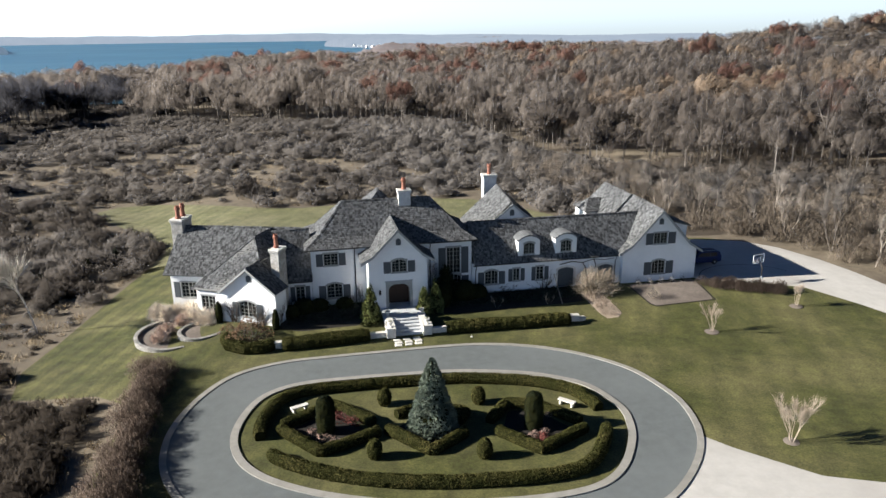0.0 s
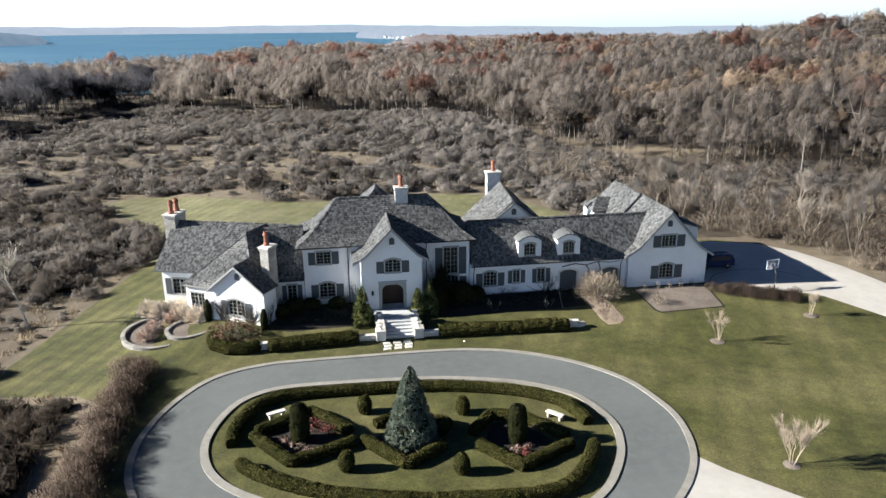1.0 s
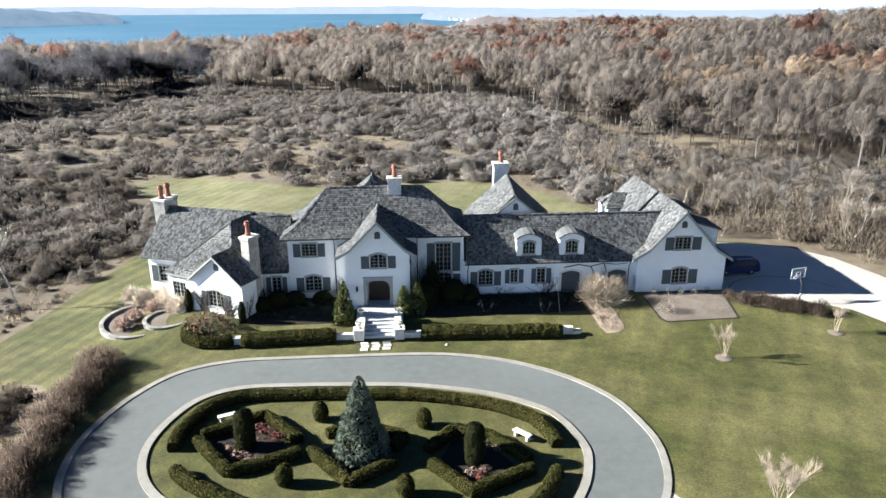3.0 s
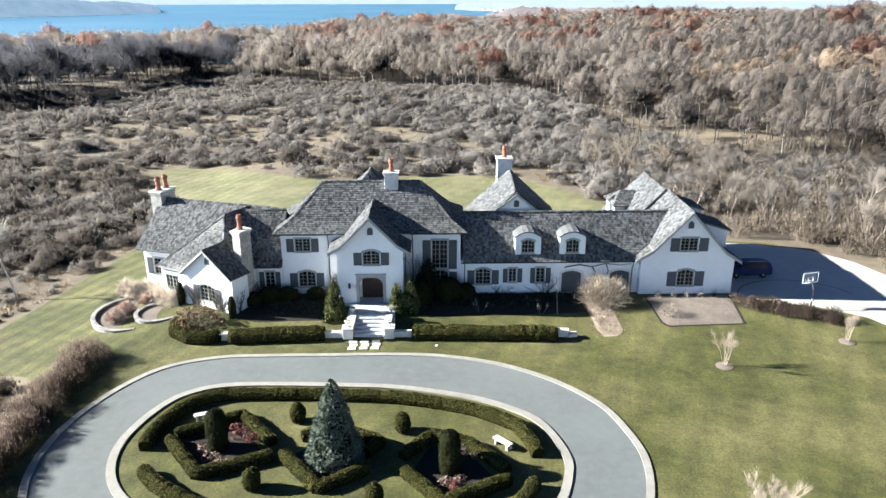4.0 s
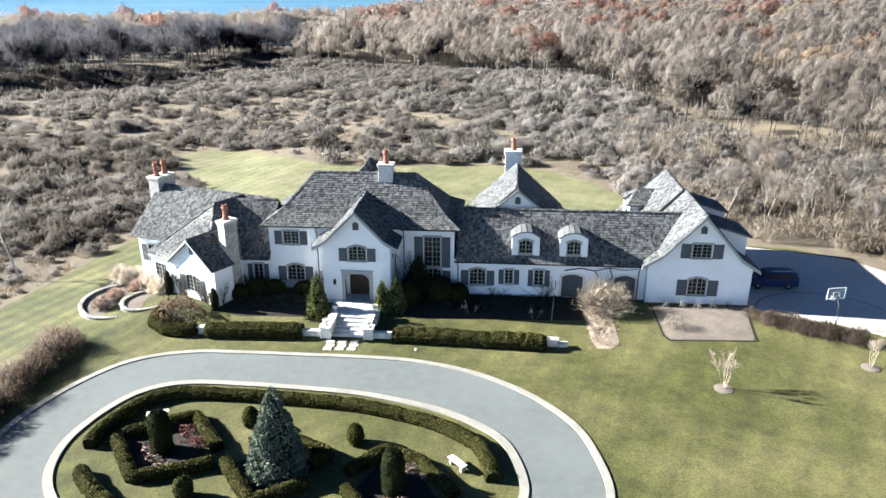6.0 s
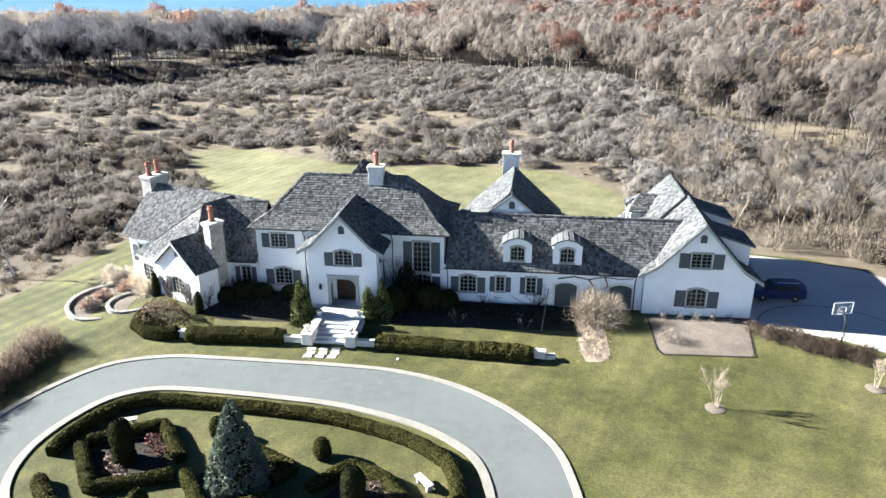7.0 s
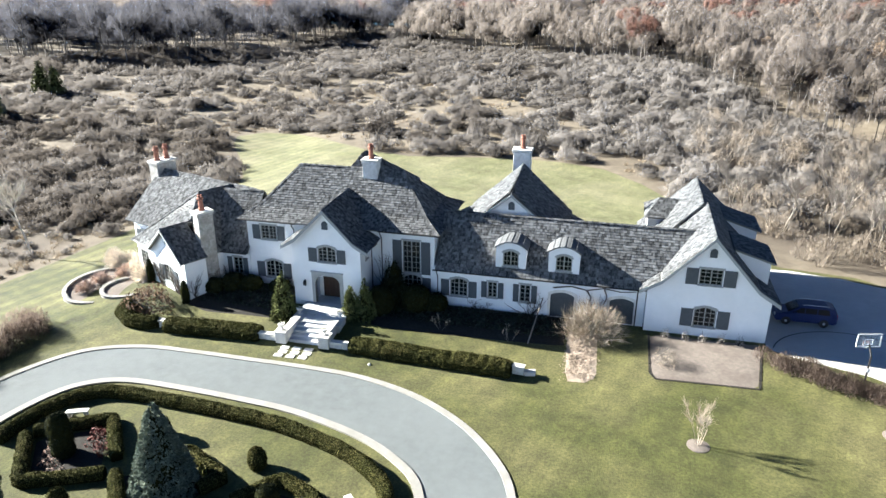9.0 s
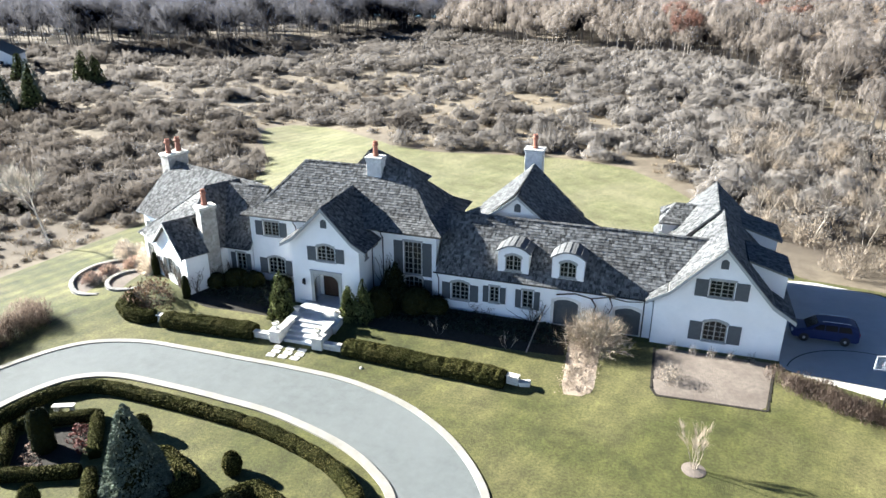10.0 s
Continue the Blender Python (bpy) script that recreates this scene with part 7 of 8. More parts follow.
SAP = "young bare lawn trees"


def mulch_ring(x, y, r=0.75):
    bm = bmesh.new()
    lathe(bm, [(r, -0.05), (r * 0.97, 0.06), (r * 0.6, 0.12), (0.06, 0.16)], 20, x, y, gz(x, y))
    tagged(link("mulch_ring", bm, PALE_MULCH), "round mulch ring at a young tree's foot", "mulch", "mulch rings")


for (x, y), h, s in (((40.05, 60.3), 3.4, 71), ((52.6, 64.1), 3.0, 72)):
    mulch_ring(x, y)
    bare_tree("young_tree", "young bare multi-stemmed tree with pale bark on the lawn", pose(x, y, gz(x, y)), h, 6, 0.17, PALEBARK, 1100, 0.013, s, 0.08, SAP)
mulch_ring(34.7, 40.75, 0.6)
bare_tree("young_tree", "bare vase-shaped tree with pale stems and fine tan twigs", pose(34.7, 40.75, gz(34.7, 40.75)), 4.1, 7, 0.28, PALEBARK, 2200, 0.018, 73, 0.1, SAP)

# bed and big bare shrub before the wing
slab("planting_bed", [(30.6, 72.6), (33.0, 72.6), (33.2, 66.6), (32.4, 65.9), (31.2, 65.9), (30.9, 66.8)], mat("straw_mulch", (0.27, 0.215, 0.165), (0.38, 0.315, 0.25), 2.5, 0.95, 0.8, 10, (0.19, 0.145, 0.105), 0.7, 0.6), "narrow bed of dry straw-coloured ground cover", "planting bed", 0.16)
STRAW = mat("dry_hydrangea", (0.23, 0.18, 0.135), (0.33, 0.268, 0.21), 3, 0.9, island=0.35)
PLUMETWIG = mat("pale_grey_twig_tips", (0.30, 0.26, 0.22), (0.45, 0.40, 0.35), 3, 0.9, island=0.3)
TANTWIG = mat("pale_tan_twigs", (0.20, 0.165, 0.125), (0.36, 0.30, 0.23), 3, 0.9, island=0.35)
shrub = tri_mesh("large_shrub", [(bush_shape(np.random.default_rng(74), 2.45, 2.5, 190, 0.034, 7, False, 8.0), TANTWIG)])
shrub.matrix_world = pose(32.5, 72.6, gz(32.5, 72.6))
tagged(shrub, "large rounded bare shrub with tan twigs before the arched doors", "shrub")
tri_mesh_floor = [(x, y) for x, y in zip(R.uniform(30.9, 33.0, 170), R.uniform(66.2, 72.4, 170))]
tagged(tri_mesh("ground_cover", [(np.concatenate([leaves(np.array([[x, y, gz(x, y) + 0.2]]) + R.normal(size=(14, 3)) * np.array([0.22, 0.22, 0.06]), np.tile([0, 0, 1.0], (14, 1)), 0.10, R, 0.8) for x, y in tri_mesh_floor]), STRAW)]), "dry straw-coloured ground cover", "ground cover", kind="stuff")

# mulch bed before the garage gable
slab("planting_bed", [(37.2, 73.8), (37.2, 68.0), (37.5, 67.3), (44.7, 67.6), (45.6, 73.0), (45.6, 73.9)], PALE_MULCH, "pale faded mulch bed below the garage gable", "planting bed", 0.10)
bm = bmesh.new()
for a, b in zip([(37.1, 73.6), (37.1, 68.0), (37.5, 67.2), (44.8, 67.5)], [(37.1, 68.0), (37.5, 67.2), (44.8, 67.5), (45.7, 73.0)]):
    d = Vector(b) - Vector(a)
    n = max(2, int(d.length))
    for k in range(n):
        p, q = Vector(a) + d * k / n, Vector(a) + d * (k + 1) / n
        m = pose((p.x + q.x) / 2, (p.y + q.y) / 2, gz((p.x + q.x) / 2, (p.y + q.y) / 2), 0, 0, math.degrees(math.atan2(d.y, d.x)))
        box(bm, -d.length / n / 2, -0.09, -0.1, d.length / n / 2, 0.09, 0.07, 0.0, m)
tagged(link("edging", bm, SOIL), "dark spade-cut edge round the mulch bed", "edging", kind="structure")
low_plant(38.3, 69.4, 0.95, 1.3, TANTWIG, "round tan deciduous shrub in the mulch bed", seed=81, n=700, leaf=0.08, twigs=90)
for k, x in enumerate((38.4, 39.9, 41.3, 42.7, 44.1)):
    low_plant(x, 73.5, 0.42, 0.85, PLUMETWIG, "small bare pale shrub against the garage wall", seed=82 + k, n=220, leaf=0.05, group="small shrubs at the garage wall", twigs=30)

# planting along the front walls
# the near-black colour also paints the house's shade on the ground here
slab("planting_bed", [(13.0, 75.2), (13.0, 70.4), (16.0, 69.9), (24.0, 70.1), (30.4, 70.4), (30.4, 74.9)], SOIL, "dark mulch bed along the wing, deepened to paint the house's shade", "planting bed", 0.09)
slab("planting_bed", [(-2.6, 74.9), (-3.8, 70.2), (-1.0, 69.2), (3.0, 69.4), (6.3, 69.4), (6.3, 75.2)], SOIL, "dark mulch bed beside the entrance, deepened to paint its shade", "planting bed", 0.09)
# leaf colour darkened to stand for shade
IVY = mat("ivy_painted_shade", (0.008, 0.012, 0.006), (0.02, 0.026, 0.012), 3, 0.7, island=0.4)
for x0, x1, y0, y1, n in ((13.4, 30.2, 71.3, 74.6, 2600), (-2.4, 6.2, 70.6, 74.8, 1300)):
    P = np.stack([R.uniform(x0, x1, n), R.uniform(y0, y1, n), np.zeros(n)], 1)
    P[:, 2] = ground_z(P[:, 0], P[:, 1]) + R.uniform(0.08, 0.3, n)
    tagged(tri_mesh("ground_cover", [(leaves(P, np.tile([0, 0, 1.0], (n, 1)), 0.26, R, 0.7), IVY)]), "low evergreen ground cover, coloured dark as in the house's shade", "ground cover", kind="stuff")
ARB = "evergreens beside the entrance"
for x, y, h, r, s in ((6.25, 69.9, 4.4, 1.05, 91), (12.15, 70.9, 3.1, 0.85, 92), (13.4, 71.1, 3.8, 0.9, 93)):
    conifer("arborvitae", "green cone-shaped evergreen beside the entrance steps", pose(x, y, gz(x, y)), h, r, EVERGREEN, 1300, s, 0.2, "evergreen", ARB)
conifer("yew_tree", "tall dark ragged yew beside the entrance", pose(15.1, 73.9, gz(15.1, 73.9)), 4.6, 1.5, YEW, 1500, 94, 0.26, "evergreen")
for (x, y), (w, h), s in (((14.3, 72.4), (1.2, 2.4), 95), ((17.2, 73.7), (1.4, 2.2), 88), ((18.9, 73.9), (1.1, 1.5), 89), ((-0.6, 73.6), (1.2, 1.5), 96), ((1.0, 73.9), (1.1, 1.3), 97), ((-2.0, 72.6), (0.9, 1.3), 98), ((3.8, 74.2), (1.0, 1.1), 99)):
    topiary([(w * 0.8, 0), (w, h * 0.35), (w * 0.9, h * 0.7), (w * 0.5, h * 0.95), (0.05, h)], pose(x, y, gz(x, y)), "yew_bush", "dark clipped yew against the front wall", YEW, "dark yews at the front wall", 0.16, 70, s)
for x, y, h, s in ((-3.55, 70.15, 2.2, 101), (-9.5, 73.6, 2.4, 102)):
    topiary([(0.3, 0), (0.38, h * 0.3), (0.33, h * 0.7), (0.16, h * 0.93), (0.02, h)], pose(x, y, gz(x, y)), "cypress", "narrow dark upright cypress at the wall", YEW, "narrow cypresses of the turned wing", 0.12, 110, s)
bare_tree("small_tree", "small contorted bare tree in the shaded bed", pose(20.2, 70.6, gz(20.2, 70.6)), 1.7, 3, 0.7, GREYBARK, 130, 0.02, 103, 0.05, "small bare trees of the bed")
bare_tree("small_tree", "small contorted bare tree in the shaded bed", pose(26.1, 70.2, gz(26.1, 70.2)), 1.7, 3, 0.7, GREYBARK, 130, 0.02, 104, 0.05, "small bare trees of the bed")

# vines on the walls
VINE = mat("dark_vine_stems", (0.045, 0.035, 0.028), (0.085, 0.065, 0.05), 4, 0.9, island=0.2)


def vine(x, y, h, spread, seed, m=None, n=7, r=0.035):
    rng = random.Random(seed)
    bm = bmesh.new()
    for k in range(n):
        p = Vector((x + rng.uniform(-0.15, 0.15), y - 0.06, 0.5))
        pts = [p.copy()]
        drift = rng.uniform(-1, 1) * spread
        for j in range(9):
            p = p + Vector((drift / 9 + rng.uniform(-0.16, 0.16), rng.uniform(-0.05, 0.02), h * rng.uniform(0.5, 1.0) / 9))
            p.y = min(p.y, y - 0.04)
            pts.append(p.copy())
            if j > 2 and rng.random() < 0.5:
                q = p + Vector((rng.uniform(-0.5, 0.5), -0.05, rng.uniform(-0.1, 0.5)))
                tube(bm, [p, (p + q) / 2 + Vector((0, -0.03, 0.06)), q], r * 0.5, r * 0.2, 4)
        tube(bm, pts, r, r * 0.35, 4)
    ob = link("wall_vine", bm, VINE)
    if m is not None:
        ob.matrix_world = m
    return tagged(ob, "bare dark vine stems trained on the white wall", "vine", "wall vines")


for a in ((14.4, 75.3, 5.4, 1.6, 1), (13.7, 75.3, 5.6, 0.8, 2), (18.7, 74.95, 2.0, 0.9, 3), (27.3, 74.95, 2.9, 0.9, 4), (26.9, 74.95, 1.7, 1.6, 5), (32.3, 74.95, 3.2, 1.2, 6), (6.0, 75.3, 3.0, 0.5, 7), (4.6, 75.3, 1.8, 0.8, 8), (22.4, 74.95, 1.3, 1.4, 9), (-2.6, 75.25, 2.2, 0.5, 10)):
    vine(*a)
vine(-2.4, 0.0, 2.6, 1.0, 11, LW)
vine(-1.9, 0.0, 3.2, 1.6, 14, LW, 16, 0.025)
vine(0.9, 0.0, 2.9, 1.5, 15, LW, 14, 0.025)
vine(-4.2, 0.0, 2.2, 1.2, 16, LW, 12, 0.025)
vine(1.0, 0.0, 2.4, 0.7, 17, LW @ pose(2.42, 2.18, 0, 0, 0, 90), 10, 0.03)
vine(1.4, 0.0, 2.4, 0.8, 12, LW)
vine(0.6, 0.0, 3.0, 0.8, 13, LW @ pose(3.0, 0, 0, 0, 0, 90))
bm = bmesh.new()
for k, pts in enumerate(([(29.0, 74.85, 3.55), (30.5, 74.83, 3.85), (31.8, 74.85, 3.6), (33.2, 74.83, 3.95), (34.6, 74.85, 3.75), (35.8, 74.83, 3.9)], [(31.8, 74.84, 3.6), (32.2, 74.84, 3.0), (32.0, 74.84, 2.2), (32.4, 74.84, 1.2), (32.3, 74.84, 0.6)], [(33.2, 74.84, 3.95), (33.5, 74.84, 3.2), (33.3, 74.84, 2.5)])):
    tube(bm, pts, 0.07, 0.03, 5)
tagged(link("wall_vine", bm, VINE), "thick dark vine trained over the arched doors", "vine", "wall vines")

# leaning timber prop in the shaded bed
bm = bmesh.new()
tube(bm, [(27.6, 70.0, 0.62), (28.2, 74.6, 2.6)], 0.06, 0.045, 6)
tagged(link("pole", bm, GREYBARK), "leaning grey wooden pole against the wing", "pole")

# raised beds at the turned wing


def eased(pts, times=2):
    """A line with its corners cut twice, its ends kept."""
    for _ in range(times):
        cut = [(a[0] * (1 - t) + b[0] * t, a[1] * (1 - t) + b[1] * t) for a, b in zip(pts, pts[1:]) for t in (0.25, 0.75)]
        pts = [pts[0]] + cut + [pts[-1]]
    return pts


tagged(stone_wall("raised_bed_wall", eased([(-14.3, 76.9), (-16.4, 76.3), (-17.7, 74.6), (-17.9, 72.5), (-17.2, 70.6), (-15.8, 69.2), (-14.2, 68.6), (-12.6, 69.0)]), 0.32, -1.0, -0.05, "curved grey stone wall round a raised bed", material=BEDSTONE), group="raised bed walls")
tagged(stone_wall("raised_bed_wall", eased([(-12.0, 74.4), (-13.2, 73.3), (-13.5, 71.8), (-12.9, 70.5), (-11.7, 69.8), (-10.3, 70.1), (-9.0, 71.2)]), 0.32, -0.6, 0.3, "curved grey stone wall round a raised bed", material=BEDSTONE), group="raised bed walls")


def filled(name, pts, z, material, label):
    bm = bmesh.new()
    a = [bm.verts.new((x, y, z)) for x, y in pts]
    b = [bm.verts.new((x, y, z - 0.8)) for x, y in pts]
    bm.faces.new(a)
    for i in range(len(a)):
        bm.faces.new((a[i], b[i], b[(i + 1) % len(a)], a[(i + 1) % len(a)]))
    bmesh.ops.recalc_face_normals(bm, faces=bm.faces)
    return tagged(link(name, bm, material), label, "planting bed", kind="structure")


filled("planting_bed", [(-14.3, 76.7), (-16.3, 76.1), (-17.5, 74.5), (-17.7, 72.5), (-17.0, 70.7), (-15.7, 69.4), (-14.2, 68.8), (-12.7, 69.2), (-13.0, 72.0), (-11.5, 75.5)], -0.2, PALE_MULCH, "raised bed filled with grey-pink mulch")
filled("planting_bed", [(-11.9, 74.2), (-13.0, 73.2), (-13.3, 71.8), (-12.7, 70.6), (-11.6, 70.0), (-10.3, 70.3), (-9.1, 71.3), (-8.6, 72.6), (-10.2, 73.6)], 0.2, PALE_MULCH, "raised bed filled with grey-pink mulch")
PLUME = mat("cream_grass_plumes", (0.592, 0.5157, 0.4255), (0.7355, 0.673, 0.5787), 3, 0.9, island=0.3)
PINKGRASS = mat("pink_brown_grass", (0.38, 0.285, 0.23), (0.54, 0.43, 0.36), 3, 0.9, island=0.35)


def grass_clump(x, y, z, r, h, material, label, seed, n=420, group=""):
    rng = np.random.default_rng(seed)
    t, e = rng.uniform(0, 6.283, n), np.arcsin(rng.uniform(0.1, 1, n))
    tip = np.stack([np.cos(t) * np.cos(e) * r, np.sin(t) * np.cos(e) * r, np.sin(e) * h], 1) * rng.uniform(0.8, 1.1, (n, 1))
    rt = tip * np.array([0.15, 0.15, 0])
    mid = rt + (tip - rt) * 0.55 + np.array([0, 0, 0.15 * h])
    groups = [(blades(rt, mid - rt, np.linalg.norm(mid - rt, axis=1) * 1.1, 0.06, rng), material), (blades(mid, tip - mid, np.linalg.norm(tip - mid, axis=1), 0.075, rng), material)]
    ob = tri_mesh("ornamental_grass", groups)
    ob.matrix_world = pose(x, y, z)
    return tagged(ob, label, "ornamental grass", group)


PG = "ornamental grasses of the raised bed"
grass_clump(-15.2, 71.2, -0.2, 1.2, 1.3, PINKGRASS, "round mound of pinkish dry grass in the raised bed", 111, group=PG)
grass_clump(-14.9, 73.2, -0.2, 1.25, 1.35, PINKGRASS, "round mound of pinkish dry grass in the raised bed", 112, group=PG)
grass_clump(-13.4, 74.9, -0.2, 1.3, 1.6, PINKGRASS, "round mound of pinkish dry grass in the raised bed", 113, group=PG)
for k, (x, y) in enumerate(((-15.3, 76.6), (-14.2, 76.9), (-13.0, 76.4), (-12.2, 75.2), (-16.4, 77.2), (-11.2, 74.5), (-12.9, 77.3), (-10.4, 74.0), (-11.8, 76.0))):
    grass_clump(x, y, -0.2, 1.25, 2.2, PLUME, "cream-plumed dry ornamental grass by the white wall", 114 + k, 700, PG)
bare_tree("russet_shrub", "broad shrub with russet-brown withered leaves", pose(-6.4, 68.6, gz(-6.4, 68.6)), 2.3, 8, 0.95, BARK, 300, 0.03, 121, 0.2, "", "shrub")
WITHER = mat("withered_russet_leaves", (0.102, 0.058, 0.0319), (0.18, 0.1073, 0.0605), 3, 0.9, island=0.45)
low_plant(-6.2, 68.7, 2.3, 2.0, WITHER, "mound of withered russet leaves", "russet_shrub", 1500, 0.17, 122, twigs=40)
low_plant(-8.4, 70.6, 0.9, 1.0, WITHER, "low shrub with brown withered leaves", seed=123, n=260)

# the car
PAINT = bpy.data.materials.new("dark_blue_car_paint")
PAINT.use_nodes = True
pb = PAINT.node_tree.nodes["Principled BSDF"]
pb.inputs["Base Color"].default_value, pb.inputs["Metallic"].default_value, pb.inputs["Roughness"].default_value = (0.005, 0.014, 0.065, 1), 0.0, 0.5
pb.inputs["Specular IOR Level"].default_value = 0.2
RUBBER = mat("black_rubber", (0.015, 0.015, 0.015), (0.025, 0.025, 0.025), 8, 0.8)
ALLOY = mat("silver_alloy", (0.45, 0.46, 0.47), (0.55, 0.56, 0.57), 8, 0.35, metal=0.9)
TINT = mat("tinted_glass", (0.008, 0.009, 0.011), (0.012, 0.013, 0.015), 2, 0.15, spec=0.2)
LAMPRED = mat("red_lamp_lens", (0.25, 0.01, 0.01), (0.3, 0.015, 0.012), 8, 0.3)
LAMPWHITE = mat("clear_lamp_lens", (0.5, 0.52, 0.54), (0.6, 0.62, 0.64), 8, 0.2)


def suv(m):
    """A parked estate-bodied car, its nose to -x."""
    root = thing("car", "dark blue sport utility vehicle parked on the court", "car", m)
    side = [(-2.4, 0.45), (-2.44, 0.8), (-2.3, 1.0), (-1.35, 1.12), (-0.55, 1.68), (0.1, 1.76), (1.7, 1.74), (2.2, 1.62), (2.42, 1.05), (2.44, 0.5), (2.3, 0.36), (-2.25, 0.36)]
    bm = bmesh.new()
    rows = []
    for y, k in ((-0.95, 0.0), (-0.93, 0.5), (-0.72, 1.0), (0.72, 1.0), (0.93, 0.5), (0.95, 0.0)):
        rows.append([bm.verts.new((x * (1 - 0.015 * (1 - k)), y if z < 1.1 else y * (0.86 if k < 0.9 else 0.9), z - (0.06 * (1 - k) if z > 1.1 else 0))) for x, z in side])
    for a, b in zip(rows, rows[1:]):
        for i in range(len(side)):
            j = (i + 1) % len(side)
            bm.faces.new((a[i], a[j], b[j], b[i]))
    bm.faces.new(rows[0][::-1]), bm.faces.new(rows[-1])
    bmesh.ops.recalc_face_normals(bm, faces=bm.faces)
    body = part("body", bm, PAINT, root)
    for s in (-1, 1):
        for x0, x1, x2, x3 in ((-1.05, -0.15, -0.15, -0.42), (-0.08, 0.8, 0.8, -0.08), (0.88, 1.85, 1.7, 0.88)):
            bm = bmesh.new()
            q = [(x0, s * 0.875, 1.14), (x1, s * 0.875, 1.14), (x2, s * 0.80, 1.6), (x3, s * 0.80, 1.6)]
            bm.faces.new([bm.verts.new(v) for v in (q if s < 0 else q[::-1])])
            r = bmesh.ops.extrude_face_region(bm, geom=list(bm.faces))
            bmesh.ops.translate(bm, verts=[v for v in r["geom"] if isinstance(v, bmesh.types.BMVert)], vec=(0, s * 0.03, 0))
            part("side_window", bm, TINT, body)
        bm = bmesh.new()
        box(bm, -0.95, s * 0.93 - 0.1, 1.1, -0.78, s * 0.93 + 0.1, 1.24, 0.03)
        part("wing_mirror", bm, PAINT, body)
        bm = bmesh.new()
        tube(bm, [(-0.3, s * 0.66, 1.79), (-0.2, s * 0.66, 1.84), (1.6, s * 0.66, 1.83), (1.7, s * 0.66, 1.78)], 0.025, 0.025, 5)
        part("roof_rail", bm, ALLOY, body)
        bm = bmesh.new()
        box(bm, 2.34, s * 0.75 - 0.12, 0.85, 2.45, s * 0.75 + 0.12, 1.2, 0.03)
        part("tail_light", bm, LAMPRED, body)
        bm = bmesh.new()
        box(bm, -2.45, s * 0.7 - 0.2, 0.75, -2.3, s * 0.7 + 0.2, 0.92, 0.03)
        part("headlight", bm, LAMPWHITE, body)
    for q, nm in (([(-1.36, -0.72, 1.14), (-1.36, 0.72, 1.14), (-0.6, 0.66, 1.665), (-0.6, -0.66, 1.665)], "windscreen"), ([(2.41, 0.7, 1.12), (2.41, -0.7, 1.12), (2.24, -0.64, 1.56), (2.24, 0.64, 1.56)], "rear_window")):
        bm = bmesh.new()
        bm.faces.new([bm.verts.new(v) for v in q])
        r = bmesh.ops.extrude_face_region(bm, geom=list(bm.faces))
        bmesh.ops.translate(bm, verts=[v for v in r["geom"] if isinstance(v, bmesh.types.BMVert)], vec=(-0.03 if nm == "windscreen" else 0.03, 0, 0.02))
        part(nm, bm, TINT, body)
    for x in (-1.5, 1.45):
        for s in (-1, 1):
            bm = bmesh.new()
            lathe(bm, [(0.22, -0.12), (0.36, -0.12), (0.38, -0.06), (0.38, 0.06), (0.36, 0.12), (0.22, 0.12)], 20)
            w = part("wheel", bm, RUBBER, root, "", pose(x, s * 0.86, 0.38, 90))
            bm = bmesh.new()
            lathe(bm, [(0.05, -0.13), (0.23, -0.1), (0.23, 0.1), (0.05, 0.13)], 12)
            part("rim", bm, ALLOY, w)
    return root


suv(pose(49.8, 79.15, gz(50.0, 79.2) + 0.09, 0, 0, 1))

# basketball hoop
CLEAR = bpy.data.materials.new("clear_acrylic")
CLEAR.use_nodes = True
cb = CLEAR.node_tree.nodes["Principled BSDF"]
cb.inputs["Base Color"].default_value, cb.inputs["Transmission Weight"].default_value, cb.inputs["Roughness"].default_value, cb.inputs["IOR"].default_value = (0.85, 0.9, 0.93, 1), 0.9, 0.1, 1.1
hoop = thing("basketball_hoop", "basketball hoop on a dark post with a clear white-framed board", "basketball hoop", pose(52.35, 70.25, gz(52.35, 70.25), 0, 0, 14))
bm = bmesh.new()
tube(bm, [(0, 0, -0.1), (0, 0, 2.2), (0.0, 0.5, 2.9)], 0.075, 0.06, 8)
part("post", bm, GUTTER, hoop)
bm = bmesh.new()
box(bm, -0.1, -0.12, 0.9, 0.1, -0.07, 1.2)
part("crank_box", bm, LAMPWHITE, hoop)
bm = bmesh.new()
for a in ((-0.9, 2.6, 0.9, 2.68), (-0.9, 3.6, 0.9, 3.68), (-0.9, 2.6, -0.82, 3.68), (0.82, 2.6, 0.9, 3.68), (-0.3, 2.8, 0.3, 2.84), (-0.3, 3.2, 0.3, 3.24), (-0.3, 2.8, -0.26, 3.24), (0.26, 2.8, 0.3, 3.24)):
    box(bm, a[0], 0.6, a[1], a[2], 0.65, a[3])
board = part("backboard_frame", bm, LAMPWHITE, hoop)
bm = bmesh.new()
box(bm, -0.84, 0.615, 2.66, 0.84, 0.635, 3.62)
part("pane", bm, CLEAR, board)
bm = bmesh.new()
tube(bm, [(0.23 * math.cos(t), 0.92 + 0.23 * math.sin(t), 2.8) for t in np.linspace(0, 6.283, 17)], 0.015, 0.015, 5)
part("rim", bm, CLAY, hoop)
bm = bmesh.new()
for k in range(12):
    t, u = 2 * math.pi * k / 12, 2 * math.pi * (k + 1) / 12
    tube(bm, [(0.22 * math.cos(t), 0.92 + 0.22 * math.sin(t), 2.8), (0.13 * math.cos(u), 0.92 + 0.13 * math.sin(u), 2.35)], 0.008, 0.008, 3)
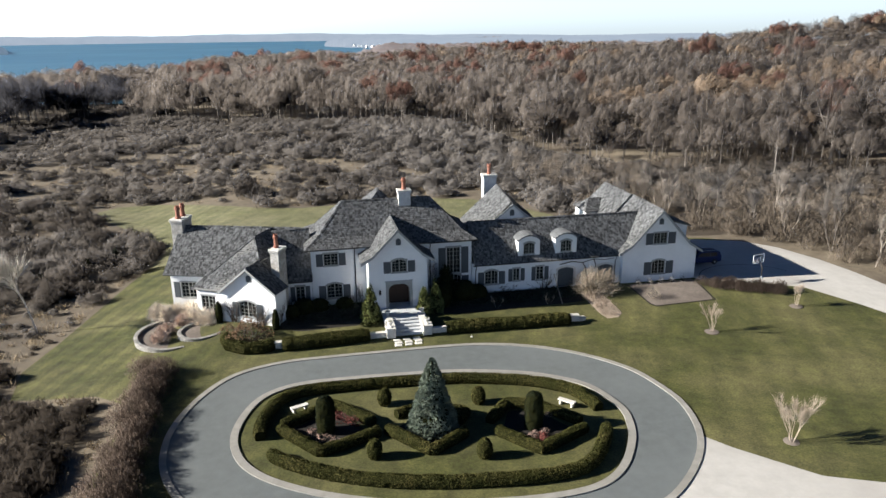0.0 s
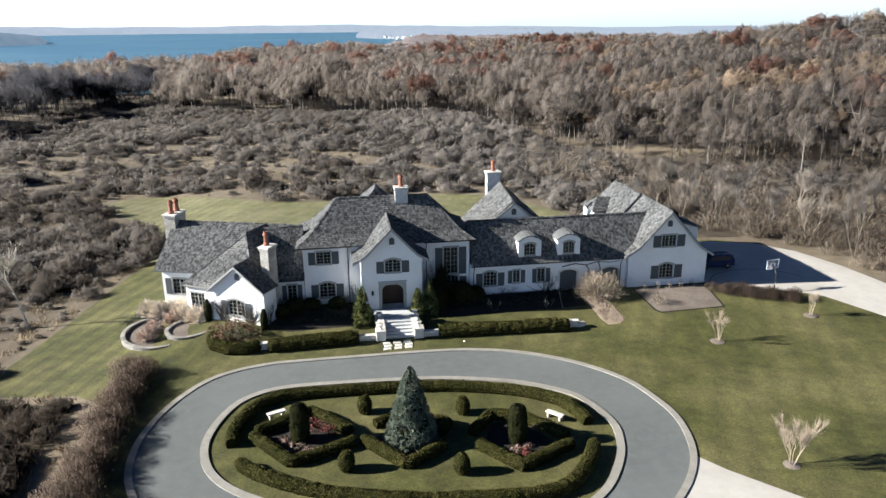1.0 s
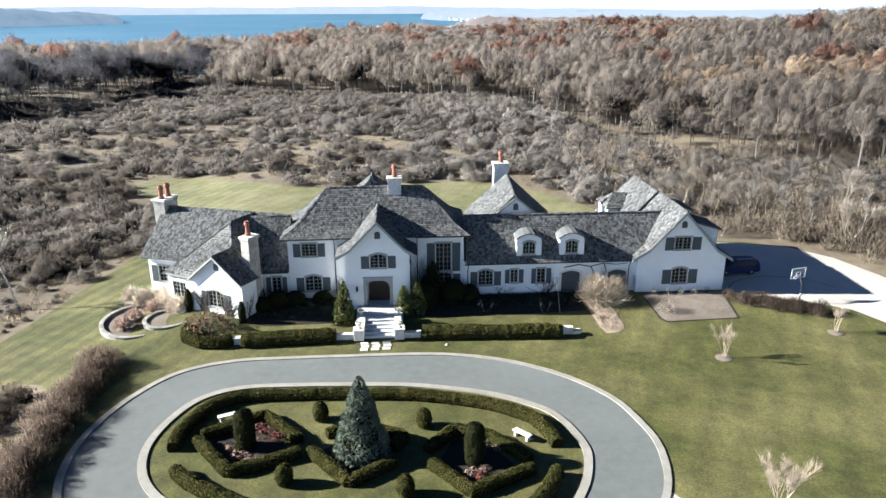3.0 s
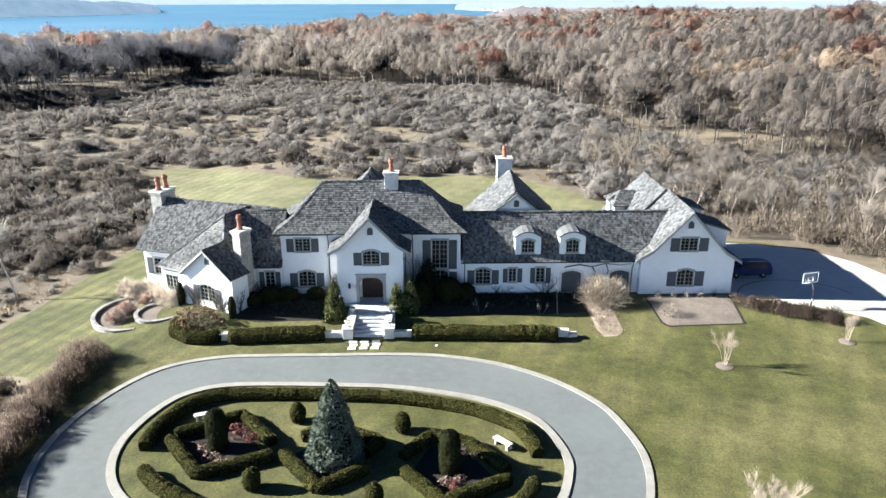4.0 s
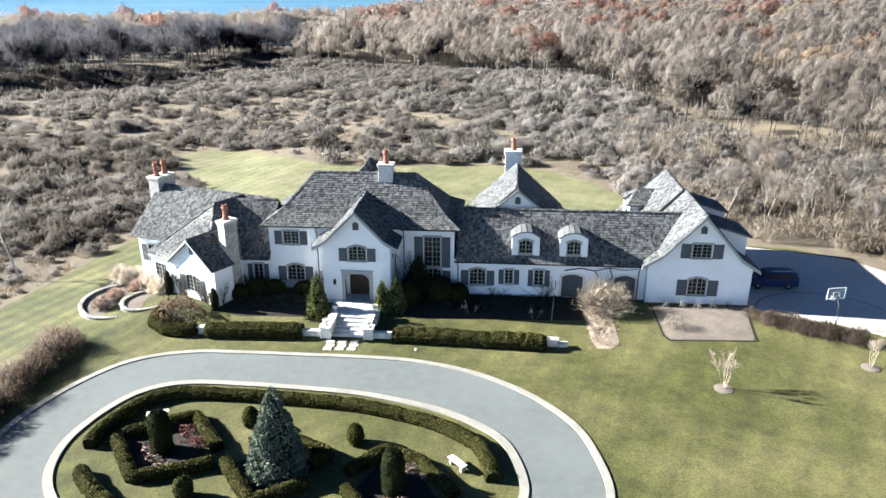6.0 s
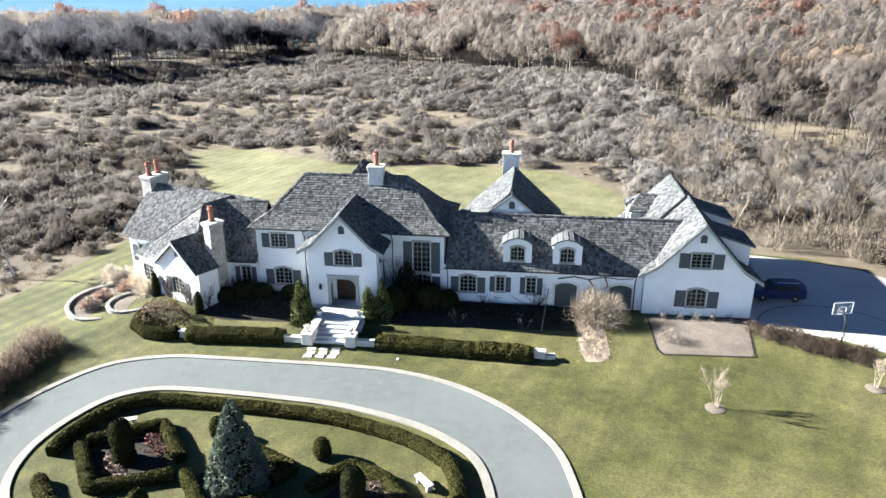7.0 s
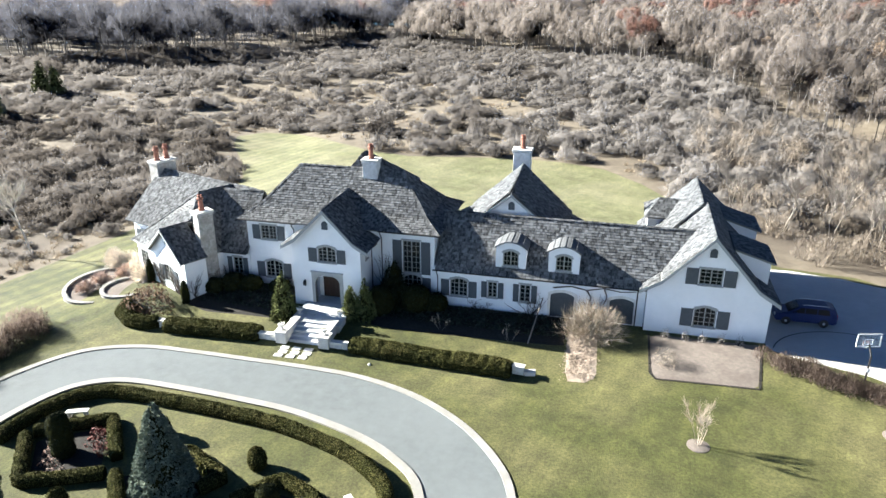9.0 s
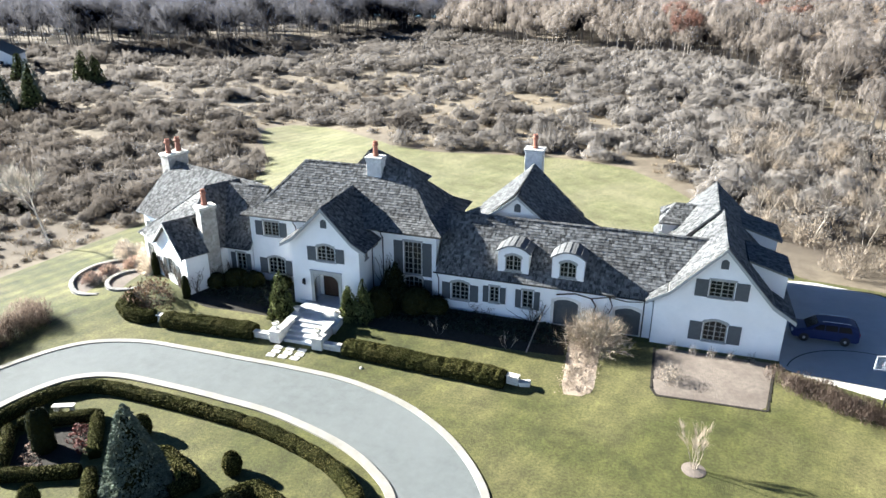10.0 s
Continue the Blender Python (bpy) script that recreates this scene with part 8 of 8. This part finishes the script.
part("net", bm, LAMPWHITE, hoop)

# court line and pole lamp
bm = bmesh.new()
arc = [(52.6 + 6.1 * math.cos(t), 72.5 + 5.2 * math.sin(t)) for t in np.linspace(0.25, 2.9, 40)]
for (xa, ya), (xb, yb) in zip(arc, arc[1:]):
    d = Vector((xb - xa, yb - ya, 0)).normalized()
    n = Vector((-d.y, d.x, 0)) * 0.05
    q = [Vector((xa, ya, gz(xa, ya) + 0.092)), Vector((xb, yb, gz(xb, yb) + 0.092))]
    bm.faces.new([bm.verts.new(v) for v in (q[0] - n, q[1] - n, q[1] + n, q[0] + n)])
tagged(link("court_line", bm, GUTTER), "thin dark painted court line on the concrete", "marking", kind="structure")

# trees near the lawns, and far spruces
NEAR = "bare trees at the lawn's edge"
for x, y, h, s, b in ((-56.0, 285.0, 15.0, 144, GREYBARK), (52.8, 104.5, 9.5, 132, GREYBARK), (57.5, 102.5, 8.5, 133, GREYBARK), (60.0, 96.0, 8.0, 134, GREYBARK), (63.5, 90.5, 9.0, 135, BARK), (67.3, 85.5, 8.5, 136, GREYBARK), (69.5, 79.5, 9.0, 137, BARK), (70.5, 73.0, 9.0, 138, GREYBARK), (48.0, 108.0, 8.0, 139, GREYBARK), (66.5, 104.0, 10.0, 140, BARK), (73.0, 97.0, 10.0, 141, GREYBARK), (79.0, 90.0, 10.0, 142, BARK), (60.0, 110.0, 10.0, 143, GREYBARK)):
    bare_tree("bare_tree", "bare grey deciduous tree at the edge of the lawn", pose(x, y, gz(x, y)), h, 2 if s % 3 else 1, 0.3, b, 900, 0.03, s, 0.12, NEAR)
SILVERBARK = mat("silvery_bark", (0.46, 0.42, 0.36), (0.62, 0.58, 0.51), 3, 0.9, island=0.2)
bare_tree("bare_tree", "tall leaning bare tree with pale spreading limbs beside the lawn", pose(-29.7, 80.1, gz(-29.7, 80.1), 0, -6, 0), 11.0, 1, 0.02, SILVERBARK, 800, 0.06, 137, 0.05, NEAR, "tree", 0.1)
FS = "dark spruces beyond the field"
for x, y, h, r, s in ((-98.3, 138.0, 8.5, 2.2, 151), (-94.5, 141.0, 9.5, 2.2, 152), (-98.4, 145.2, 11.0, 2.4, 153), (-108.4, 170.8, 10.5, 3.0, 154), (-105.0, 171.5, 9.0, 2.5, 155), (-106.0, 139.0, 9.5, 2.4, 156), (-130.0, 171.6, 9.0, 2.6, 157)):
    conifer("spruce_tree", "dark green spruce standing in the dry field", pose(x, y, gz(x, y) - 0.1), h, r, SPRUCE if s in (151, 153) else EVERGREEN, 900, s, 0.5, "tree", FS)
for k, (x, y) in enumerate(((-48, 95), (-34.5, 97.5), (-30, 103), (-42, 88), (-50.5, 101), (-27.5, 108))):
    conifer("juniper", "small dark green juniper in the brush", pose(x, y, gz(x, y) - 0.05), 1.5 + 0.3 * (k % 3), 0.75, YEW, 260, 160 + k, 0.25, "evergreen", "junipers in the brush")

# far house at the edge of the field, a path light on the lawn
fh = thing("far_house", "pale grey house half hidden at the wood's edge", "house", pose(-160, 192, gz(-160, 192), 0, 0, 25))
bm = bmesh.new()
poly_prism(bm, [(-6, -0.5), (6, -0.5), (6, 4.5), (0, 7.6), (-6, 4.5)], -5, 5)
bmesh.ops.recalc_face_normals(bm, faces=bm.faces)
part("wall", bm, WHITEWASH, fh)
for s in (-1, 1):
    bm = bmesh.new()
    q = [(s * 6.5, -5.4, 4.3), (s * 6.5, 5.4, 4.3), (0, 5.4, 7.75), (0, -5.4, 7.75)]
    bm.faces.new([bm.verts.new(v) for v in q])
    bmesh.ops.solidify(bm, geom=list(bm.faces), thickness=0.2)
    part("roof", bm, DECK, fh)
for x in (-3, 0, 3):
    bm = bmesh.new()
    box(bm, x - 0.5, -5.08, 1.2, x + 0.5, -5.02, 2.8)
    part("window", bm, TINT, fh)
bm = bmesh.new()
lathe(bm, [(0.12, 0), (0.14, 0.06), (0.05, 0.16)], 10, 15.9, 64.75, gz(15.9, 64.75) + 0.02)
tagged(link("ground_light", bm, LIMESTONE), "small pale ground light in the lawn", "light")
